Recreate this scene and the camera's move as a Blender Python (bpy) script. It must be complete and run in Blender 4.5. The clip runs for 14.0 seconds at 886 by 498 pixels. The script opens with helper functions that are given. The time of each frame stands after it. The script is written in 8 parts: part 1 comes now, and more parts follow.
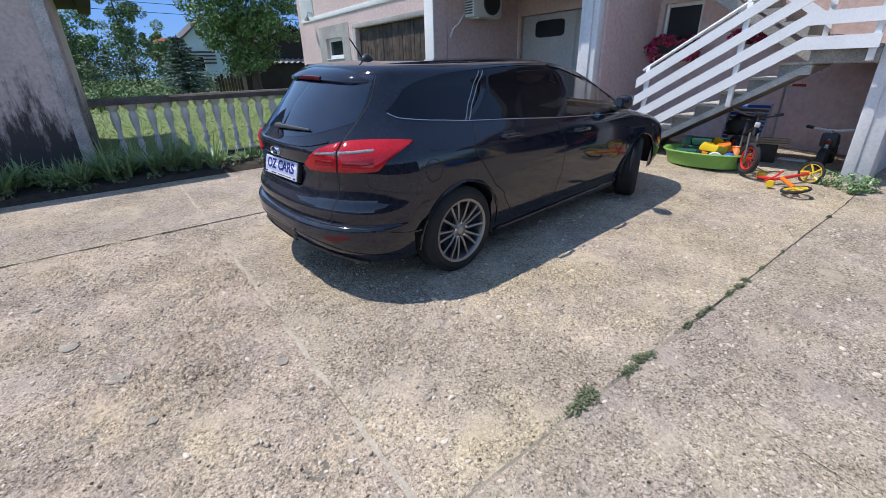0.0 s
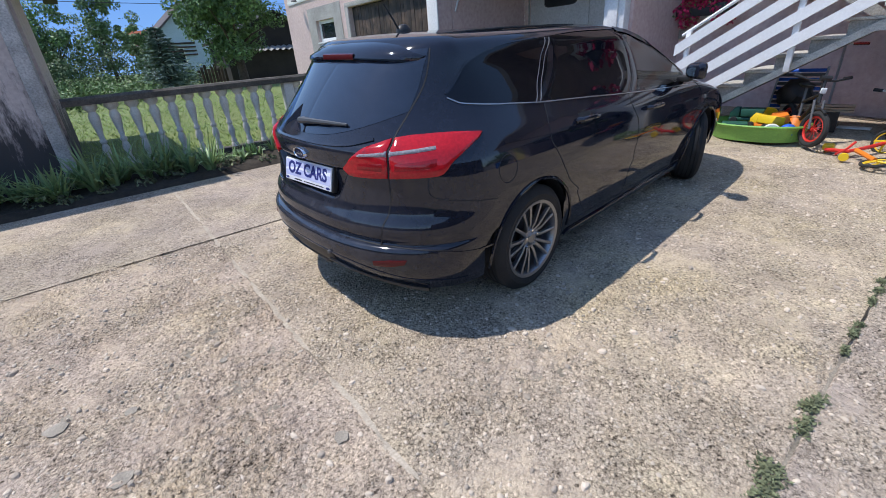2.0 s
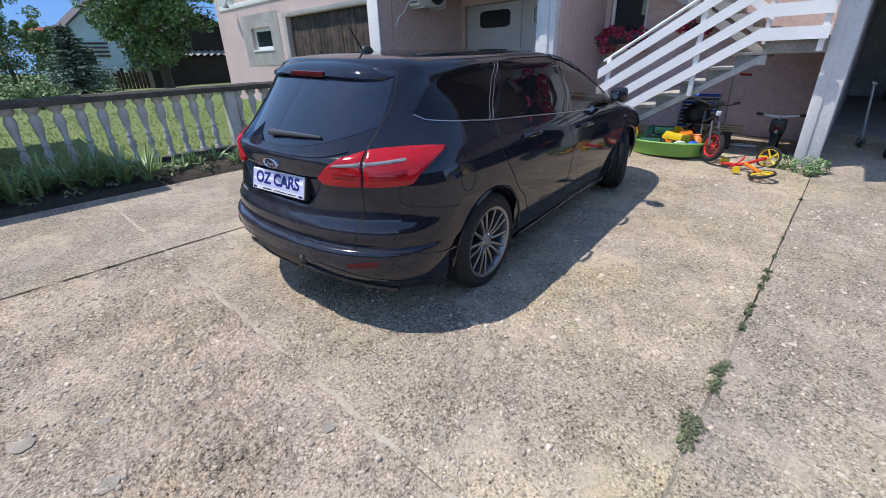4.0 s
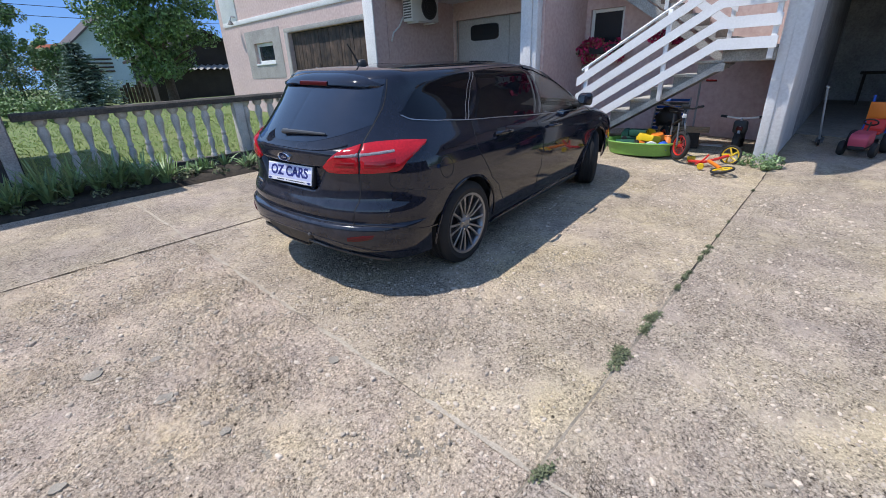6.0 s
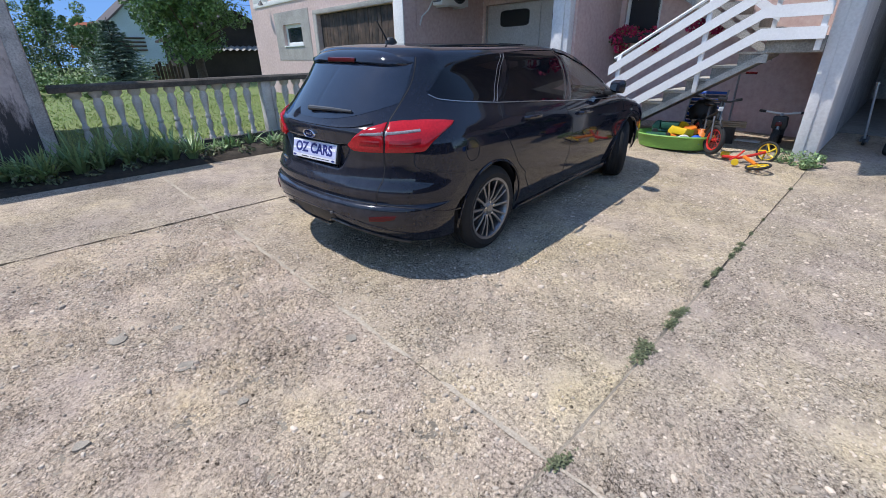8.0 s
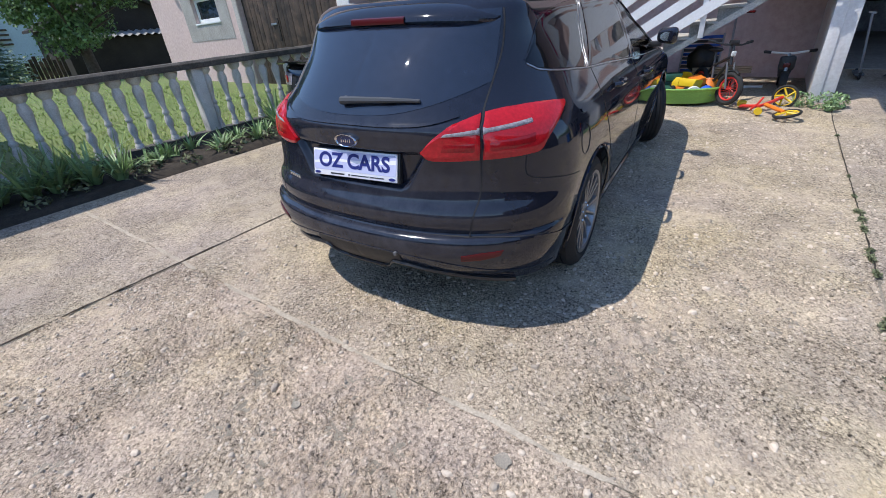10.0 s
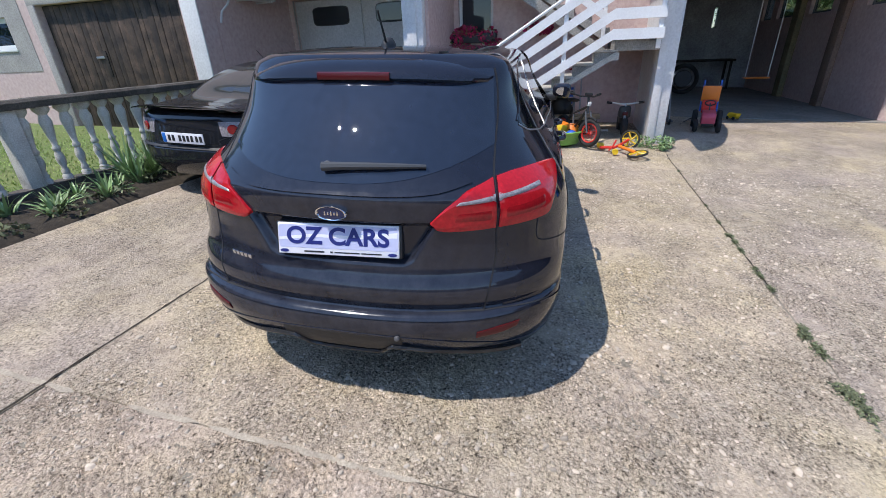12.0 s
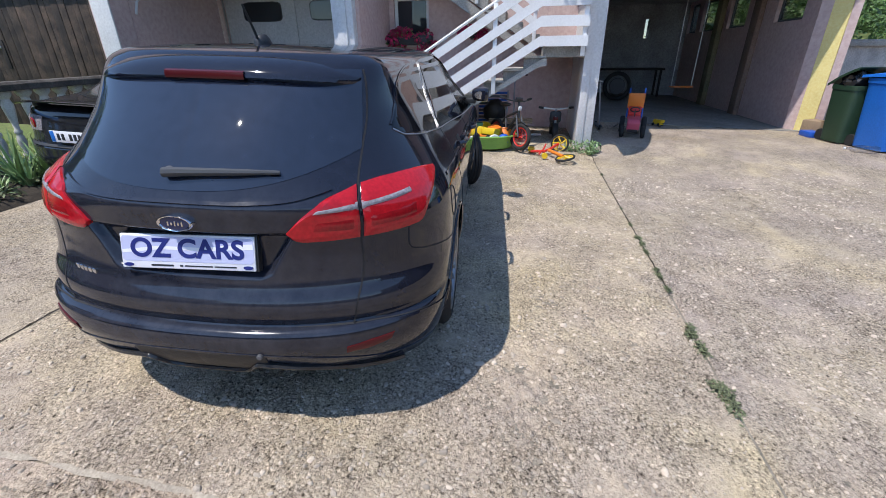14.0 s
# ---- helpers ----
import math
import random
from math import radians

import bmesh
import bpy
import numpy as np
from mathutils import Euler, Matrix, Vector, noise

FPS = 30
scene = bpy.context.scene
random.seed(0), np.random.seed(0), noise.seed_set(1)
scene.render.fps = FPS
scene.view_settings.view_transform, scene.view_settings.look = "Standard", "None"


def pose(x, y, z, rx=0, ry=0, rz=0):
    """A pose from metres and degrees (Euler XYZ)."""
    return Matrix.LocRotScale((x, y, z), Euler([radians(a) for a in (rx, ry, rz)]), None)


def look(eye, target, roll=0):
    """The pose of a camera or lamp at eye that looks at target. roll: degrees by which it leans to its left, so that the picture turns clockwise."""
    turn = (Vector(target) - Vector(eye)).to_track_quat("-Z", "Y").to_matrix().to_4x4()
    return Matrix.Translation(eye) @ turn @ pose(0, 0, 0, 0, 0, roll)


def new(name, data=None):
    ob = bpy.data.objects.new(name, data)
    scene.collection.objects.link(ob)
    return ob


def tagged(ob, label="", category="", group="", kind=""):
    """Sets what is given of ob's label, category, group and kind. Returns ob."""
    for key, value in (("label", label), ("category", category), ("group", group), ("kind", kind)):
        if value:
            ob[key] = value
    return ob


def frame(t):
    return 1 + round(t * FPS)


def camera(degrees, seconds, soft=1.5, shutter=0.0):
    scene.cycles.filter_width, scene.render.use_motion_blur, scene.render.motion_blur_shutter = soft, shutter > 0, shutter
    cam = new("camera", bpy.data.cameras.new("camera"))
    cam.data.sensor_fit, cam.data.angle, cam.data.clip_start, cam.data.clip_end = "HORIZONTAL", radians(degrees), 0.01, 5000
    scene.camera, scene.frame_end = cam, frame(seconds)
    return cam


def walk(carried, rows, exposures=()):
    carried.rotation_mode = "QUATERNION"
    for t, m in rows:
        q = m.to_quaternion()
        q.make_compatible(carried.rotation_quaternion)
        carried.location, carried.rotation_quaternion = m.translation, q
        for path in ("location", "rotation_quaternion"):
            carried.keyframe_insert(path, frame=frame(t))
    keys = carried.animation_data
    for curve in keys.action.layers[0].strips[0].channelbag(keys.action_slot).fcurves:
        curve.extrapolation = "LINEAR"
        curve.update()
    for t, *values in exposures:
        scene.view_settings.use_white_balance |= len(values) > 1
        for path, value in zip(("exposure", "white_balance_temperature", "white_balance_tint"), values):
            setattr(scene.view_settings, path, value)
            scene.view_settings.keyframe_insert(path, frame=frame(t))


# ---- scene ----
cam = camera(92.6, 14.0, 0.55)
PATH = [
    (0, (0.189, -0.013, 1.422), (1.3, 1.458, 0.646), -1.4),
    (0.5, (0.166, 0.138, 1.407), (1.267, 1.611, 0.62), -1.6),
    (1, (0.117, 0.341, 1.404), (1.22, 1.802, 0.599), -2.3),
    (1.5, (0.136, 0.54, 1.375), (1.239, 1.98, 0.533), -3.6),
    (2, (0.225, 0.739, 1.391), (1.333, 2.174, 0.544), -4.2),
    (2.5, (0.209, 0.805, 1.415), (1.318, 2.238, 0.569), -4.1),
    (3, (0.096, 0.836, 1.439), (1.261, 2.226, 0.594), -3.9),
    (3.5, (-0.005, 0.83, 1.446), (1.294, 2.099, 0.607), -1.5),
    (3.7, (-0.015, 0.782, 1.446), (1.308, 2.035, 0.62), -1.3),
    (5.8, (-0.309, 0.285, 1.441), (1.034, 1.545, 0.66), -3.6),
    (6, (-0.358, 0.24, 1.439), (0.988, 1.5, 0.665), -2.5),
    (6.5, (-0.382, 0.082, 1.443), (0.957, 1.351, 0.671), -1.8),
    (7, (-0.353, -0.048, 1.424), (0.975, 1.231, 0.651), -1.4),
    (7.5, (-0.351, 0.018, 1.402), (0.934, 1.336, 0.617), -1.5),
    (8, (-0.36, 0.273, 1.385), (0.913, 1.582, 0.57), -1.0),
    (8.5, (-0.36, 0.521, 1.39), (0.917, 1.801, 0.535), -2.5),
    (8.7, (-0.341, 0.644, 1.373), (0.933, 1.914, 0.5), -2.9),
    (10.8, (-0.141, 1.938, 1.379), (1.358, 2.837, 0.406), -6.2),
    (11, (-0.121, 1.997, 1.391), (1.404, 2.842, 0.412), -5.8),
    (11.5, (-0.182, 2.154, 1.428), (1.464, 2.76, 0.467), -2.6),
    (12, (-0.247, 2.193, 1.466), (1.491, 2.721, 0.628), -2.4),
    (12.5, (-0.264, 2.2, 1.465), (1.485, 2.699, 0.632), -2.6),
    (13, (-0.259, 2.187, 1.459), (1.51, 2.61, 0.626), -3.0),
    (13.5, (-0.178, 2.042, 1.462), (1.609, 2.383, 0.633), -4.3),
    (14, (-0.095, 1.883, 1.455), (1.692, 2.215, 0.62), -0.6),
]
walk(cam, [(t, look(eye, target, roll)) for t, eye, target, roll in PATH])

# ---- sky, sun and exposure ----
SUN = Vector((-0.35, 0.342, 1.0)).normalized()
world = bpy.data.worlds.new("sky")
scene.world = world
world.use_nodes = True
wn = world.node_tree
sky = wn.nodes.new("ShaderNodeTexSky")
sky.sky_type = "NISHITA"
sky.sun_disc = False
sky.sun_elevation = math.asin(SUN.z)
sky.sun_rotation = math.atan2(SUN.x, SUN.y)
sky.air_density, sky.dust_density, sky.ozone_density, sky.altitude = 1.0, 0.1, 4.0, 300
wn.links.new(sky.outputs[0], wn.nodes["Background"].inputs[0])
wn.nodes["Background"].inputs[1].default_value = 0.20
sun = new("sun", bpy.data.lights.new("sun", "SUN"))
sun.data.energy, sun.data.angle, sun.data.color = 3.65, radians(0.53), (1.0, 0.96, 0.91)
sun.matrix_world = look(SUN * 60, (0, 0, 0))
scene.view_settings.exposure = 0.33


def ground_z(x, y):
    """The height of the sloping yard."""
    x, y = min(max(x, -15), 22), min(max(y, -14), 30)
    ramp = 0.012 * min(x, 6.2) + 0.085 * min(max(x - 6.2, 0), 1.4) + 0.004 * max(x - 7.6, 0)
    return -0.09 + 0.036 * (min(y, 14) + 0.25 * max(y - 14, 0)) + ramp


# ---- materials ----
def mat(name, colour, rough=0.6, metal=0.0, vary=0.0, scale=8.0, bump=0.0, bump_scale=60.0, fine=0.0, coat=0.0, second=None, spec=0.5, each=0.0):
    """A node material: base colour with coarse and fine variation, optional second colour in patches, bump, and change from piece to piece."""
    m = bpy.data.materials.new(name)
    m.use_nodes = True
    t = m.node_tree
    b = t.nodes["Principled BSDF"]
    b.inputs["Roughness"].default_value = rough
    b.inputs["Metallic"].default_value = metal
    b.inputs["Coat Weight"].default_value = coat
    b.inputs["Coat Roughness"].default_value = 0.03
    b.inputs["Specular IOR Level"].default_value = spec
    col = (*colour, 1)
    b.inputs["Base Color"].default_value = col
    if not (vary or bump or second or each):
        return m
    coord = t.nodes.new("ShaderNodeTexCoord")
    src = coord.outputs["Object"]
    if vary or second:
        n = t.nodes.new("ShaderNodeTexNoise")
        n.inputs["Scale"].default_value, n.inputs["Detail"].default_value = scale, 8
        t.links.new(src, n.inputs["Vector"])
        ramp = t.nodes.new("ShaderNodeValToRGB")
        ramp.color_ramp.elements[0].position, ramp.color_ramp.elements[1].position = 0.32, 0.68
        two = second or tuple(c * (1 - vary) for c in colour)
        ramp.color_ramp.elements[0].color, ramp.color_ramp.elements[1].color = (*two, 1), col
        t.links.new(n.outputs["Fac"], ramp.inputs["Fac"])
        out = ramp.outputs["Color"]
        n2 = t.nodes.new("ShaderNodeTexNoise")
        n2.inputs["Scale"].default_value, n2.inputs["Detail"].default_value = scale * 14, 6
        t.links.new(src, n2.inputs["Vector"])
        mx = t.nodes.new("ShaderNodeMixRGB")
        mx.blend_type = "OVERLAY"
        mx.inputs[0].default_value = min(1, 0.25 + vary)
        t.links.new(out, mx.inputs[1])
        t.links.new(n2.outputs["Fac"], mx.inputs[2])
        out = mx.outputs[0]
        if each:
            out = per_piece(t, out, each)
        t.links.new(out, b.inputs["Base Color"])
    elif each:
        rgb = t.nodes.new("ShaderNodeRGB")
        rgb.outputs[0].default_value = col
        t.links.new(per_piece(t, rgb.outputs[0], each), b.inputs["Base Color"])
    if bump:
        n3 = t.nodes.new("ShaderNodeTexNoise")
        n3.inputs["Scale"].default_value, n3.inputs["Detail"].default_value = bump_scale, 7
        t.links.new(src, n3.inputs["Vector"])
        bm_ = t.nodes.new("ShaderNodeBump")
        bm_.inputs["Strength"].default_value, bm_.inputs["Distance"].default_value = bump, 0.01
        t.links.new(n3.outputs["Fac"], bm_.inputs["Height"])
        t.links.new(bm_.outputs[0], b.inputs["Normal"])
    return m


def per_piece(t, out, amount):
    """Brightness that changes from object to object and from island to island."""
    info, geo = t.nodes.new("ShaderNodeObjectInfo"), t.nodes.new("ShaderNodeNewGeometry")
    add = t.nodes.new("ShaderNodeMath")
    add.operation = "ADD"
    t.links.new(info.outputs["Random"], add.inputs[0])
    t.links.new(geo.outputs["Random Per Island"], add.inputs[1])
    fr = t.nodes.new("ShaderNodeMath")
    fr.operation = "FRACT"
    t.links.new(add.outputs[0], fr.inputs[0])
    rng = t.nodes.new("ShaderNodeMapRange")
    rng.inputs["To Min"].default_value, rng.inputs["To Max"].default_value = 1 - amount, 1 + amount
    t.links.new(fr.outputs[0], rng.inputs["Value"])
    hsv = t.nodes.new("ShaderNodeHueSaturation")
    t.links.new(rng.outputs[0], hsv.inputs["Value"])
    t.links.new(out, hsv.inputs["Color"])
    return hsv.outputs[0]


def concrete(name, tone, stone, dirt, relief=0.02):
    """Washed concrete: pebbles of several tones in a sandy matrix, stains and worn patches."""
    m = bpy.data.materials.new(name)
    m.use_nodes = True
    t, b = m.node_tree, m.node_tree.nodes["Principled BSDF"]
    b.inputs["Roughness"].default_value = 0.88
    b.inputs["Specular IOR Level"].default_value = 0.25
    co = t.nodes.new("ShaderNodeTexCoord")

    def node(kind, **inputs):
        n = t.nodes.new(kind)
        for k, v in inputs.items():
            n.inputs[k.replace("_", " ")].default_value = v
        return n

    def mix(kind, fac, a, c):
        n = t.nodes.new("ShaderNodeMixRGB")
        n.blend_type = kind
        for sock, v in zip(n.inputs, (fac, a, c)):
            if hasattr(v, "links"):
                t.links.new(v, sock)
            else:
                sock.default_value = v
        return n.outputs[0]

    def ramp(src, stops):
        r = t.nodes.new("ShaderNodeValToRGB")
        while len(r.color_ramp.elements) < len(stops):
            r.color_ramp.elements.new(0.5)
        for e, (p, c) in zip(r.color_ramp.elements, stops):
            e.position, e.color = p, (*c, 1)
        t.links.new(src, r.inputs["Fac"])
        return r.outputs[0]

    def noise_fac(scale, detail=6, rough=0.6):
        n = node("ShaderNodeTexNoise", Scale=scale, Detail=detail, Roughness=rough)
        t.links.new(co.outputs["Object"], n.inputs["Vector"])
        return n.outputs["Fac"]

    # uneven coordinates, so that no stone has straight sides
    wob = node("ShaderNodeTexNoise", Scale=70.0, Detail=3.0, Roughness=0.6)
    t.links.new(co.outputs["Object"], wob.inputs["Vector"])
    shift = t.nodes.new("ShaderNodeVectorMath")
    shift.operation = "MULTIPLY_ADD"
    shift.inputs[1].default_value = (0.024, 0.024, 0.024)
    t.links.new(wob.outputs["Color"], shift.inputs[0])
    t.links.new(co.outputs["Object"], shift.inputs[2])

    def cells(scale):
        v = node("ShaderNodeTexVoronoi", Scale=scale, Randomness=1.0)
        t.links.new(shift.outputs[0], v.inputs["Vector"])
        return v

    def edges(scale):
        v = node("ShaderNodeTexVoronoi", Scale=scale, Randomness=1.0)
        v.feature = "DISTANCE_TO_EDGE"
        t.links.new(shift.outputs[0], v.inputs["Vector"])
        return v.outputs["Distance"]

    # stones of two sizes, each with a tone of its own
    big, small = cells(46.0), cells(120.0)
    sep, sep2 = t.nodes.new("ShaderNodeSeparateColor"), t.nodes.new("ShaderNodeSeparateColor")
    t.links.new(big.outputs["Color"], sep.inputs[0])
    t.links.new(small.outputs["Color"], sep2.inputs[0])
    worn = ramp(noise_fac(1.3, 7, 0.68), [(0.36, (0.10, 0.10, 0.10)), (0.60, (1, 1, 1))])
    # cream skin of cement, worn to mauve-grey gravel in patches
    hue = ramp(noise_fac(0.85, 9, 0.66), [(0.36, (tone[0] * 0.82, tone[1] * 0.82, tone[2] * 0.93)), (0.47, (tone[0] * 0.95, tone[1] * 0.94, tone[2] * 0.99)), (0.54, tone), (0.64, (tone[0] * 1.10, tone[1] * 1.085, tone[2] * 0.97))])
    hue = mix("MULTIPLY", 0.9, hue, ramp(noise_fac(6.5, 9, 0.75), [(0.34, (0.70, 0.69, 0.71)), (0.47, (1, 1, 1)), (0.64, (1.10, 1.09, 1.05))]))
    grit = ramp(sep2.outputs[0], [(0.0, (0.30, 0.29, 0.28)), (0.16, (0.74, 0.73, 0.73)), (0.45, (1.0, 1.0, 1.0)), (0.86, (1.12, 1.12, 1.12)), (1.0, (1.42, 1.41, 1.40))])
    col = mix("MULTIPLY", 1.0, hue, grit)
    tint = ramp(sep.outputs[0], [(0.0, tuple(c * 0.38 for c in stone)), (0.06, tuple(c * 0.78 for c in stone)), (0.45, tuple(c * 0.98 for c in stone)), (0.86, tuple(c * 1.10 for c in stone)), (0.97, (stone[0] * 1.28, stone[1] * 1.36, stone[2] * 1.52))])
    col = mix("MIX", mix("MULTIPLY", 1.0, worn, (0.42, 0.42, 0.42, 1)), col, tint)
    # shade between the stones put into the colour, most where the skin has gone
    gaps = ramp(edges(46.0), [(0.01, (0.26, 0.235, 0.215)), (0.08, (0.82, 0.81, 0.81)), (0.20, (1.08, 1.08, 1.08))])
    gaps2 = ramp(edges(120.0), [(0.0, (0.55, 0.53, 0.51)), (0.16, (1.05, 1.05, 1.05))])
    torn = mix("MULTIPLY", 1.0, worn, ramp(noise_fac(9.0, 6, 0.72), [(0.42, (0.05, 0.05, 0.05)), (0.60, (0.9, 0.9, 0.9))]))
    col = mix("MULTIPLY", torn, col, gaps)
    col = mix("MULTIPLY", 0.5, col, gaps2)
    nooks = ramp(noise_fac(64.0, 5, 0.68), [(0.365, (0.10, 0.088, 0.08)), (0.425, (0.66, 0.65, 0.64)), (0.48, (1, 1, 1)), (0.64, (1.20, 1.20, 1.20))])
    col = mix("MULTIPLY", mix("ADD", 1.0, mix("MULTIPLY", 1.0, worn, (0.55, 0.55, 0.55, 1)), (0.40, 0.40, 0.40, 1)), col, nooks)
    # smooth islands where the cement skin has stayed whole
    whole = ramp(noise_fac(3.1, 6, 0.62), [(0.54, (0, 0, 0)), (0.63, (0.62, 0.62, 0.62))])
    col = mix("MIX", whole, col, mix("MULTIPLY", 1.0, hue, (1.0, 0.99, 0.98, 1)))
    stains = ramp(noise_fac(0.6, 8, 0.68), [(0.30, dirt), (0.47, (1, 1, 1)), (0.75, (1.06, 1.05, 1.03))])
    col = mix("MULTIPLY", 0.8, col, stains)
    # shade of small holes put into the colour as dark dots
    hole = cells(17.0)
    pits = ramp(hole.outputs["Distance"], [(0.09, (0.16, 0.145, 0.13)), (0.15, (1, 1, 1))])
    some = ramp(noise_fac(7.0, 3), [(0.50, (0, 0, 0)), (0.53, (1, 1, 1))])
    col = mix("MULTIPLY", some, col, pits)
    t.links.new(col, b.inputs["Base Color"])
    # relief: lumps, and stones rounded towards their edges
    rise = ramp(edges(46.0), [(0.0, (0, 0, 0)), (0.30, (1, 1, 1))])
    hgt = mix("ADD", 0.8, mix("MULTIPLY", 1.0, rise, worn), noise_fac(34.0, 5, 0.7))
    bp = t.nodes.new("ShaderNodeBump")
    bp.inputs["Strength"].default_value, bp.inputs["Distance"].default_value = 0.8, relief
    t.links.new(hgt, bp.inputs["Height"])
    t.links.new(bp.outputs[0], b.inputs["Normal"])
    return m


def stained_wall(name, colour, stain, low, high):
    """Old plaster with dark mould that runs down in streaks."""
    m = mat(name, colour, 0.9, vary=0.15, scale=1.5, bump=0.5, bump_scale=45)
    t, b = m.node_tree, m.node_tree.nodes["Principled BSDF"]
    old = b.inputs["Base Color"].links[0].from_socket
    co = t.nodes.new("ShaderNodeTexCoord")
    mp = t.nodes.new("ShaderNodeMapping")
    mp.inputs["Scale"].default_value = (3.4, 3.4, 0.75)
    t.links.new(co.outputs["Object"], mp.inputs["Vector"])
    n = t.nodes.new("ShaderNodeTexNoise")
    n.inputs["Scale"].default_value, n.inputs["Detail"].default_value, n.inputs["Roughness"].default_value = 2.4, 12, 0.72
    t.links.new(mp.outputs[0], n.inputs["Vector"])
    sep = t.nodes.new("ShaderNodeSeparateXYZ")
    t.links.new(co.outputs["Object"], sep.inputs[0])
    rng = t.nodes.new("ShaderNodeMapRange")
    rng.inputs["From Min"].default_value, rng.inputs["From Max"].default_value = high, low
    rng.inputs["To Min"].default_value, rng.inputs["To Max"].default_value = -0.25, 0.34
    t.links.new(sep.outputs["Z"], rng.inputs["Value"])
    add = t.nodes.new("ShaderNodeMath")
    add.operation = "ADD"
    t.links.new(n.outputs["Fac"], add.inputs[0])
    t.links.new(rng.outputs[0], add.inputs[1])
    r = t.nodes.new("ShaderNodeValToRGB")
    r.color_ramp.elements[0].position, r.color_ramp.elements[1].position = 0.50, 0.66
    t.links.new(add.outputs[0], r.inputs["Fac"])
    mx = t.nodes.new("ShaderNodeMixRGB")
    t.links.new(r.outputs[0], mx.inputs[0])
    t.links.new(old, mx.inputs[1])
    mx.inputs[2].default_value = (*stain, 1)
    t.links.new(mx.outputs[0], b.inputs["Base Color"])
    return m


def glass(name, tint, see):
    """Window glass that lets the share `see` of the light through, tinted."""
    m = bpy.data.materials.new(name)
    m.use_nodes = True
    t = m.node_tree
    b = t.nodes["Principled BSDF"]
    b.inputs["Base Color"].default_value = (*tint, 1)
    b.inputs["Roughness"].default_value = 0.02
    b.inputs["IOR"].default_value = 1.52
    tr = t.nodes.new("ShaderNodeBsdfTransparent")
    tr.inputs[0].default_value = (see, see, see, 1)
    gl = t.nodes.new("ShaderNodeBsdfGlossy")
    gl.inputs["Roughness"].default_value = 0.01
    mx = t.nodes.new("ShaderNodeMixShader")
    mx.inputs[0].default_value = 0.10
    t.links.new(tr.outputs[0], mx.inputs[1])
    t.links.new(gl.outputs[0], mx.inputs[2])
    if see > 0.02:
        t.links.new(mx.outputs[0], t.nodes["Material Output"].inputs[0])
    return m


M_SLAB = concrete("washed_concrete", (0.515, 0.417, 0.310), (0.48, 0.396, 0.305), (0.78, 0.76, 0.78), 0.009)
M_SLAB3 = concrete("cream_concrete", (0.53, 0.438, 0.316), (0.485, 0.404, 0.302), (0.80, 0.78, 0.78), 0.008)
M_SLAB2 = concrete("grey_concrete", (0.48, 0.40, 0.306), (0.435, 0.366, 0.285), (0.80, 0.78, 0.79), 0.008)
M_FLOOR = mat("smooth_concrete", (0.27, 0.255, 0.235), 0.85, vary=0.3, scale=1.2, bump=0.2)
M_JOINT = mat("joint_mortar", (0.32, 0.275, 0.215), 0.95, vary=0.5, scale=9, bump=0.6)
M_SOIL = mat("soil", (0.05, 0.038, 0.026), 0.95, vary=0.5, scale=14, bump=1.0, bump_scale=40)
M_GRASS = mat("grass_ground", (0.125, 0.175, 0.05), 0.95, vary=0.3, scale=1.3, bump=0.4, bump_scale=50, second=(0.155, 0.18, 0.06))
M_BLADE = mat("grass_blade", (0.29, 0.385, 0.11), 0.7, each=0.25)
M_LEAF = mat("leaf", (0.11, 0.195, 0.06), 0.55, each=0.55)
M_LEAF2 = mat("hedge_leaf", (0.115, 0.19, 0.06), 0.55, each=0.5)
M_LEAFD = mat("thicket_leaf", (0.075, 0.125, 0.05), 0.6, each=0.5)
M_NEEDLE = mat("spruce_needles", (0.13, 0.20, 0.15), 0.7, each=0.45)
M_IRIS = mat("strap_leaf", (0.21, 0.31, 0.13), 0.45, each=0.45)
M_WEED = mat("weed_leaf", (0.13, 0.145, 0.075), 0.8, each=0.55)
M_BARK = mat("bark", (0.10, 0.075, 0.055), 0.95, vary=0.5, scale=12, bump=1.0, bump_scale=30)
M_PINK = mat("pink_render", (0.64, 0.475, 0.44), 0.95, vary=0.10, scale=1.1, bump=0.8, bump_scale=70)
M_GREYPATCH = mat("cement_patch", (0.40, 0.37, 0.345), 0.95, vary=0.25, scale=2.5, bump=0.5)
M_WHITE = mat("white_painted_render", (0.74, 0.72, 0.71), 0.85, vary=0.16, scale=2.2, bump=0.35)
M_WHITEWOOD = mat("white_painted_wood", (0.76, 0.75, 0.75), 0.5, vary=0.06, scale=3.0, bump=0.1)
M_YELLOW = mat("yellow_painted_render", (0.86, 0.72, 0.30), 0.9, vary=0.12, scale=2.0, bump=0.5)
M_ORANGEW = mat("orange_painted_render", (0.55, 0.2, 0.05), 0.9, vary=0.12, scale=2.0, bump=0.5)
M_CONC = mat("raw_concrete", (0.36, 0.34, 0.31), 0.92, vary=0.35, scale=3.5, bump=0.6, bump_scale=40)
M_STAIR = mat("pale_concrete", (0.52, 0.49, 0.44), 0.92, vary=0.3, scale=5.0, bump=0.6, bump_scale=40)
M_RAIL = mat("mossy_concrete_rail", (0.12, 0.105, 0.09), 0.95, vary=0.5, scale=5, bump=0.7, bump_scale=50)
M_BALU = mat("whitewashed_baluster", (0.68, 0.65, 0.60), 0.9, vary=0.3, scale=6, bump=0.5, bump_scale=50)
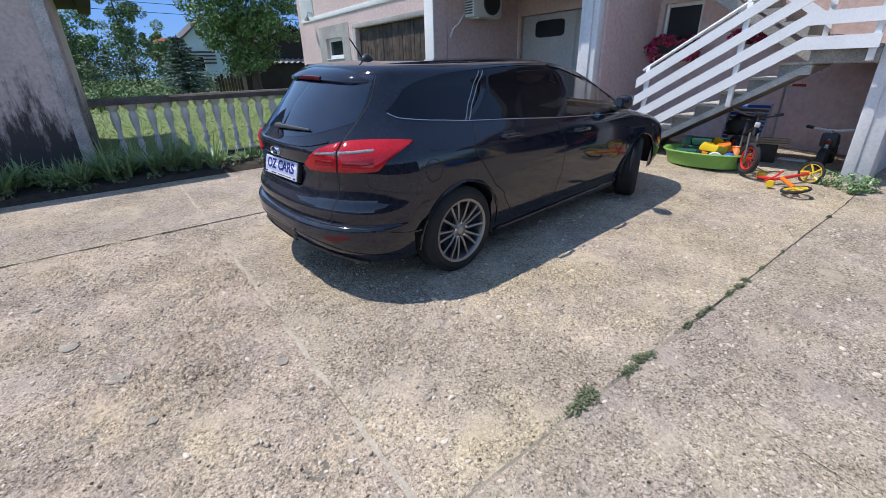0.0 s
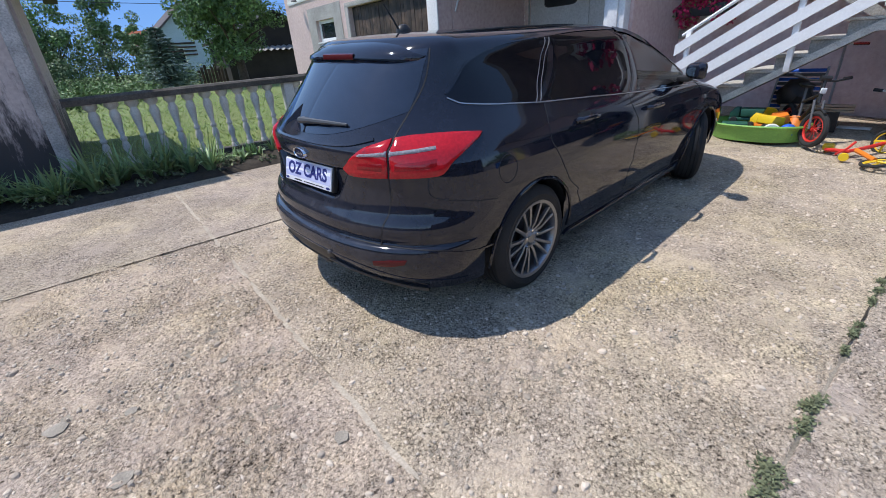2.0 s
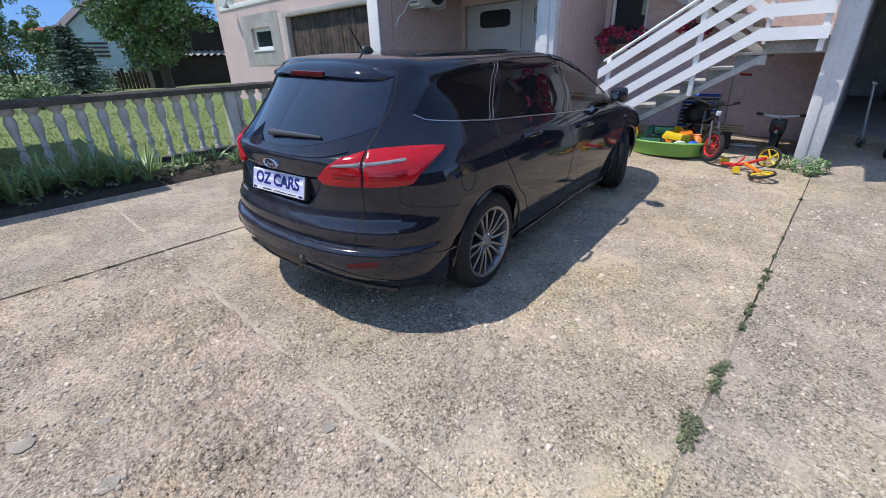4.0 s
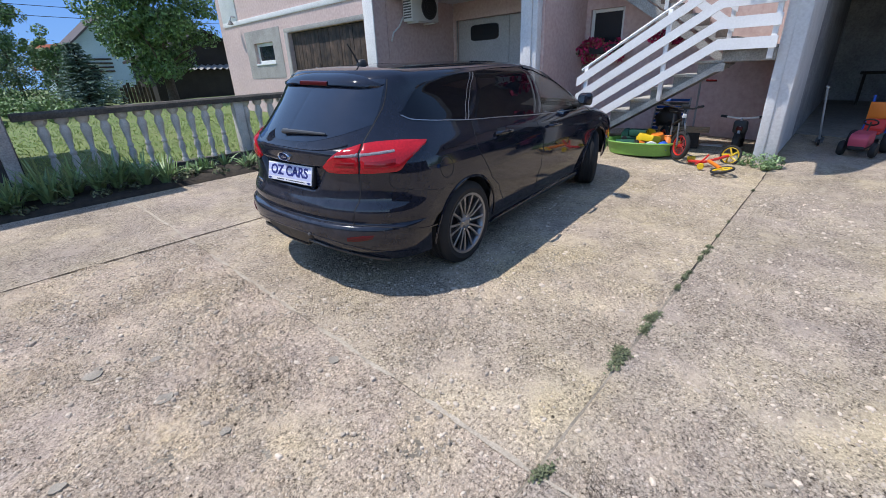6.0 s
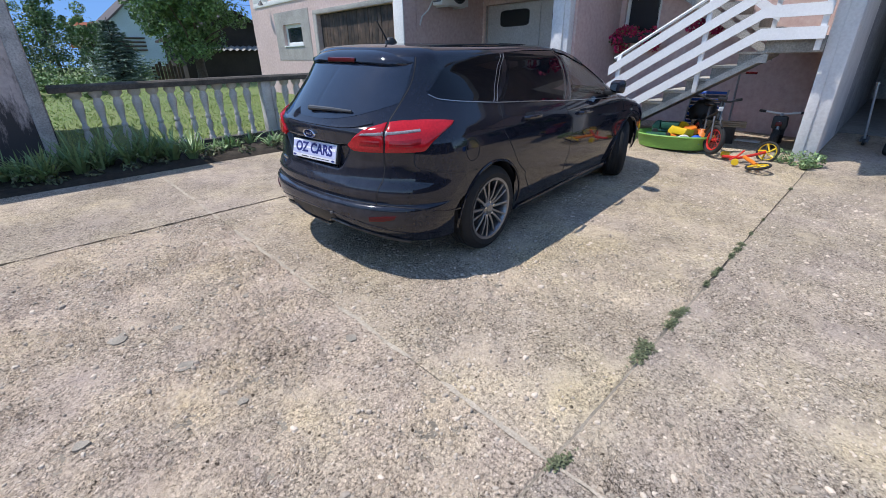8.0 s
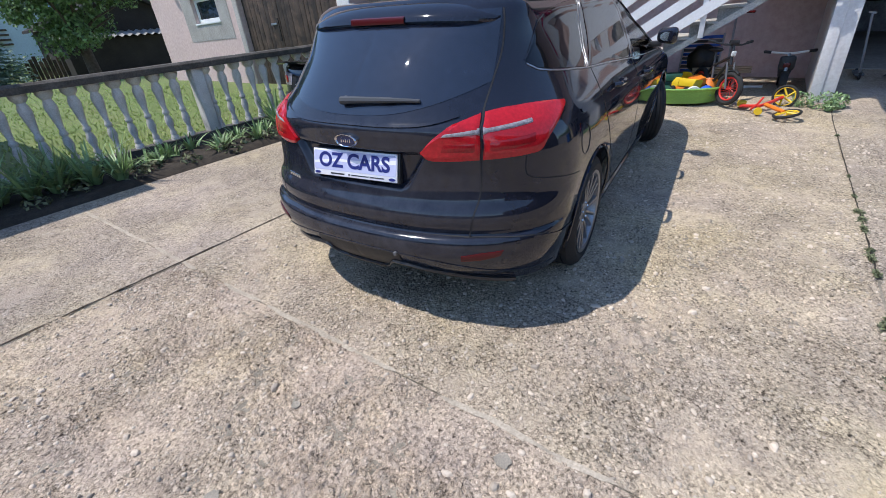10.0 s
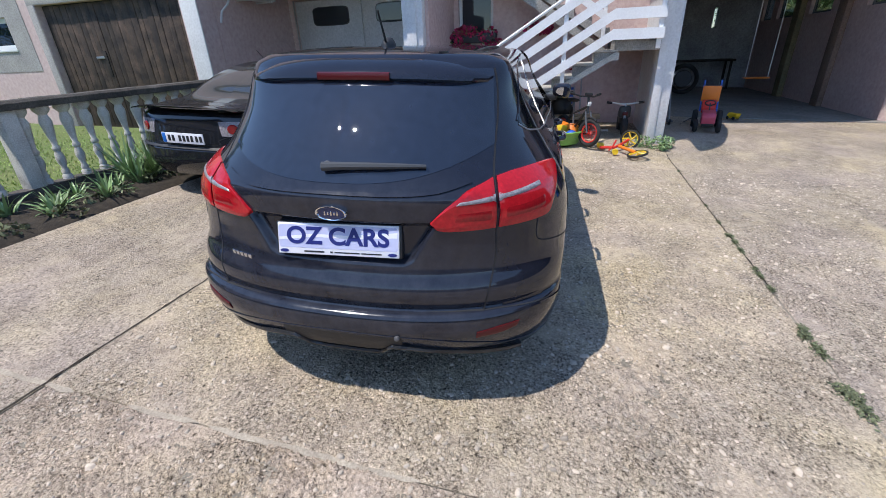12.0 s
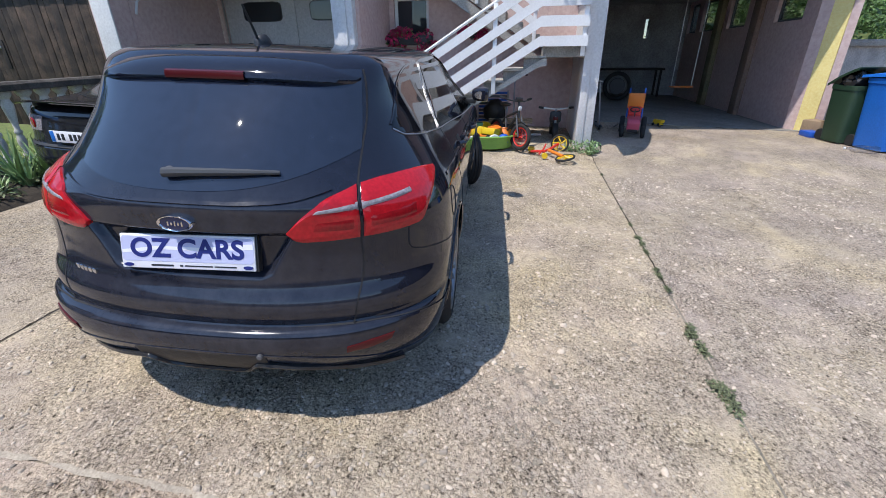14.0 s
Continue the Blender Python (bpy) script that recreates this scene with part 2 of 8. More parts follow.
M_OLDWALL = stained_wall("mouldy_plaster", (0.56, 0.47, 0.44), (0.06, 0.053, 0.053), 0.25, 2.15)
M_WOOD = mat("weathered_boards", (0.085, 0.054, 0.037), 0.75, vary=0.75, scale=5, bump=0.6, bump_scale=30, each=0.45)
M_GATE = mat("garage_gate_paint", (0.52, 0.50, 0.50), 0.55, vary=0.1, scale=2)
M_DIM = mat("grey_hall_plaster", (0.40, 0.395, 0.41), 0.95, vary=0.35, scale=1.5, bump=0.3)
M_SMEAR = mat("cement_smear", (0.49, 0.415, 0.325), 0.92, vary=0.3, scale=7, bump=0.4)
M_BLOB = mat("cement_blob_grey", (0.36, 0.315, 0.255), 0.9, vary=0.35, scale=14, bump=0.4)
# for the unseen end wall, dark so that the car's side reflects dark
M_DARKWALL = mat("dark_reflected_wall", (0.045, 0.046, 0.04), 0.95, vary=0.4, scale=1.5, bump=0.4)
M_DARK = mat("dark_void", (0.015, 0.015, 0.017), 0.8)
M_BLACKPL = mat("black_plastic", (0.022, 0.022, 0.024), 0.5, vary=0.2, scale=12, bump=0.15)
M_GREYPL = mat("grey_plastic", (0.10, 0.10, 0.105), 0.55)
M_LIP = mat("scuffed_gloss_plastic", (0.03, 0.031, 0.034), 0.25, vary=0.3, scale=14)
M_WIPER = mat("faded_wiper_plastic", (0.05, 0.052, 0.056), 0.5)
M_TYRE = mat("tyre_rubber", (0.022, 0.021, 0.021), 0.8, vary=0.3, scale=10, bump=0.2)
M_PAINT = mat("black_car_paint", (0.014, 0.016, 0.026), 0.06, spec=0.58, second=(0.010, 0.011, 0.019), vary=0.1, scale=2.5)


def dusty_rear(m, dust):
    """Road dust that has settled on the back of the car, in specks and smears."""
    t, b = m.node_tree, m.node_tree.nodes["Principled BSDF"]
    old = b.inputs["Base Color"].links[0].from_socket
    co, sep = t.nodes.new("ShaderNodeTexCoord"), t.nodes.new("ShaderNodeSeparateXYZ")
    t.links.new(co.outputs["Object"], sep.inputs[0])
    rng, n, r = t.nodes.new("ShaderNodeMapRange"), t.nodes.new("ShaderNodeTexNoise"), t.nodes.new("ShaderNodeValToRGB")
    rng.inputs["From Min"].default_value, rng.inputs["From Max"].default_value = 0.24, 0.03
    t.links.new(sep.outputs["X"], rng.inputs["Value"])
    n.inputs["Scale"].default_value, n.inputs["Detail"].default_value, n.inputs["Roughness"].default_value = 9.0, 12, 0.78
    t.links.new(co.outputs["Object"], n.inputs["Vector"])
    r.color_ramp.elements[0].position, r.color_ramp.elements[1].position = 0.36, 0.72
    r.color_ramp.elements[0].color = (0.12, 0.12, 0.12, 1)
    t.links.new(n.outputs["Fac"], r.inputs["Fac"])
    mul = t.nodes.new("ShaderNodeMath")
    mul.operation = "MULTIPLY"
    t.links.new(rng.outputs[0], mul.inputs[0])
    t.links.new(r.outputs[0], mul.inputs[1])
    mx = t.nodes.new("ShaderNodeMixRGB")
    t.links.new(mul.outputs[0], mx.inputs[0])
    t.links.new(old, mx.inputs[1])
    mx.inputs[2].default_value = (*dust, 1)
    t.links.new(mx.outputs[0], b.inputs["Base Color"])
    ro = t.nodes.new("ShaderNodeMapRange")
    ro.inputs["To Min"].default_value, ro.inputs["To Max"].default_value = 0.05, 0.20
    t.links.new(mul.outputs[0], ro.inputs["Value"])
    t.links.new(ro.outputs[0], b.inputs["Roughness"])


dusty_rear(M_PAINT, (0.042, 0.045, 0.058))
M_PAINT2 = mat("dark_car_paint", (0.014, 0.015, 0.019), 0.08, spec=0.6)
M_TINT = mat("privacy_glass", (0.004, 0.005, 0.009), 0.02, spec=0.38)
# pale sky reflection put into the colour of the saloon's rear window
M_PALEGLASS = mat("pale_sky_rear_glass", (0.04, 0.043, 0.045), 0.06, spec=0.8, vary=0.25, scale=3.0)
# blue sky reflection put into the base colour of the estate's rear window
M_REARGLASS = mat("sky_blue_privacy_glass", (0.016, 0.021, 0.036), 0.012, spec=0.9, second=(0.012, 0.016, 0.029), vary=0.2, scale=2.0)
M_CLEAR = glass("window_glass", (0.03, 0.035, 0.04), 0.62)
M_PANE = glass("dim_pane", (0.02, 0.025, 0.03), 0.0)
M_DULL = mat("bright_window_strip", (0.50, 0.50, 0.52), 0.3, metal=0.9)
M_DIMPANE = glass("hall_pane", (0.02, 0.03, 0.03), 0.66)
M_SEAT = mat("seat_cloth", (0.26, 0.26, 0.27), 0.9, vary=0.2, scale=8)
M_OLDTRIM = mat("weathered_trim", (0.56, 0.53, 0.51), 0.9, vary=0.4, scale=4.0, bump=0.6)
# muted pilaster yellow and orange: the hall's deep shade put into the colour
M_YELSHADE = mat("shaded_yellow_render", (0.26, 0.22, 0.13), 0.95, vary=0.3, scale=2.0, bump=0.4)
M_ORASHADE = mat("shaded_orange_render", (0.26, 0.17, 0.13), 0.95, vary=0.3, scale=2.0, bump=0.4)
M_CHROME = mat("chrome", (0.72, 0.73, 0.75), 0.12, metal=1.0)
M_ALLOY = mat("alloy_rim", (0.30, 0.30, 0.315), 0.32, metal=0.85, vary=0.12, scale=10)
M_ALLOYD = mat("alloy_shadow", (0.05, 0.05, 0.055), 0.5, metal=0.5)
M_STEEL = mat("galvanised_steel", (0.42, 0.43, 0.45), 0.4, metal=0.9, vary=0.15, scale=8)
M_RED = mat("red_lens", (0.52, 0.012, 0.02), 0.08, second=(0.40, 0.008, 0.014), vary=0.15, scale=5)
M_REDC = mat("deep_red_lens", (0.33, 0.008, 0.013), 0.10, second=(0.24, 0.005, 0.009), vary=0.15, scale=8)
M_REDD = mat("dark_red_lens", (0.085, 0.008, 0.010), 0.22, spec=0.35)
M_LAMPCLR = mat("clear_lens", (0.36, 0.33, 0.35), 0.15, vary=0.5, scale=60)
M_PLATE = mat("plate_white", (0.80, 0.80, 0.84), 0.35)
M_INK = mat("blue_ink", (0.012, 0.02, 0.16), 0.5)
M_LILAC = mat("lilac_print", (0.50, 0.52, 0.72), 0.4)
M_BADGE = mat("badge_blue", (0.012, 0.02, 0.07), 0.2, coat=0.5)
M_INKBLK = mat("black_ink", (0.02, 0.02, 0.025), 0.5)
M_EU = mat("plate_blue", (0.02, 0.16, 0.55), 0.4)
M_ROOFRED = mat("red_roof_tiles", (0.42, 0.12, 0.06), 0.85, vary=0.25, scale=2)
M_ROOFGREY = mat("fibre_cement_roof", (0.34, 0.33, 0.32), 0.9, vary=0.3, scale=3)
M_FARWALL = mat("pale_house_wall", (0.42, 0.50, 0.55), 0.9, vary=0.08, scale=1)
M_SHED = mat("dark_shed_boards", (0.035, 0.028, 0.024), 0.9, vary=0.4, scale=2)
M_BLUEBIN = mat("blue_bin_plastic", (0.012, 0.14, 0.55), 0.42, vary=0.08, scale=4)
M_GREENBIN = mat("green_bin_plastic", (0.022, 0.055, 0.03), 0.5, vary=0.15, scale=4)
M_BAG = mat("black_bag", (0.02, 0.02, 0.022), 0.25)
M_POOL = mat("green_pool_plastic", (0.22, 0.45, 0.09), 0.45, vary=0.12, scale=4)
M_TOYY = mat("yellow_toy", (0.75, 0.50, 0.02), 0.4)
M_TOYR = mat("red_toy", (0.62, 0.03, 0.02), 0.4)
M_TOYO = mat("orange_toy", (0.75, 0.20, 0.02), 0.45)
M_TOYB = mat("blue_toy", (0.02, 0.10, 0.5), 0.4)
M_TOYG = mat("dark_green_toy", (0.02, 0.09, 0.06), 0.5)
M_TOYPK = mat("pink_toy", (0.55, 0.08, 0.13), 0.5)
M_WHITEPL = mat("white_plastic", (0.7, 0.7, 0.68), 0.4)
M_CARD = mat("cardboard", (0.36, 0.26, 0.17), 0.9, vary=0.2, scale=6)
M_FLOWER = mat("magenta_petals", (0.42, 0.015, 0.085), 0.6, each=0.5)
M_PET = glass("bottle_plastic", (0.8, 0.82, 0.85), 0.8)


# ---- mesh helpers ----
def smooth(ob, angle=40):
    me = ob.data
    me.polygons.foreach_set("use_smooth", [True] * len(me.polygons))
    me.set_sharp_from_angle(angle=radians(angle))
    return ob


def obj(name, bm, material, parent=None, label="", shade=40):
    me = bpy.data.meshes.new(name)
    bm.normal_update()
    bm.to_mesh(me)
    bm.free()
    me.materials.append(material)
    ob = new(name, me)
    if shade:
        smooth(ob, shade)
    if parent is not None:
        ob.parent = parent
    if label:
        tagged(ob, label)
    return ob


def part(name, bm, material, parent, label="", shade=40):
    return obj(name, bm, material, parent, label, shade)


def thing(name, label, category, m=None, group="", kind=""):
    ob = new(name)
    ob.empty_display_size = 0.1
    if m is not None:
        ob.matrix_world = m
    return tagged(ob, label, category, group, kind)


def box(x0, x1, y0, y1, z0, z1, bevel=0.0, bm=None, m=None):
    bm = bm or bmesh.new()
    vs = bmesh.ops.create_cube(bm, size=1.0)["verts"]
    for v in vs:
        v.co = Vector((x0 + (v.co.x + 0.5) * (x1 - x0), y0 + (v.co.y + 0.5) * (y1 - y0), z0 + (v.co.z + 0.5) * (z1 - z0)))
        if m is not None:
            v.co = m @ v.co
    if bevel:
        es = list({e for v in vs for e in v.link_edges})
        bmesh.ops.bevel(bm, geom=es, offset=bevel, segments=2, affect="EDGES", profile=0.5)
    return bm


def prism(points, axis, a, b, bm=None, bevel=0.0):
    """Extrude a polygon given in the two other axes, from a to b along the axis."""
    bm = bm or bmesh.new()

    def place(p, v):
        if axis == "x":
            return (v, p[0], p[1])
        if axis == "y":
            return (p[0], v, p[1])
        return (p[0], p[1], v)
    lo = [bm.verts.new(place(p, a)) for p in points]
    hi = [bm.verts.new(place(p, b)) for p in points]
    fs = [bm.faces.new(lo), bm.faces.new(hi)]
    for i in range(len(points)):
        j = (i + 1) % len(points)
        fs.append(bm.faces.new((lo[i], lo[j], hi[j], hi[i])))
    bmesh.ops.recalc_face_normals(bm, faces=fs)
    if bevel:
        bmesh.ops.bevel(bm, geom=list({e for f in fs for e in f.edges}), offset=bevel, segments=2, affect="EDGES", profile=0.5)
    return bm


def tube(points, radius, segments=8, bm=None, closed=False, taper=None):
    """A round bar along a run of points."""
    bm = bm or bmesh.new()
    pts = [Vector(p) for p in points]
    rings = []
    side = None
    n = len(pts)
    for i, p in enumerate(pts):
        if closed:
            d = pts[(i + 1) % n] - pts[i - 1]
        else:
            d = pts[min(i + 1, n - 1)] - pts[max(i - 1, 0)]
        d.normalize()
        if side is None:
            side = d.cross(Vector((0, 0, 1)) if abs(d.z) < 0.9 else Vector((1, 0, 0))).normalized()
        side = (side - d * side.dot(d)).normalized()
        up = d.cross(side)
        r = radius if taper is None else radius * taper[i]
        rings.append([bm.verts.new(p + r * (math.cos(a) * side + math.sin(a) * up)) for a in (2 * math.pi * k / segments for k in range(segments))])
    last = n if closed else n - 1
    for i in range(last):
        A, B = rings[i], rings[(i + 1) % n]
        for k in range(segments):
            bm.faces.new((A[k], A[(k + 1) % segments], B[(k + 1) % segments], B[k]))
    if not closed:
        bm.faces.new(rings[0][::-1])
        bm.faces.new(rings[-1])
    bmesh.ops.recalc_face_normals(bm, faces=bm.faces[:])
    return bm


def lathe(profile, segments=32, axis="z", bm=None, m=None):
    """Turn (radius, height) pairs round an axis."""
    bm = bm or bmesh.new()
    rings = []
    for r, h in profile:
        ring = []
        for k in range(segments):
            a = 2 * math.pi * k / segments
            c, s = r * math.cos(a), r * math.sin(a)
            co = Vector({"z": (c, s, h), "y": (c, h, s), "x": (h, c, s)}[axis])
            ring.append(bm.verts.new(m @ co if m is not None else co))
        rings.append(ring)
    fs = []
    for A, B in zip(rings, rings[1:]):
        for k in range(segments):
            fs.append(bm.faces.new((A[k], A[(k + 1) % segments], B[(k + 1) % segments], B[k])))
    for ring, (r, h) in ((rings[0], profile[0]), (rings[-1], profile[-1])):
        if r > 1e-4 and profile[0] != profile[-1]:
            fs.append(bm.faces.new(ring))
    bmesh.ops.remove_doubles(bm, verts=bm.verts[:], dist=1e-5)
    bmesh.ops.recalc_face_normals(bm, faces=bm.faces[:])
    return bm


def grid(rows, bm=None, close=False):
    """A sheet through rows of points."""
    bm = bm or bmesh.new()
    vs = [[bm.verts.new(p) for p in row] for row in rows]
    for A, B in zip(vs, vs[1:]):
        k = len(A)
        for i in range(k if close else k - 1):
            bm.faces.new((A[i], A[(i + 1) % k], B[(i + 1) % k], B[i]))
    return bm


def spline(xs, ys):
    """A smooth curve through few control points (monotone pieces)."""
    xs, ys = list(xs), list(ys)
    n = len(xs)
    d = [(ys[i + 1] - ys[i]) / (xs[i + 1] - xs[i]) for i in range(n - 1)]
    t = [d[0]] + [0 if d[i - 1] * d[i] <= 0 else 2 * d[i - 1] * d[i] / (d[i - 1] + d[i]) for i in range(1, n - 1)] + [d[-1]]

    def f(x):
        if x <= xs[0]:
            return ys[0]
        if x >= xs[-1]:
            return ys[-1]
        i = max(k for k in range(n - 1) if xs[k] <= x)
        h = xs[i + 1] - xs[i]
        u = (x - xs[i]) / h
        return ys[i] * (1 + 2 * u) * (1 - u) ** 2 + t[i] * h * u * (1 - u) ** 2 + ys[i + 1] * u * u * (3 - 2 * u) + t[i + 1] * h * u * u * (u - 1)
    return f

# ---- the setting: ground, yard, walls ----
def structure(ob, label, category):
    return tagged(ob, label, category, kind="structure")


def steps_between(a, b, n):
    return [a + (b - a) * i / n for i in range(n + 1)]


def ground_sheet():
    xs = [-400, -150, -60, -30] + steps_between(-15, 22, 24) + [30, 60, 150, 400]
    ys = [-400, -150, -60, -30] + steps_between(-14, 30, 24) + [45, 80, 150, 400]
    return grid([[(x, y, ground_z(x, y) - 0.035) for x in xs] for y in ys])


structure(obj("ground", ground_sheet(), M_GRASS), "mown green lawn rising gently behind the yard", "lawn")


def slab(x0, x1, y0, y1, material, lift=0.0):
    """One cast field of the yard, with worn edges."""
    xs = sorted({*steps_between(x0, x1, max(2, int((x1 - x0) / 0.5))), *[k for k in (6.2, 7.6) if x0 < k < x1]})
    ny = max(2, int((y1 - y0) / 0.5))
    bm = bmesh.new()
    rows = []
    for j in range(ny + 1):
        y = y0 + (y1 - y0) * j / ny
        rows.append([(x, y, ground_z(x, y) + lift) for x in xs])
    grid(rows, bm)
    edges = [e for e in bm.edges if e.is_boundary]
    ext = bmesh.ops.extrude_edge_only(bm, edges=edges)
    for v in [g for g in ext["geom"] if isinstance(g, bmesh.types.BMVert)]:
        v.co.z -= 0.11
        cx, cy = (x0 + x1) / 2, (y0 + y1) / 2
        v.co.x += 0.004 if v.co.x > cx else -0.004
    bmesh.ops.recalc_face_normals(bm, faces=bm.faces[:])
    return bm


pavement = obj("pavement", grid([[(x, y, ground_z(x, y) - 0.007) for x in sorted({*steps_between(-9, 17.5, 53), 6.2, 7.6})] for y in steps_between(-12, 6.58, 14)]), M_JOINT)
structure(pavement, "washed concrete yard cast in fields with sunken joints", "yard")
for x0, x1, y0, y1, m_ in ((-8.9, 0.740, 4.554, 6.56, M_SLAB2), (0.745, 6.6, 4.554, 6.56, M_SLAB2), (-8.9, -1.3, 0.833, 4.532, M_SLAB), (3.0, 9.2, 0.832, 4.532, M_SLAB3), (0.747, 3.0, 3.2, 4.532, M_SLAB3),
                           (-8.9, 0.738, -11.9, 0.823, M_SLAB2), (0.747, 9.7, -11.9, -1.0, M_SLAB2), (3.4, 9.7, -1.0, 0.823, M_SLAB2), (6.615, 9.2, 4.552, 8.3, M_SLAB3)):
    part("slab", slab(x0, x1, y0, y1, m_), m_, pavement, shade=30)


def soft_noise(rs, nx, ny, cells_x, cells_y):
    """Smooth random relief on a grid, between -1 and 1."""
    g = rs.uniform(-1, 1, (cells_y + 2, cells_x + 2))
    u, v = np.linspace(0, cells_x, nx), np.linspace(0, cells_y, ny)
    iu, iv = u.astype(int), v.astype(int)
    fu, fv = u - iu, v - iv
    fu, fv = fu * fu * (3 - 2 * fu), (fv * fv * (3 - 2 * fv))[:, None]
    a = g[iv][:, iu] * (1 - fu) + g[iv][:, iu + 1] * fu
    b = g[iv + 1][:, iu] * (1 - fu) + g[iv + 1][:, iu + 1] * fu
    return a * (1 - fv) + b * fv


def worn_slab(x0, x1, y0, y1, step, amount, stones, seed, material, dips):
    """A field whose worn surface has lumps, pits and stones standing out."""
    rs = np.random.RandomState(seed)
    nx, ny = int((x1 - x0) / step), int((y1 - y0) / step)
    w, d = x1 - x0, y1 - y0
    wear = np.clip(0.55 + 0.75 * soft_noise(rs, nx, ny, int(w / 0.5) + 1, int(d / 0.5) + 1) + 0.4 * soft_noise(rs, nx, ny, int(w / 0.14), int(d / 0.14)), 0.12, 1.3)
    h = 0.0035 * soft_noise(rs, nx, ny, int(w / 0.11), int(d / 0.11))
    h += wear * (0.0036 * soft_noise(rs, nx, ny, int(w / 0.045), int(d / 0.045)) + 0.0034 * soft_noise(rs, nx, ny, int(w / 0.02), int(d / 0.02)) + 0.0042 * rs.uniform(-1, 1, (ny, nx)))
    for _ in range(int(stones * w * d)):
        i, j, r = rs.randint(3, nx - 3), rs.randint(3, ny - 3), rs.uniform(0.9, 2.7)
        a = rs.uniform(0.6, 1.4)
        k = 3
        yy, xx = np.mgrid[-k:k + 1, -k:k + 1]
        bump = np.sqrt(np.clip(1 - (xx * a) ** 2 / r ** 2 - (yy / a) ** 2 / r ** 2, 0, 1)) * r * step * 0.34
        h[j - k:j + k + 1, i - k:i + k + 1] = np.maximum(h[j - k:j + k + 1, i - k:i + k + 1], bump * wear[j, i])
    h *= amount
    h -= 0.0015
    for side, dip in zip((np.s_[:, 0], np.s_[:, -1], np.s_[0, :], np.s_[-1, :]), dips):
        h[side] = -0.008 if dip else 0.0
    xs, ys = np.linspace(x0, x1, nx), np.linspace(y0, y1, ny)
    co = np.empty((ny, nx, 3))
    co[..., 0], co[..., 1] = xs[None, :], ys[:, None]
    co[..., 2] = h - 0.09 + 0.036 * co[..., 1] + 0.012 * co[..., 0]
    idx = np.arange(nx * ny).reshape(ny, nx)
    quads = np.stack([idx[:-1, :-1], idx[:-1, 1:], idx[1:, 1:], idx[1:, :-1]], -1).reshape(-1, 4)
    me = bpy.data.meshes.new("slab")
    me.from_pydata(co.reshape(-1, 3).tolist(), [], quads.tolist())
    me.materials.append(material)
    me.shade_smooth()
    ob = new("slab", me)
    ob.parent = pavement
    return ob


def cement_blob(x, y, r, seed):
    rng = random.Random(seed)
    ring = [(x + r * rng.uniform(0.7, 1.15) * math.cos(a), y + r * rng.uniform(0.6, 1.0) * math.sin(a)) for a in (2 * math.pi * k / 14 for k in range(14))]
    bm = bmesh.new()
    top = [bm.verts.new((a, b, ground_z(a, b) + 0.0055)) for a, b in ring]
    low = [bm.verts.new((a, b, ground_z(a, b) - 0.004)) for a, b in ring]
    bm.faces.new(top)
    for k in range(14):
        bm.faces.new((top[k], low[k], low[(k + 1) % 14], top[(k + 1) % 14]))
    bmesh.ops.recalc_face_normals(bm, faces=bm.faces[:])
    return bm


for k, (x, y, r) in enumerate(((-0.10, 2.41, 0.045), (0.62, 2.02, 0.035), (0.01, 1.98, 0.03), (-0.30, 2.90, 0.05), (-0.03, 2.79, 0.03), (0.38, 2.86, 0.022), (-0.55, 2.2, 0.03))):
    part("cement_blob", cement_blob(x, y, r, 80 + k), M_BLOB, pavement, "smooth grey blob of cement")
worn_slab(-1.3, 0.740, 0.833, 4.532, 0.0072, 2.1, 480, 1, M_SLAB, (0, 0, 1, 1))
worn_slab(0.745, 3.0, 0.832, 3.2, 0.0072, 1.5, 420, 2, M_SLAB3, (0, 0, 1, 0))
worn_slab(0.747, 3.4, -1.0, 0.823, 0.0072, 1.1, 300, 3, M_SLAB2, (1, 0, 0, 1))
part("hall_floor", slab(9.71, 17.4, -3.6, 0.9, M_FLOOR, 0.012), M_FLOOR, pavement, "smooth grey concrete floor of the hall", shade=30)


def smear(along, at, u0, u1, width, seed):
    """A ragged ribbon of cement wiped along a joint, broken off here and there."""
    rng = random.Random(seed)
    bm = bmesh.new()
    u = u0
    while u < u1:
        end = min(u1, u + rng.uniform(0.35, 1.3))
        rows = []
        for k in range(int((end - u) / 0.03) + 2):
            v = u + k * 0.03
            w = width * (0.55 + 0.35 * noise.noise(Vector((v * 9, seed, 0))) + 0.25 * noise.noise(Vector((v * 31, seed, 3)))) * min(1, (k + 0.3) / 2, (int((end - u) / 0.03) + 1.3 - k) / 2)
            off = 0.012 * noise.noise(Vector((v * 4, 7, seed))) + 0.006 * noise.noise(Vector((v * 17, 2, seed)))
            rows.append([((at + off + q * w, v) if along == "y" else (v, at + off + q * w)) for q in (-1, 0, 1)])
        grid([[(x, y, ground_z(x, y) + 0.0032) for x, y in row] for row in rows], bm)
        u = end + rng.uniform(0.05, 0.40)
    return bm


part("cement_strip", smear("y", 0.742, 0.84, 6.3, 0.024, 3), M_SMEAR, pavement, "smooth cement smear along the joint")
part("cement_strip", smear("y", 0.743, -6.0, 0.80, 0.013, 4), M_SMEAR, pavement)


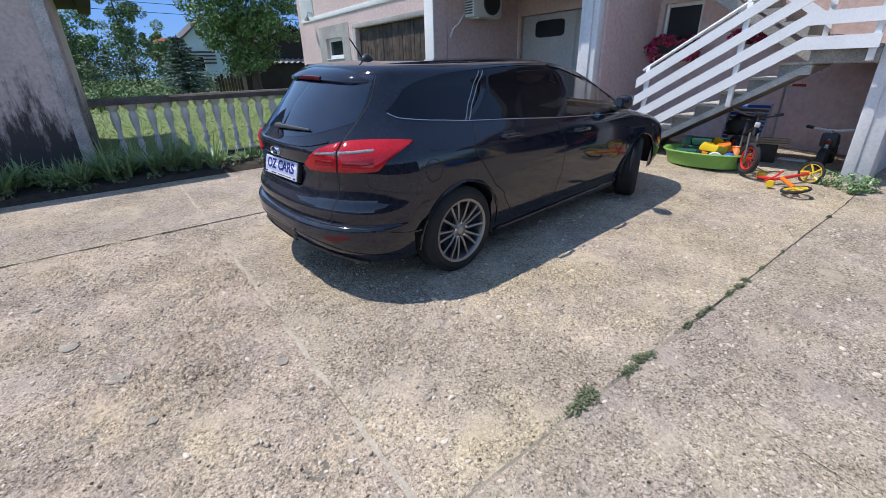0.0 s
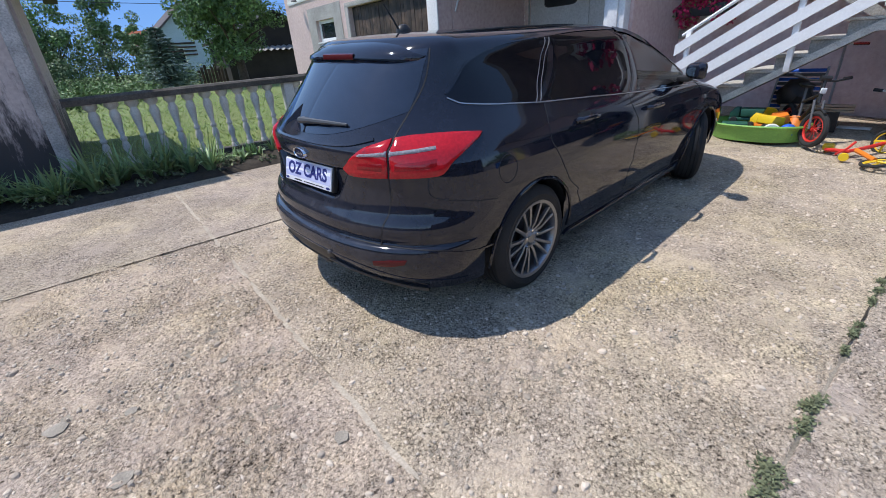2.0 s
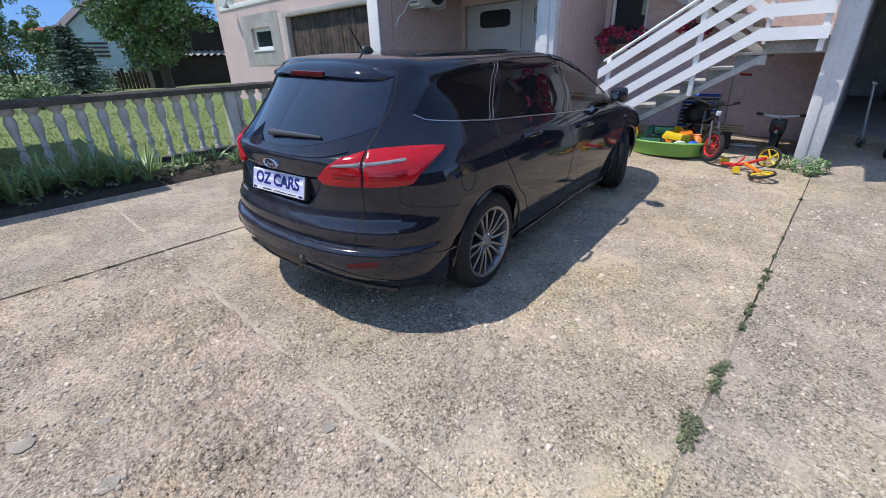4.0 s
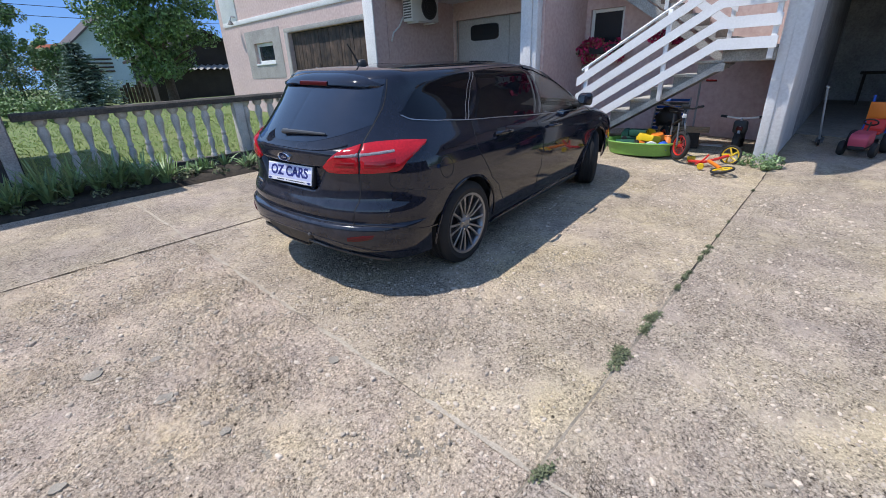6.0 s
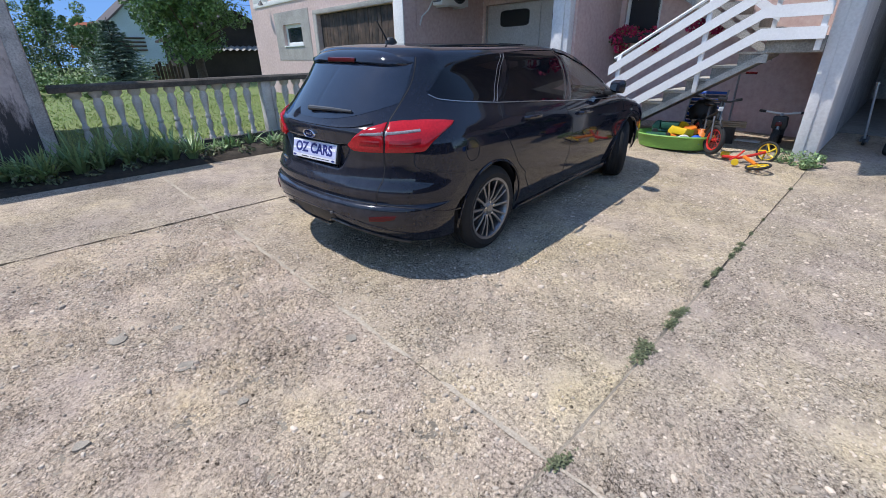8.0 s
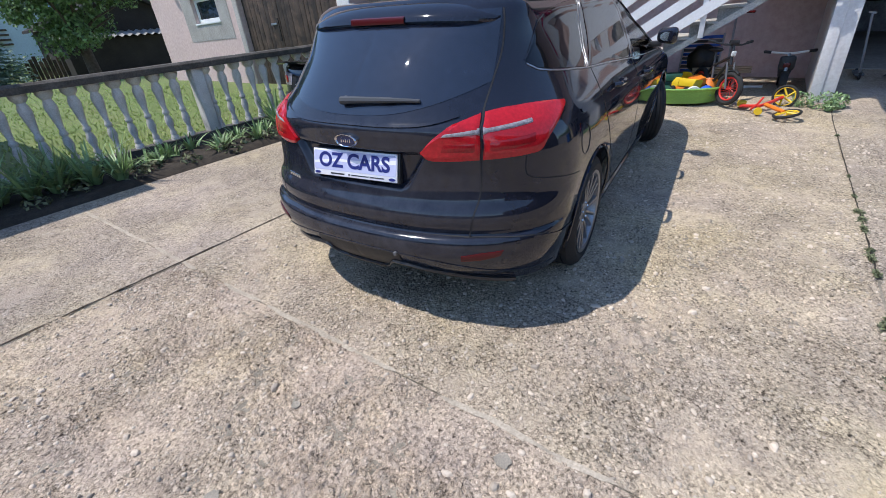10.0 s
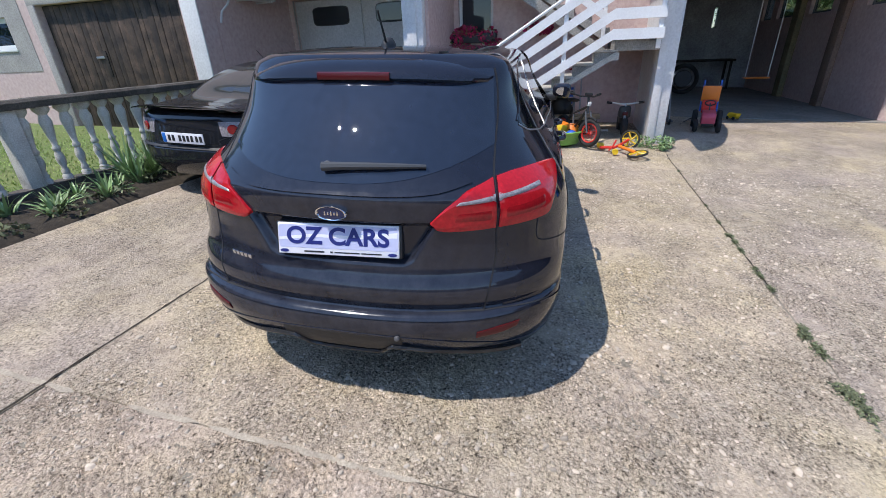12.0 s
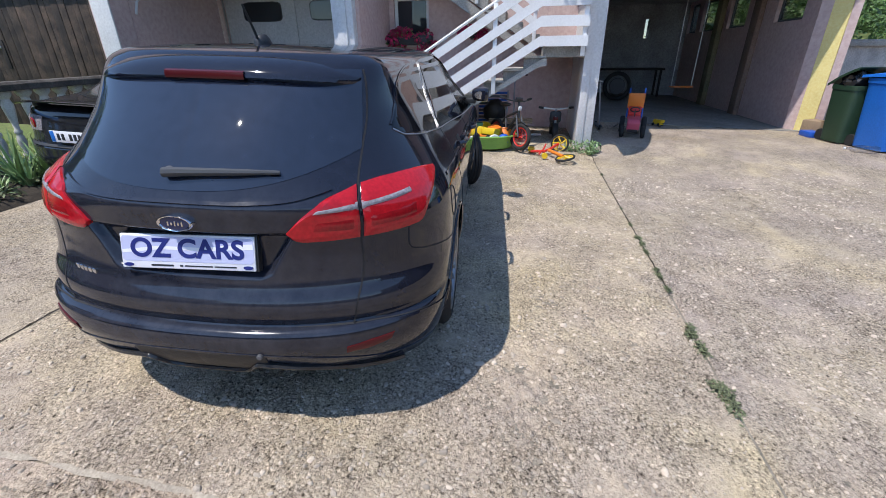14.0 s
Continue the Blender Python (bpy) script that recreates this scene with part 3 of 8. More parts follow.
def crack(points, width, seed):
    """A ragged crack with soil in it, as a thin strip in the surface."""
    rng = random.Random(seed)
    rows = []
    for (xa, ya), (xb, yb) in zip(points, points[1:]):
        d = Vector((xb - xa, yb - ya)).normalized()
        for i in range(26):
            u = i / 26
            off, w = rng.uniform(-1, 1) * min(0.016, 0.0005 + width), width * rng.uniform(0.3, 1.2)
            x, y = xa + (xb - xa) * u - d.y * off, ya + (yb - ya) * u + d.x * off
            rows.append([(x + d.y * w, y - d.x * w, ground_z(x, y) + 0.0045), (x - d.y * w, y + d.x * w, ground_z(x, y) + 0.0045)])
    return grid(rows)


for k, (pts, w) in enumerate((([(-8.8, 4.543), (-4.0, 4.546), (-1.5, 4.541), (0.7, 4.544), (2.0, 4.541), (4.0, 4.545), (6.5, 4.543)], 0.008), ([(2.7, 0.829), (3.6, 0.826), (4.6, 0.830), (5.6, 0.827), (6.7, 0.829)], 0.0042), ([(2.32, 0.80), (2.26, 0.5), (2.15, 0.3), (2.06, -0.16)], 0.0016), ([(5.15, 0.05), (5.22, -0.35), (5.4, -0.8)], 0.003))):
    part("crack", crack(pts, w, 60 + k), M_SOIL, pavement, "thin dirty crack")
bed_rows = []
for y in (6.54, 6.62, 6.8, 7.1, 7.5, 7.62):
    bed_rows.append([(x, y, ground_z(x, y) + (0.0 if y < 6.6 else 0.05 + 0.03 * noise.noise(Vector((x * 2, y * 3, 1))))) for x in steps_between(-8.5, 6.3, 70)])
structure(obj("flower_bed", grid(bed_rows), M_SOIL), "dark soil bed along the balustrade", "flower bed")


def wall(name, bm, material, label, category="wall"):
    return structure(obj(name, bm, material, shade=30), label, category)


def wall_with_holes(axis, at, thick, u0, u1, z0, z1, holes):
    """A wall along y (axis 'x') or along x (axis 'y') with rectangular openings cut through."""
    bm = bmesh.new()
    us = sorted({u0, u1, *[h[0] for h in holes], *[h[1] for h in holes]})
    zs = sorted({z0, z1, *[h[2] for h in holes], *[h[3] for h in holes]})
    cells = [[not any(h[0] <= (ua + ub) / 2 <= h[1] and h[2] <= (za + zb) / 2 <= h[3] for h in holes) for za, zb in zip(zs, zs[1:])] for ua, ub in zip(us, us[1:])]

    def P(u, z, d):
        return (at + d, u, z) if axis == "x" else (u, at + d, z)

    def quad(a, b, c, d):
        bm.faces.new([bm.verts.new(p) for p in (a, b, c, d)])
    for i in range(len(us) - 1):
        for k in range(len(zs) - 1):
            if not cells[i][k]:
                continue
            ua, ub, za, zb = us[i], us[i + 1], zs[k], zs[k + 1]
            for d in (0, thick):
                quad(P(ua, za, d), P(ub, za, d), P(ub, zb, d), P(ua, zb, d))
            for du, side in ((-1, ua), (1, ub)):
                j = i + du
                if j < 0 or j >= len(cells) or not cells[j][k]:
                    quad(P(side, za, 0), P(side, zb, 0), P(side, zb, thick), P(side, za, thick))
            for dz, side in ((-1, za), (1, zb)):
                j = k + dz
                if j < 0 or j >= len(zs) - 1 or not cells[i][j]:
                    quad(P(ua, side, 0), P(ub, side, 0), P(ub, side, thick), P(ua, side, thick))
    bmesh.ops.remove_doubles(bm, verts=bm.verts[:], dist=1e-4)
    bmesh.ops.recalc_face_normals(bm, faces=bm.faces[:])
    return bm


TOP = 6.0
wing_x = 6.3
wall("wall_wing", wall_with_holes("x", wing_x, 0.35, 8.2, 15.66, -0.2, TOP, [(8.56, 11.84, 0.3, 2.55), (12.72, 13.85, 1.85, 2.41)]), M_PINK, "pink roughcast wall of the side wing")
wall("wall_wing_end", box(wing_x + 0.001, 15.0, 15.66, 15.95, -0.2, TOP), M_PINK, "pink roughcast end wall of the wing")
wall("wall_recess_left", box(wing_x + 0.362, 8.899, 8.2, 8.5, -0.2, TOP), M_PINK, "shaded pink side wall of the garage recess")
wall("wall_garage", wall_with_holes("x", 8.9, 0.3, 4.86, 8.2, -0.1, TOP, [(5.0, 8.12, 0.1, 2.60)]), M_PINK, "pink wall round the garage gate")
wall("wall_partition", box(6.99, 8.6, 4.47, 4.86, -0.1, 3.3), M_PINK, "pink partition wall beside the garage recess")
wall("wall_partition_upper", box(8.6, 8.9, 4.47, 4.86, -0.1, 3.3), M_PINK, "pink end of the partition wall")
wall("wall_stairs", wall_with_holes("x", 8.6, 0.3, 1.06, 4.47, -0.1, TOP, [(3.72, 4.38, 1.62, 2.42), (2.2, 3.1, 3.2, 5.2)]), M_PINK, "pink house wall behind the outside stairs")
wall("wall_hall_left", box(7.3, 9.2, 0.84, 1.06, -0.1, 3.0), M_WHITE, "whitewashed wall between stairs and hall")
wall("wall_hall_left_inner", box(9.2, 17.4, 0.84, 1.06, -0.1, 2.95), M_DIM, "grey plastered inner wall of the hall")
wall("wall_hall_right", wall_with_holes("y", -3.56, 0.16, 10.0, 17.4, -0.2, 2.95, [(10.5, 11.6, 2.02, 2.85), (13.0, 14.1, 2.02, 2.85), (15.0, 16.1, 2.02, 2.85), (16.5, 17.3, 2.02, 2.85)]), M_PINK, "dull pink side wall of the open hall")
wall("wall_hall_back", wall_with_holes("x", 17.4, 0.3, -3.7, 1.06, -0.2, 2.95, [(-2.2, -2.05, 1.9, 2.5)]), M_DIM, "grey back wall of the hall with slit windows")
structure(obj("ceiling_hall", box(9.58, 17.7, -4.05, 1.06, 2.95, 3.25), M_DIM), "grey concrete ceiling of the open hall", "ceiling")
# unseen storey, added for what the car's side reflects
wall("wall_upper_hall", box(9.58, 17.7, -4.05, 1.06, 3.252, 4.6), M_PINK, "unseen pink upper storey added above the open hall")
# unseen eave, its edge cut to lay the shade line before the hall
structure(obj("roof_eave", prism([(7.42, 1.06), (8.09, -1.33), (8.42, -1.87), (8.78, -2.87), (9.1, -4.2), (17.9, -4.2), (17.9, 1.06)], "z", 4.61, 4.75), M_CONC), "unseen grey slab cut to cast the hall's shade line", "eaves")
structure(obj("ceiling_recess", box(6.65, 8.9, 4.86, 8.2, 2.98, 3.2), M_WHITE), "pale ceiling of the garage recess", "ceiling")
wall("wall_upper", box(6.3, 6.6, 4.2, 8.2, 3.2, TOP), M_PINK, "pink upper wall above the garage recess")
structure(obj("roof", box(6.1, 18.0, 4.45, 16.1, TOP, TOP + 0.25), M_CONC), "flat grey roof of the house", "roof")
structure(obj("roof", box(8.55, 18.0, 0.9, 4.448, TOP, TOP + 0.25), M_CONC), "flat grey roof above the stairs wall", "roof")
# unseen slab, outlined so that its shadow falls rounded beside the pillar
structure(obj("balcony_slab", prism([(9.19, 0.46), (8.0, 0.50), (7.2, 0.62), (6.55, 0.80), (6.15, 0.95), (5.9, 1.08), (5.72, 1.24), (5.64, 1.38), (9.19, 1.38)], "z", 3.02, 3.17), M_CONC), "unseen grey slab above the landing, outlined to cast shade", "balcony")
# unseen walls, added so that the car reflects no open grass or bright gap
wall("wall_yard_corner", box(-8.91, -7.0, 7.3, 7.5, -0.4, 3.2), M_CONC, "unseen plain grey wall closing the gap beside the outbuilding")
wall("wall_yard", box(-9.1, -8.92, -12.1, 7.5, -0.4, 2.0), M_CONC, "unseen plain grey wall added for the car's reflections")
wall("wall_yard_end", box(-8.91, 9.7, -12.1, -11.92, -0.5, 5.6), M_DARKWALL, "unseen plain dark wall added to darken the car's reflections")
structure(obj("trim_band", box(wing_x - 0.025, wing_x, 8.2, 15.66, 2.98, 3.1, 0.006), M_WHITE), "white plaster band along the wing wall", "trim")
structure(obj("trim_band", box(wing_x - 0.022, wing_x, 14.6, 15.66, 3.1, TOP, 0.006), M_WHITE), "white plaster corner strip", "trim")
structure(obj("trim_door", box(wing_x - 0.03, wing_x - 0.001, 8.195, 8.52, -0.2, 2.98, 0.010), M_WHITE), "white plaster strip beside the wooden gate", "trim")
structure(obj("trim_door", box(wing_x - 0.012, wing_x, 8.545, 12.02, 2.56, 2.66, 0.004), M_GREYPATCH), "grey cement strip over the wooden gate", "trim")
structure(obj("trim_door", box(wing_x - 0.012, wing_x, 11.85, 12.02, -0.1, 2.56, 0.004), M_GREYPATCH), "grey cement strip beside the wooden gate", "trim")
structure(obj("trim_window", wall_with_holes("x", wing_x - 0.009, 0.006, 12.25, 14.35, 1.45, 2.75, [(12.72, 13.85, 1.85, 2.41)]), M_GREYPATCH), "grey cement patch round the small window", "plaster patch")
structure(obj("column_white", box(6.83, 6.99, 4.52, 4.86, -0.1, 3.3, 0.015), M_WHITE), "white painted post beside the garage", "post")
structure(obj("column_white", box(6.80, 6.828, 4.62, 4.78, -0.1, 3.3, 0.006), M_WHITE), "raised white strip on the post", "post")


def pillar():
    bm = box(6.94, 7.3, 0.82, 1.065, -0.1, 3.0, 0.012)
    box(6.915, 6.938, 0.955, 1.065, -0.1, 3.0, 0.005, bm)
    return bm


structure(obj("pillar_white", pillar(), M_WHITE), "white painted pillar with flaking paint at its foot", "pillar")
structure(obj("column_pink", prism([(9.998, -3.405), (9.864, -3.530), (9.998, -3.530)], "z", -0.2, 2.94), M_PINK), "pink flank of the corner pillar", "pillar")
structure(obj("column_yellow", prism([(9.862, -3.532), (9.655, -3.725), (9.77, -3.83), (9.998, -3.83), (9.998, -3.532)], "z", -0.2, 2.94), M_YELLOW), "yellow painted corner pillar of the hall", "pillar")
structure(obj("column_pink", prism([(9.650, -3.731), (9.625, -3.864), (9.95, -4.04), (10.25, -4.04), (10.25, -3.836), (9.765, -3.836)], "z", -0.2, 2.94), M_PINK), "pink edge of the corner pillar", "pillar")
structure(obj("column_yellow", box(14.3, 14.65, -3.398, -3.26, -0.2, 2.94, 0.02), M_YELSHADE), "yellow pilaster in the shaded hall", "pillar")
structure(obj("column_orange", box(12.1, 12.45, -3.398, -3.28, -0.2, 2.94, 0.02), M_ORASHADE), "orange pilaster in the shaded hall", "pillar")
structure(obj("wall_bank", box(10.2, 10.45, -14, -4.05, -0.3, 1.52), M_OLDTRIM), "rough concrete retaining wall behind the bins", "wall")
structure(obj("wall_bank_cap", box(10.12, 10.6, -14, -4.05, 1.52, 1.64, 0.01), M_CONC), "concrete cap of the retaining wall", "wall")
bank = []
for i, x in enumerate(steps_between(10.46, 24, 14)):
    bank.append([(x, y, 1.55 + 0.10 * (x - 10.4) + 0.08 * noise.noise(Vector((x, y, 3)))) for y in steps_between(-16, -4.2, 16)])
structure(obj("bank", grid(bank), M_GRASS), "grassy bank above the retaining wall", "bank")

# old outbuilding beside the balustrade
wall("wall_outbuilding", box(-7.0, -0.17, 7.42, 7.75, -0.2, 2.75), M_OLDWALL, "old grey plaster wall black with mould")
structure(obj("trim_outbuilding", box(-0.169, -0.03, 7.36, 7.75, 0.0, 2.75, 0.015), M_OLDTRIM), "white corner strip of the old outbuilding", "trim")
structure(obj("eave_outbuilding", prism([(-7.2, 2.75), (0.45, 2.75), (0.5, 2.62), (0.3, 2.62), (0.3, 2.7), (-7.2, 2.7)], "y", 7.18, 12.0), M_SHED), "dark wooden eaves of the old outbuilding", "eaves")
wall("wall_outbuilding_side", box(-0.17, 0.0, 7.76, 11.5, -0.2, 2.75), M_OLDWALL, "old plaster side wall of the outbuilding")


# wooden gate in the wing
def wooden_gate():
    g = thing("door_1", "weathered brown board gate, closed, two leaves", "gate", kind="structure")
    # dark sheet behind the boards, stands in for the unlit space in their gaps
    part("door_frame", box(wing_x + 0.16, wing_x + 0.2, 8.56, 11.84, 0.3, 2.55), M_DARK, g)
    random.seed(5)
    y, k = 8.58, 0
    while y < 11.8:
        w = min(random.uniform(0.10, 0.17), 11.83 - y)
        if w < 0.03:
            break
        part("board", box(wing_x + 0.10 + random.uniform(0, 0.012), wing_x + 0.135, y, y + w - 0.006, 0.32 + random.uniform(0, 0.03), 2.535, 0.004), M_WOOD, g, shade=30)
        y += w
    part("hasp", box(wing_x + 0.07, wing_x + 0.10, 10.65, 10.85, 1.62, 1.66, 0.004), M_STEEL, g, "rusty iron hasp")
    part("latch_plate", box(wing_x + 0.085, wing_x + 0.10, 10.6, 10.68, 1.3, 1.75, 0.004), M_SHED, g)
    return g


wooden_gate()


def small_window(name, axis, at, u0, u1, z0, z1, label, depth=0.1, frame_w=0.06):
    w = thing(name, label, "window", kind="structure")

    def bx(a, b, c, d, e0, e1, bev=0.006):
        return box(at + e0, at + e1, a, b, c, d, bev) if axis == "x" else box(a, b, at + e0, at + e1, c, d, bev)
    s = 1 if axis == "x" else -1
    d0, d1 = sorted((s * depth, s * (depth + 0.05)))
    for a, b, c, d in ((u0, u0 + frame_w, z0, z1), (u1 - frame_w, u1, z0, z1), (u0 + frame_w, u1 - frame_w, z0, z0 + frame_w), (u0 + frame_w, u1 - frame_w, z1 - frame_w, z1)):
        part("window_frame", bx(a + 0.001, b - 0.001, c + 0.001, d - 0.001, d0, d1), M_WHITEPL, w)
    p0, p1 = sorted((s * (depth + 0.022), s * (depth + 0.03)))
    part("pane", bx(u0 + frame_w, u1 - frame_w, z0 + frame_w, z1 - frame_w, p0, p1, 0), M_PANE, w, "dark glass pane")
    q0, q1 = sorted((s * -0.03, s * (depth + 0.02)))
    part("window_sill", bx(u0 - 0.03, u1 + 0.03, z0 - 0.035, z0 + 0.003, q0, q1, 0.005), M_WHITEPL, w)
    return w


small_window("window_1", "x", wing_x, 12.72, 13.85, 1.85, 2.41, "small white plastic window in the wing wall", 0.08, 0.09)
small_window("window_2", "x", 8.6, 3.72, 4.38, 1.62, 2.42, "white framed window with a flower box below", 0.06)


# garage gate
def garage_gate():
    g = thing("door_2", "pale grey garage gate with two small dark windows", "garage gate", kind="structure")
    for y0, y1, yc in ((5.02, 6.54, 5.80), (6.55, 8.10, 7.27)):
        leaf = part("leaf", box(8.98, 9.03, y0 + 0.004, y1 - 0.004, 0.14, 2.585, 0.004), M_GATE, g)
        pts = []
        for a in range(24):
            t = 2 * math.pi * a / 24
            pts.append((yc + 0.41 * math.copysign(abs(math.cos(t)) ** 0.35, math.cos(t)), 2.28 + 0.165 * math.copysign(abs(math.sin(t)) ** 0.35, math.sin(t))))
        part("window", prism(pts, "x", 8.965, 8.985), M_PANE, leaf, "dark rounded gate window")
        part("gasket", prism([(yc + (p[0] - yc) * 1.05, 2.28 + (p[1] - 2.28) * 1.10) for p in pts], "x", 8.972, 8.982), M_BLACKPL, leaf)
    part("gate_frame", box(8.93, 8.97, 8.105, 8.19, 0.1, 2.66, 0.005), M_GREYPATCH, g, "grey steel gate frame")
    part("gate_frame", box(8.93, 8.97, 4.9, 8.1, 2.6, 2.68, 0.005), M_GREYPATCH, g)
    return g


garage_gate()


# outside stairs
def stair_flight(x0, x1, y_low, y_high, z_low, z_high, n):
    """A saw-toothed concrete flight that rises from y_low to y_high."""
    rise, run = (z_high - z_low) / n, (y_high - y_low) / (n - 1)
    pts = []
    for i in range(n - 1):
        y, z = y_low + i * run, z_low + (i + 1) * rise
        pts += [(y, z - rise), (y, z)]
    pts += [(y_high, z_high - rise), (y_high, z_high - 0.02)]
    s = 1 if run > 0 else -1
    low = [(y_high, z_high - rise - 0.025), (y_low + s * 0.12, z_low + 0.02)]
    return prism(pts + low, "x", x0, x1)


def staircase():
    st = thing("staircase", "grey concrete outside stairs with a landing and white plank railing", "staircase", kind="structure")
    part("flight", stair_flight(6.86, 7.72, 3.68, 1.64, 0.20, 1.56, 8), M_CONC, st, shade=20)
    part("flight", stair_flight(7.80, 8.58, 1.70, 4.0, 1.56, 3.2, 9), M_CONC, st, shade=20)
    part("landing", box(6.84, 8.58, 1.068, 1.66, 1.40, 1.55, 0.01), M_CONC, st)
    rise, run = 1.36 / 8, 2.04 / 7
    for i in range(7):
        z = 0.20 + (i + 1) * rise
        y1 = 3.68 - i * run
        part("tread", box(6.83, 7.73, y1 - run - 0.02, y1 + 0.03, z + 0.002, z + 0.032, 0.006), M_STAIR, st, "pale stair tread")
    part("tread", box(6.82, 8.57, 1.069, 1.68, 1.552, 1.585, 0.006), M_CONC, st)
    part("stringer", prism([(3.70, 0.185), (1.66, 1.388), (1.60, 1.388), (1.60, 1.285), (1.70, 1.28), (3.58, 0.165)], "x", 6.795, 6.857), M_STAIR, st, "sloping pale concrete edge beam")
    slope = 0.6091
    xp = 6.70
    for k in range(4):
        zt = 1.68 + 0.25 * k
        yb, ye = 1.72, 3.66
        h = 0.135
        pts = [(1.07, zt - h), (yb, zt - h), (ye, zt - h - slope * (ye - yb)), (ye, zt - slope * (ye - yb)), (yb, zt), (1.07, zt)]
        part("plank", prism(pts, "x", xp, xp + 0.03), M_WHITEWOOD, st, "white painted railing plank", 0)
    for y, z0, z1 in ((3.52, 0.25, 1.42), (2.36, 0.9, 2.1), (1.12, 1.42, 2.5)):
        part("post", box(xp + 0.031, xp + 0.075, y - 0.03, y + 0.03, z0, z1, 0.004), M_WHITEWOOD, st)
    part("handrail", tube([(xp + 0.10, 3.62, 1.36), (xp + 0.10, 1.7, 1.36 + slope * 1.92), (xp + 0.10, 1.1, 1.36 + slope * 1.92)], 0.022), M_WHITEWOOD, st)
    part("stringer", prism([(1.72, 1.42), (4.0, 3.03), (4.0, 2.80), (1.72, 1.30)], "x", 7.79, 7.805), M_CONC, st)
    sl2 = 1.64 / 2.3
    for k in range(3):
        z0 = 1.80 + 0.26 * k
        pts = [(1.75, z0), (4.1, z0 + sl2 * 2.35), (4.1, z0 + sl2 * 2.35 + 0.135), (1.75, z0 + 0.135)]
        part("plank", prism(pts, "x", 7.735, 7.765), M_WHITEWOOD, st, "", 0)
    for y in (1.80, 2.75, 3.7):
        z = 1.45 + sl2 * (y - 1.7)
        part("post", box(7.766, 7.79, y - 0.03, y + 0.03, z, z + 1.05, 0.004), M_WHITEWOOD, st)
    return st


staircase()


# balustrade
def baluster_mesh():
    prof = [(0.0, 0.0), (0.056, 0.0), (0.056, 0.035), (0.040, 0.05), (0.046, 0.075), (0.032, 0.10), (0.032, 0.13), (0.050, 0.175), (0.054, 0.205), (0.044, 0.245), (0.030, 0.275), (0.045, 0.29), (0.045, 0.31), (0.030, 0.33),
            (0.038, 0.39), (0.054, 0.47), (0.066, 0.535), (0.066, 0.565), (0.048, 0.605), (0.046, 0.62), (0.074, 0.645), (0.088, 0.66), (0.088, 0.70), (0.0, 0.70)]
    bm = lathe([(r * 0.88, h) for r, h in prof], 12)
    me = bpy.data.meshes.new("baluster")
    bm.to_mesh(me)
    bm.free()
    me.materials.append(M_BALU)
    return me


def balustrade():
    b = thing("balustrade", "whitewashed concrete balustrade with a dark mossy top rail", "balustrade", kind="structure")
    y = 7.62
    x0, x1 = 0.06, 6.28
    zt = 1.12
    prof = [(-0.11, -0.035), (0.11, -0.035), (0.115, 0.03), (0.09, 0.055), (-0.09, 0.055), (-0.115, 0.03)]
    rows = []
    for i in range(25):
        x = x0 + (x1 - x0) * i / 24
        dz = 0.012 * (x - x0)
        rows.append([(x, y + p, zt + q + dz + 0.006 * noise.noise(Vector((x * 3, p * 20, 5)))) for p, q in prof])
    bm = grid(rows, close=True)
    bm.faces.new([v for v in bm.verts[:6]][::-1])
    part("top_rail", bm, M_RAIL, b, "dark weathered concrete top rail")
    rows = [[(x, y + p, ground_z(x, y) + q) for p, q in ((-0.09, -0.05), (-0.09, 0.12), (0.09, 0.12), (0.09, -0.05))] for x in steps_between(x0, x1, 12)]
    part("plinth", grid(rows), M_RAIL, b)
    me = baluster_mesh()
    x = x0 + 0.25
    posts = (2.76, 5.45)
    while x < x1 - 0.1:
        if min(abs(x - p) for p in posts) > 0.12:
            z0 = ground_z(x, y) + 0.12
            o = new("baluster", me)
            o.parent = b
            hgt = zt - 0.03 + 0.012 * (x - x0) - z0
            o.matrix_world = Matrix.Translation((x, y, z0)) @ Matrix.Rotation(0.3 * x, 4, "Z") @ Matrix.Diagonal((1, 1, hgt / 0.70, 1))
            smooth(o, 50)
        x += 0.215
    for p in posts:
        part("post", box(p - 0.075, p + 0.075, y - 0.075, y + 0.075, ground_z(p, y), zt - 0.03 + 0.012 * (p - x0), 0.012), M_BALU, b, "square balustrade post")
    return b


balustrade()


def hall_window(name, x0, x1, z0, z1):
    w = thing(name, "high hall window with dim panes", "window", kind="structure")
    y = -3.51
    for a, b, c, d in ((x0, x0 + 0.05, z0, z1), (x1 - 0.05, x1, z0, z1), (x0 + 0.05, x1 - 0.05, z0, z0 + 0.05), (x0 + 0.05, x1 - 0.05, z1 - 0.05, z1)):
        part("window_frame", box(a + 0.001, b - 0.001, y - 0.03, y + 0.03, c + 0.001, d - 0.001, 0.004), M_GREYPL, w)
    part("pane", box(x0 + 0.05, x1 - 0.05, y - 0.004, y + 0.004, z0 + 0.05, z1 - 0.05), M_DIMPANE, w, "dim glass pane")
    return w


hall_window("window_3", 10.5, 11.6, 2.02, 2.85)
hall_window("window_4", 13.0, 14.1, 2.02, 2.85)
hall_window("window_5", 15.0, 16.1, 2.02, 2.85)
hall_window("window_7", 16.5, 17.3, 2.02, 2.85)
slit = thing("window_6", "narrow slit window in the back wall", "window", kind="structure")
part("pane", box(17.5, 17.51, -2.199, -2.051, 1.901, 2.499), M_DIMPANE, slit, "dim glass pane")

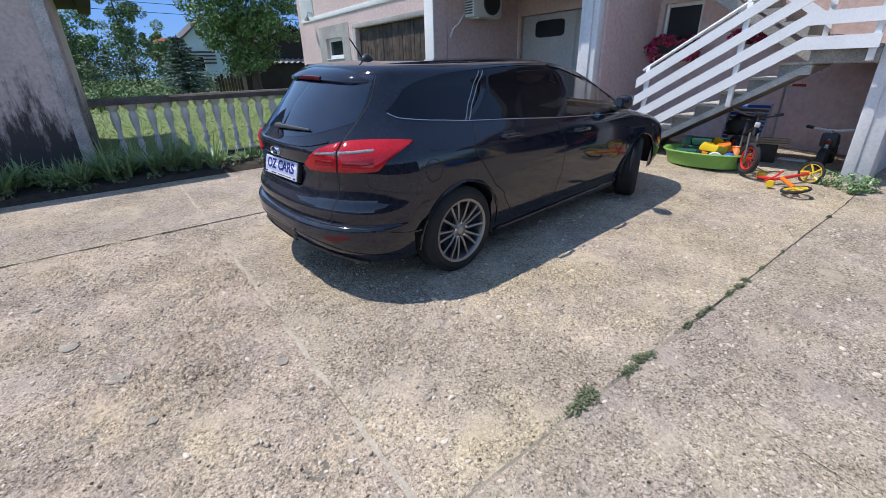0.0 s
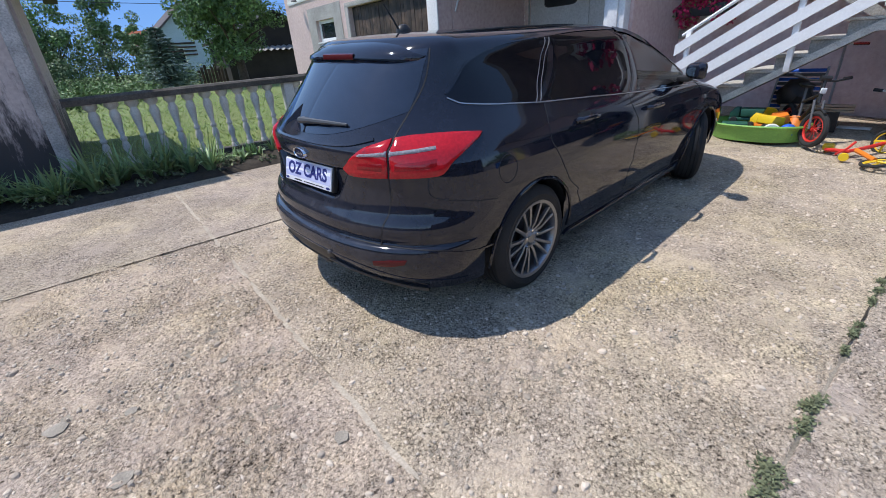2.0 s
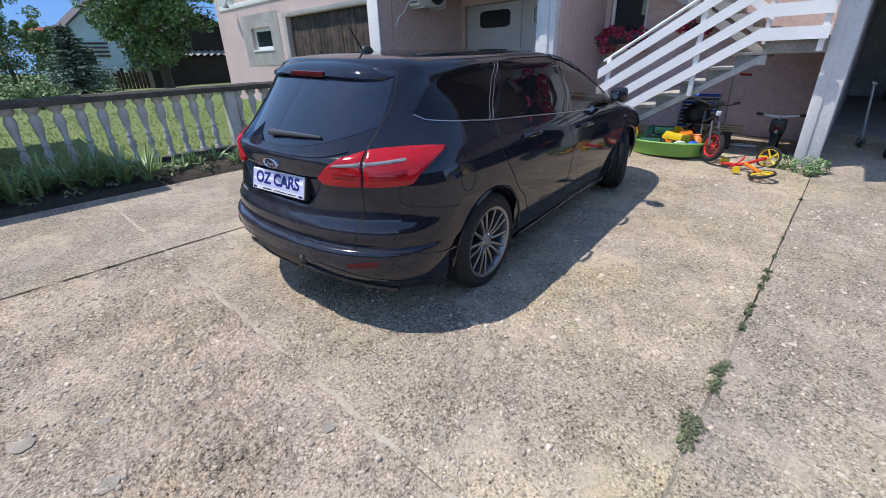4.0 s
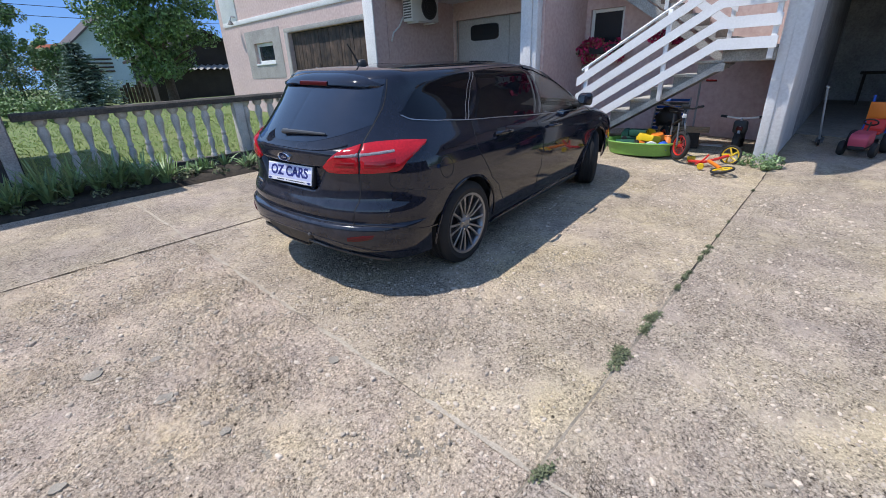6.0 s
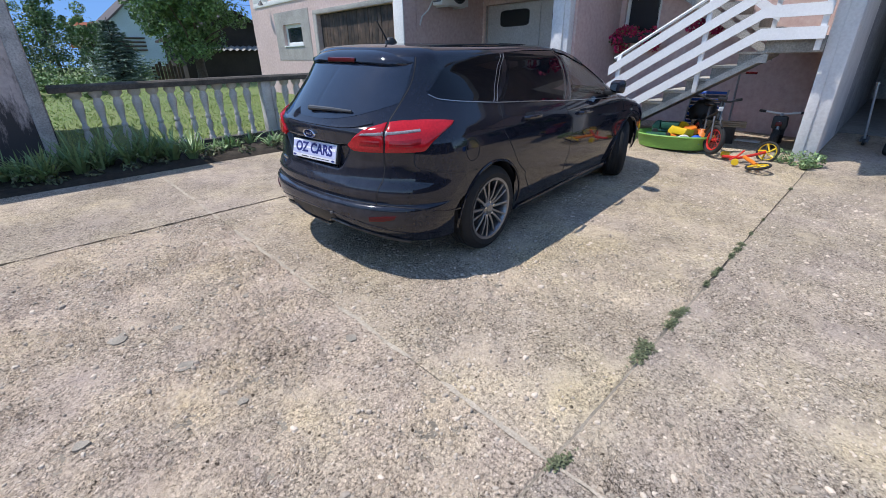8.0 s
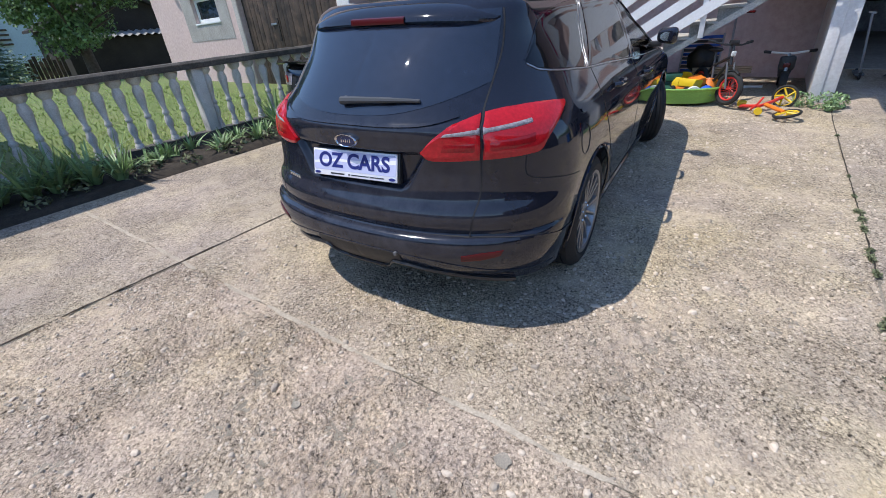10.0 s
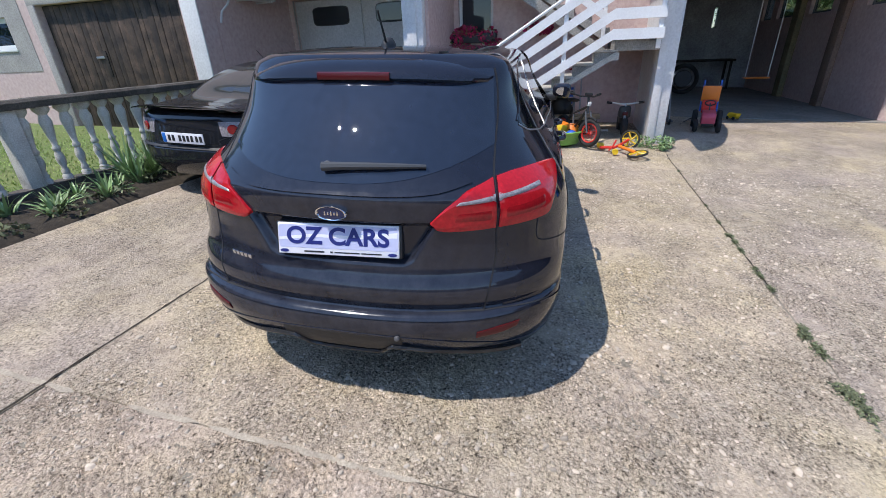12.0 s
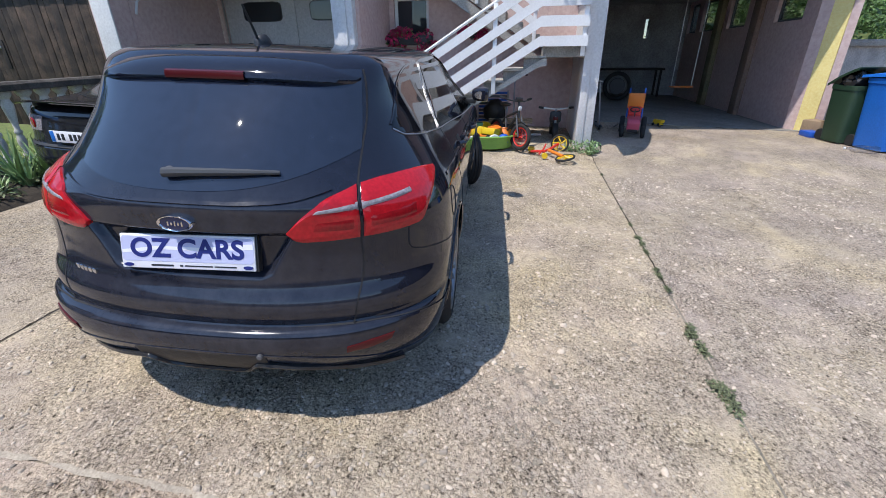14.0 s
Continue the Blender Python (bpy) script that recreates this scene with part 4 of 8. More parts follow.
# ---- the black estate car ----
class Shell:
    """The outer skin of a car, as the half width at any length and height."""

    def __init__(self, rear, front, width, lr, lf, nr=3.0, nf=3.2, taper_r=(1.3, 0.07), taper_f=(3.2, 0.06)):
        self.rear, self.front, self.width = spline(*zip(*rear)), spline(*zip(*front)), spline(*zip(*width))
        self.lr, self.lf = spline(*zip(*lr)), spline(*zip(*lf))
        self.nr, self.nf, self.tr, self.tf = nr, nf, taper_r, taper_f

    def y(self, x, z):
        xr, xf, lr, lf = self.rear(z), self.front(z), self.lr(z), self.lf(z)
        w = self.width(z)
        if x < self.tr[0]:
            w *= 1 - self.tr[1] * ((self.tr[0] - x) / self.tr[0]) ** 2
        if x > self.tf[0]:
            w *= 1 - self.tf[1] * ((x - self.tf[0]) / (4.5 - self.tf[0])) ** 2
        a = max(0.0, 1 - max(0.0, x - xr) / lr)
        b = max(0.0, 1 - max(0.0, xf - x) / lf)
        return w * max(0.0, 1 - min(1, a) ** self.nr) ** (1 / self.nr) * max(0.0, 1 - min(1, b) ** self.nf) ** (1 / self.nf)

    def at(self, s, z):
        """Point on the right-hand half: s from 0 (rear middle) to 1 (end of the rear corner), to 2 (start of the front corner), to 3 (front middle)."""
        xr, xf, lr, lf = self.rear(z), self.front(z), self.lr(z), self.lf(z)
        if s <= 1:
            x = xr + lr * (1 - math.cos(s * math.pi / 2) ** (2 / self.nr))
        elif s <= 2:
            x = xr + lr + (s - 1) * (xf - lf - xr - lr)
        else:
            x = xf - lf * (1 - math.cos((3 - s) * math.pi / 2) ** (2 / self.nf))
        if s <= 0 or s >= 3:
            return Vector((x, 0, z))
        return Vector((x, -self.y(x, z), z))

    def find(self, z, x=None, y=None):
        """The s at which the skin at height z has that x, or that y on the rear half."""
        lo, hi = (0.0, 3.0) if x is not None else (0.0, 1.15)
        for _ in range(40):
            mid = (lo + hi) / 2
            p = self.at(mid, z)
            if (p.x < x) if x is not None else (-p.y < y):
                lo = mid
            else:
                hi = mid
        return (lo + hi) / 2

    def normal(self, s, z):
        e = 0.004
        d1 = self.at(min(s + e, 3), z) - self.at(max(s - e, 0), z)
        d2 = self.at(s, z + e) - self.at(s, z - e)
        n = d1.cross(d2)
        if n.length < 1e-9:
            return Vector((-1, 0, 0))
        n.normalize()
        return n if n.dot(Vector((self.at(s, z).x - 2.2, self.at(s, z).y, 0.3))) > 0 else -n

    def out(self, s, z, lift):
        p = self.at(s, z)
        return p + self.normal(s, z) * lift


def both(bm):
    """Add the mirror image across the car's middle."""
    geom = bmesh.ops.duplicate(bm, geom=bm.verts[:] + bm.edges[:] + bm.faces[:])["geom"]
    for v in [g for g in geom if isinstance(g, bmesh.types.BMVert)]:
        v.co.y = -v.co.y
    bmesh.ops.reverse_faces(bm, faces=[g for g in geom if isinstance(g, bmesh.types.BMFace)])
    bmesh.ops.remove_doubles(bm, verts=bm.verts[:], dist=5e-4)
    return bm


def mirrored(bm):
    for v in bm.verts:
        v.co.y = -v.co.y
    bmesh.ops.reverse_faces(bm, faces=bm.faces[:])
    return bm


def skin_patch(sh, lower, upper, n=36, k=8, lift=0.004, sink=0.006, bm=None):
    """A panel laid on the skin between two curves, each a list of (s, z); its rim goes down into the skin."""
    bm = bm or bmesh.new()

    def sample(curve, u):
        f = u * (len(curve) - 1)
        i = min(int(f), len(curve) - 2)
        t = f - i
        return [curve[i][c] * (1 - t) + curve[i + 1][c] * t for c in (0, 1)]
    rows = []
    for i in range(n + 1):
        a, b = sample(lower, i / n), sample(upper, i / n)
        row = []
        for j in range(k + 1):
            v = j / k
            s, z = a[0] * (1 - v) + b[0] * v, a[1] * (1 - v) + b[1] * v
            edge = i in (0, n) or j in (0, k)
            row.append(sh.out(s, z, lift if not edge else lift * 0.6))
        rows.append(row)
    vs = [[bm.verts.new(p) for p in r] for r in rows]
    for A, B in zip(vs, vs[1:]):
        for j in range(k):
            if len({tuple(round(c, 5) for c in v.co) for v in (A[j], B[j], B[j + 1], A[j + 1])}) >= 3:
                bm.faces.new((A[j], B[j], B[j + 1], A[j + 1]))
    bmesh.ops.remove_doubles(bm, verts=bm.verts[:], dist=2e-4)
    bm.normal_update()
    rim = [e for e in bm.edges if e.is_boundary]
    ext = bmesh.ops.extrude_edge_only(bm, edges=rim)
    mid = Vector((2.2, 0, 0.7))
    for v in [g for g in ext["geom"] if isinstance(g, bmesh.types.BMVert)]:
        d = mid - v.co
        d.normalize()
        v.co += d * sink
    bmesh.ops.recalc_face_normals(bm, faces=bm.faces[:])
    return bm


def smooth_curve(pts, n=30):
    """Catmull-Rom through 2D or 3D points."""
    pts = [Vector(p) for p in pts]
    ext = [2 * pts[0] - pts[1]] + pts + [2 * pts[-1] - pts[-2]]
    out = []
    m = len(pts) - 1
    for i in range(n + 1):
        f = i / n * m
        k = min(int(f), m - 1)
        t = f - k
        p0, p1, p2, p3 = ext[k:k + 4]
        out.append(0.5 * ((2 * p1) + (p2 - p0) * t + (2 * p0 - 5 * p1 + 4 * p2 - p3) * t * t + (3 * p1 - p0 - 3 * p2 + p3) * t ** 3))
    return out


def skin_line(sh, pts, width=0.006, lift=0.002, n=40, bm=None):
    """A thin strip along a run of (s, z) on the skin."""
    bm = bm or bmesh.new()
    curve = smooth_curve([(p[0], p[1], 0) for p in pts], n)
    P = [sh.out(c.x, c.y, lift) for c in curve]
    N = [sh.normal(c.x, c.y) for c in curve]
    rows = []
    for i, p in enumerate(P):
        d = P[min(i + 1, n)] - P[max(i - 1, 0)]
        side = d.cross(N[i]).normalized() * width / 2
        rows.append([p + side - N[i] * (lift + 0.002), p + side, p - side, p - side - N[i] * (lift + 0.002)])
    grid(rows, bm)
    bmesh.ops.recalc_face_normals(bm, faces=bm.faces[:])
    return bm


def car_skin(sh, zs, arches, sill, ns=(40, 110, 30), roof=(0.8, 1.9, 0.066), press=None):
    """The whole painted skin with wheel arches and roof."""
    ss = [i / ns[0] for i in range(ns[0])] + [1 + i / ns[1] for i in range(ns[1])] + [2 + i / ns[2] for i in range(ns[2] + 1)]

    def floor_z(x, y):
        z = sill(x, y)
        for ax, az, ar in arches:
            d = abs(x - ax)
            if d < ar:
                z = max(z, az + math.sqrt(ar * ar - d * d))
        return z
    bm = bmesh.new()
    rows = []
    for s in ss:
        p0 = sh.at(s, 0.6)
        lo = floor_z(p0.x, abs(p0.y))
        row = []
        for z in zs:
            zz = max(z, lo)
            p = sh.at(s, zz)
            if press:
                p = press(p)
            row.append(p)
        rows.append(row)
    grid(rows, bm)
    top = [r[-1] for r in rows]
    cap = []
    zt = zs[-1]
    K = 14
    for p in top:
        line = []
        for j in range(K + 1):
            t = j / K
            q = Vector((min(max(p.x, roof[0]), roof[1]), 0, 0))
            line.append(Vector((p.x * (1 - t) + q.x * t, p.y * (1 - t), zt + roof[2] * (1 - (1 - t) ** 2.3))))
        cap.append(line)
    grid(cap, bm)
    bmesh.ops.remove_doubles(bm, verts=bm.verts[:], dist=6e-4)
    bmesh.ops.dissolve_degenerate(bm, edges=bm.edges[:], dist=6e-4)
    both(bm)
    bmesh.ops.recalc_face_normals(bm, faces=bm.faces[:])
    return bm


def wheel(car, name, m, radius, width, spokes, steer=0.0, label="", rim_mat=None, r_rim=0.235):
    """A wheel with its outer face towards -y."""
    w = new(name)
    w.empty_display_size = 0.1
    w.parent = car
    w.matrix_local = m
    tagged(w, label)
    h = width / 2
    prof = [(r_rim - 0.012, h - 0.01), (r_rim + 0.02, h), (radius - 0.05, h + 0.004), (radius - 0.018, h - 0.012), (radius - 0.004, h - 0.03)]
    tread = []
    for k in range(4):
        a = -h + 0.035 + (2 * h - 0.07) * k / 4
        b = -h + 0.035 + (2 * h - 0.07) * (k + 1) / 4
        tread += [(radius, a), (radius, b - 0.009), (radius - 0.008, b - 0.007), (radius - 0.008, b - 0.002)]
    full = [(r, -a) for r, a in prof] + tread + [(r, a) for r, a in reversed(prof)]
    part("tyre", lathe(full + [full[0]], 64, "y"), M_TYRE, w, "black road tyre", 35)
    rm = rim_mat or M_ALLOY
    part("rim", lathe([(r_rim - 0.03, h - 0.02), (r_rim - 0.025, -h + 0.03), (r_rim - 0.012, -h + 0.004), (r_rim + 0.006, -h + 0.0), (r_rim + 0.006, -h + 0.014), (r_rim - 0.005, -h + 0.03), (r_rim - 0.03, h - 0.02)], 64, "y"), rm, w, "grey alloy rim")
    part("brake_disc", lathe([(0.0, -0.01), (0.15, -0.01), (0.15, 0.02), (0.0, 0.02)], 40, "y"), M_ALLOYD, w, "dark brake disc")
    part("wheel_back", lathe([(0.0, 0.045), (r_rim - 0.03, 0.045), (r_rim - 0.03, 0.06), (0.0, 0.06)], 32, "y"), M_DARK, w)
    me = None
    for k in range(spokes):
        a = 2 * math.pi * k / spokes + (0.05 if k % 3 == 1 else 0) - (0.05 if k % 3 == 2 else 0)
        if me is None:
            bm = bmesh.new()
            secs = [(0.045, 0.011, -h + 0.035), (0.10, 0.0095, -h + 0.018), (0.17, 0.0085, -h + 0.012), (r_rim - 0.016, 0.011, -h + 0.008)]
            rows = [[(r, f, q) for f, q in ((y + 0.022, hw), (y + 0.003, hw), (y, hw * 0.5), (y, -hw * 0.5), (y + 0.003, -hw), (y + 0.022, -hw))] for r, hw, y in secs]
            grid(rows, bm, close=True)
            bmesh.ops.recalc_face_normals(bm, faces=bm.faces[:])
            o = part("spoke", bm, rm, w)
            me = o.data
        else:
            o = new("spoke", me)
            o.parent = w
        o.matrix_local = Matrix.Rotation(a, 4, "Y")
    part("hub", lathe([(0.0, -h + 0.022), (0.028, -h + 0.022), (0.034, -h + 0.028), (0.062, -h + 0.034), (0.062, -h + 0.07), (0.0, -h + 0.07)], 32, "y"), rm, w)
    me = None
    for k in range(5):
        a = 2 * math.pi * k / 5 + 0.3
        if me is None:
            o = part("wheel_nut", lathe([(0.0, -0.014), (0.008, -0.014), (0.0095, -0.01), (0.0095, 0.01), (0.0, 0.01)], 6, "y"), M_CHROME, w)
            me = o.data
        else:
            o = new("wheel_nut", me)
            o.parent = w
        o.matrix_local = Matrix.Translation((0.054 * math.cos(a), -h + 0.032, 0.054 * math.sin(a)))
    return w


def car_pose(x, y, heading):
    """A pose on the sloping yard, facing along the heading."""
    n = Vector((-0.012, -0.036, 1)).normalized()
    f = Vector((math.cos(radians(heading)), math.sin(radians(heading)), 0))
    f = (f - n * f.dot(n)).normalized()
    l = n.cross(f)
    m = Matrix((f, l, n)).transposed().to_4x4()
    m.translation = (x, y, ground_z(x, y))
    return m


ESTATE = Shell(
    rear=[(0.18, 0.14), (0.28, 0.09), (0.34, 0.04), (0.40, 0.012), (0.445, 0.0), (0.492, 0.002), (0.513, 0.014), (0.525, 0.046), (0.557, 0.036), (0.60, 0.032), (0.638, 0.044), (0.666, 0.064), (0.74, 0.078), (0.80, 0.082), (0.90, 0.08), (0.955, 0.074), (0.972, 0.075), (0.99, 0.093), (1.02, 0.113), (1.08, 0.158), (1.15, 0.215), (1.22, 0.278), (1.29, 0.347), (1.35, 0.411), (1.405, 0.474), (1.435, 0.510)],
    front=[(0.18, 4.42), (0.30, 4.55), (0.52, 4.61), (0.66, 4.58), (0.74, 4.48), (0.82, 4.28), (0.89, 3.98), (0.945, 3.72), (0.985, 3.58), (1.10, 3.40), (1.20, 3.22), (1.315, 2.98), (1.38, 2.76), (1.435, 2.45)],
    width=[(0.18, 0.835), (0.28, 0.870), (0.40, 0.894), (0.55, 0.904), (0.70, 0.905), (0.83, 0.896), (0.90, 0.880), (0.96, 0.85), (1.05, 0.785), (1.17, 0.705), (1.29, 0.642), (1.36, 0.615), (1.405, 0.588), (1.435, 0.543)],
    lr=[(0.2, 0.48), (0.33, 0.50), (0.48, 0.54), (0.75, 0.62), (0.88, 0.62), (0.97, 0.66), (1.08, 0.71), (1.2, 0.60), (1.32, 0.38), (1.405, 0.24)],
    lf=[(0.2, 0.6), (0.7, 0.62), (0.78, 0.55), (0.92, 0.45), (0.97, 0.40), (1.17, 0.44), (1.435, 0.45)], nr=2.4, taper_r=(1.3, 0.03), taper_f=(3.2, 0.02))


def estate_car():
    car = thing("car", "black five-door estate car with tinted rear windows, slightly dusty", "car", car_pose(1.0, 3.045, 4.2))
    S = ESTATE
    zs = [0.20, 0.24, 0.27, 0.29, 0.31, 0.33, 0.35, 0.37, 0.40, 0.43, 0.45, 0.472, 0.487, 0.50, 0.51, 0.517, 0.522, 0.529, 0.542, 0.557, 0.577, 0.60, 0.62, 0.64, 0.655, 0.668, 0.68, 0.69]
    zs += [0.70 + 0.0075 * k for k in range(28)] + [0.91, 0.93, 0.945, 0.957, 0.966, 0.974, 0.985, 1.0, 1.02,
          1.05, 1.08, 1.11, 1.14, 1.17, 1.20, 1.23, 1.26, 1.29, 1.32, 1.345, 1.365, 1.385, 1.40, 1.412, 1.424, 1.435]
    AX, FX, HZ = 1.0, 3.70, 0.32
    corners = [(0.0, 0.706), (0.262, 0.706), (0.300, 0.722), (0.392, 0.872), (0.392, 0.884), (0.0, 0.884)]

    def pocket(p):
        """Press the plate pocket into the tailgate."""
        y, z = abs(p.y), p.z
        if p.x > 0.4 or y > 0.42 or not 0.69 < z < 0.90:
            return p
        d = min(((b[0] - a[0]) * (z - a[1]) - (b[1] - a[1]) * (y - a[0])) / math.hypot(b[0] - a[0], b[1] - a[1]) for a, b in zip(corners, corners[1:]))
        t = min(1.0, max(0.0, d / 0.026))
        return Vector((p.x + 0.034 * t * t * (3 - 2 * t), p.y, p.z))

    def sill(x, y):
        if x > 2:
            return 0.20 if x < 4.0 else 0.27
        if x > 0.66:
            return 0.20
        return max(0.252, 0.390 - 0.138 * max(0.0, (y - 0.22) / 0.52) ** 1.2)
    skin = car_skin(S, zs, ((AX, HZ, 0.375), (FX, HZ, 0.375)), sill, (150, 120, 30), (0.9, 2.1, 0.030), pocket)
    belt = spline((0.45, 0.57, 0.62, 0.80, 1.165, 1.58, 2.22, 2.98, 3.4), (1.24, 1.166, 1.139, 1.114, 1.075, 1.047, 1.001, 0.962, 0.945))
    head = spline((0.555, 0.60, 0.645, 0.718, 0.88, 1.12, 1.43, 1.80, 2.15, 2.3, 2.5, 2.62, 3.0, 3.2), (1.172, 1.200, 1.238, 1.302, 1.350, 1.377, 1.391, 1.404, 1.402, 1.394, 1.362, 1.328, 1.213, 1.06))
    open_faces = []
    for f in skin.faces:
        p = f.calc_center_median()
        side = 2.32 + 0.03 * (p.z - belt(2.3)) / 0.4 < p.x < 3.12 and belt(p.x) + 0.02 < p.z < head(p.x) - 0.018 and abs(p.y) > 0.5
        screen = 1.02 < p.z < 1.375 and p.x > S.at(2.3, p.z).x and abs(p.y) < abs(S.at(2.3, p.z).y)
        if side or screen:
            open_faces.append(f)
    bmesh.ops.delete(skin, geom=open_faces, context="FACES")
    body = part("body", skin, M_PAINT, car, "glossy black painted body", 42)

    def sx(x, z):
        return S.find(z, x=x)

    def sy(y, z):
        return S.find(z, y=y)

    def two(name, bm, m_, parent, label="", shade=40):
        bm2 = bm.copy()
        part(name, bm, m_, parent, label, shade)
        part(name, mirrored(bm2), m_, parent, label, shade)

    # underside and wheel wells
    part("floor_pan", box(0.45, 4.1, -0.70, 0.70, 0.20, 0.26), M_DARK, car)
    part("rear_valance", box(0.22, 0.50, -0.50, 0.50, 0.355, 0.395), M_DARK, car)
    for ax in (AX, FX):
        for side in (-1, 1):
            rows = []
            for i in range(17):
                a = math.pi * (i / 16)
                c, s_ = 0.385 * math.cos(a), 0.385 * math.sin(a)
                rows.append([(ax + c, side * 0.50, HZ + s_), (ax + c, side * 0.865, HZ + s_)])
            part("wheel_well", grid(rows), M_DARK, car)
            rows = [[(ax + 0.385 * math.cos(math.pi * i / 16), side * 0.52, HZ + 0.385 * math.sin(math.pi * i / 16)), (ax + 0.385 * math.cos(math.pi * i / 16), side * 0.52, 0.2)] for i in range(17)]
            part("wheel_well", grid(rows), M_DARK, car)
            arch = []
            for i in range(33):
                a = math.pi * (i / 32) * 1.06 - 0.09
                x, z = ax + 0.379 * math.cos(a), HZ + 0.379 * math.sin(a)
                arch.append((x, side * (S.y(x, max(z, 0.22)) + 0.001), z))
            part("arch_lip", tube(arch, 0.009, 6), M_PAINT, body)
    # cabin seen through the front windows
    for y in (-0.36, 0.36):
        seat = part("front_seat", prism([(2.05, 0.42), (2.55, 0.45), (2.57, 0.55), (2.18, 0.52), (2.02, 1.08), (1.90, 1.08)], "y", y - 0.24, y + 0.24, bevel=0.03), M_SEAT, car, "grey cloth front seat")
        part("headrest", box(1.93, 2.02, y - 0.12, y + 0.12, 1.10, 1.26, 0.03), M_SEAT, seat)
    part("rear_seat", box(1.25, 1.55, -0.62, 0.62, 0.45, 1.02, 0.04), M_BLACKPL, car, "black rear seat bench")
    part("dashboard", prism([(2.85, 0.60), (3.35, 0.60), (3.35, 0.96), (3.05, 0.95), (2.85, 0.86)], "y", -0.70, 0.70, bevel=0.02), M_BLACKPL, car, "black dashboard")
    part("steering_wheel", tube([(2.72 + 0.06 * math.sin(a), 0.36 + 0.18 * math.cos(a), 0.88 + 0.17 * math.sin(a)) for a in (2 * math.pi * k / 24 for k in range(24))], 0.014, 6, closed=True), M_BLACKPL, car)
    part("cabin_floor", box(1.2, 3.3, -0.72, 0.72, 0.27, 0.34), M_BLACKPL, car)
    # windows
    def window(x0, x1, name, m_, label, cut0=0.0, cut1=0.0):
        lo, up = [], []
        for i in range(25):
            u = i / 24
            xl = x0 + (x1 - x0) * u
            xu = x0 + cut0 + (x1 + cut1 - x0 - cut0) * u
            zl, zu = belt(xl) + 0.008, max(head(xu), belt(xl) + 0.012)
            lo.append((sx(xl, zl), zl))
            up.append((sx(xu, zu), zu))
        two(name, skin_patch(S, lo, up, 36, 10, 0.003, 0.008), m_, car, label)
    window(0.572, 1.128, "quarter_window", M_TINT, "dark tinted quarter window", 0.0, 0.295)
    window(1.185, 2.165, "rear_door_window", M_TINT, "dark tinted rear door window", 0.285, 0.035)
    window(2.275, 3.17, "front_door_window", M_CLEAR, "clear front door window", 0.02, 0.0)
    pts = [(sx(x, belt(x)), belt(x)) for x in (0.565, 0.59, 0.62, 0.70, 0.90, 1.165, 1.6, 2.2, 2.8, 3.17)]
    two("window_strip", skin_line(S, pts, 0.0055, 0.004, 60), M_DULL, car, "thin bright strip under the side windows")
    for xb, xt in ((1.137, 1.425), (1.176, 1.468)):
        two("pillar_trim", skin_line(S, [(sx(xb + (xt - xb) * u, 1.080 + 0.310 * u), 1.080 + 0.310 * u) for u in (0, 0.2, 0.4, 0.6, 0.8, 1.0)], 0.005, 0.004, 20), M_DULL, car)
    two("pillar_cover", skin_patch(S, [(sx(2.168, 1.007), 1.007), (sx(2.272, 1.002), 1.002)], [(sx(2.204, 1.400), 1.400), (sx(2.296, 1.395), 1.395)], 4, 10, 0.002, 0.006), M_PAINT, car)
    two("window_gasket", skin_line(S, [(sx(x, head(x) + 0.006), head(x) + 0.006) for x in (0.565, 0.60, 0.645, 0.70, 0.78, 0.9, 1.1, 1.4, 1.75, 2.1, 2.4, 2.65, 2.9, 3.1)], 0.006, 0.004, 90), M_PAINT, car, "thin glossy frame over the side windows")
    two("front_pillar", skin_line(S, [(sx(x, head(x) + 0.012), head(x) + 0.012) for x in (2.3, 2.45, 2.6, 2.75, 2.9, 3.0, 3.1, 3.17)], 0.05, 0.005, 60), M_PAINT, car, "glossy black windscreen pillar")
    ws_lo = [(s, 1.0 - 0.012 * abs(3 - s)) for s in (2.25, 2.5, 2.75, 3.0)]
    ws_up = [(s, 1.39) for s in (2.25, 2.5, 2.75, 3.0)]
    two("windscreen", skin_patch(S, ws_lo, ws_up, 16, 14, 0.003, 0.006), M_CLEAR, car, "clear windscreen")
    # rear glass
    lo, up = [], []
    for i in range(31):
        u = i / 30
        y = 0.566 * u
        zl = 1.016 + 0.108 * u ** 2.6
        zu = 1.385
        lo.append((sy(y, zl) if u else 0.0, zl))
        yu = 0.53 * u
        up.append((sy(yu, zu) if u else 0.0, zu))
    bm = skin_patch(S, lo, up, 30, 18, 0.003, 0.006)
    two("rear_window", bm, M_REARGLASS, car, "dark tinted rear window")
    # spoiler with the high brake light
    rows = []
    for i in range(41):
        y = -0.535 + 1.07 * i / 40
        d = (abs(y) / 0.535) ** 3.0
        tip = (abs(y) / 0.535) ** 9
        x0 = 0.390 + 0.10 * d + 0.05 * tip
        z0 = 1.362 - 0.022 * d + 0.004 * tip
        rows.append([(x0 + 0.13, y, z0 - 0.018), (x0 + 0.015, y, z0 - 0.018), (x0, y, z0 - 0.006), (x0 + 0.006, y, z0 + 0.014), (x0 + 0.08, y, 1.418 - 0.040 * d - 0.020 * tip), (x0 + 0.19, y, 1.443 - 0.05 * d - 0.025 * tip), (x0 + 0.36, y, 1.450 - 0.05 * d - 0.03 * tip)])
    spoiler = part("spoiler", grid(rows), M_PAINT, car, "black roof spoiler", 60)
    rows = []
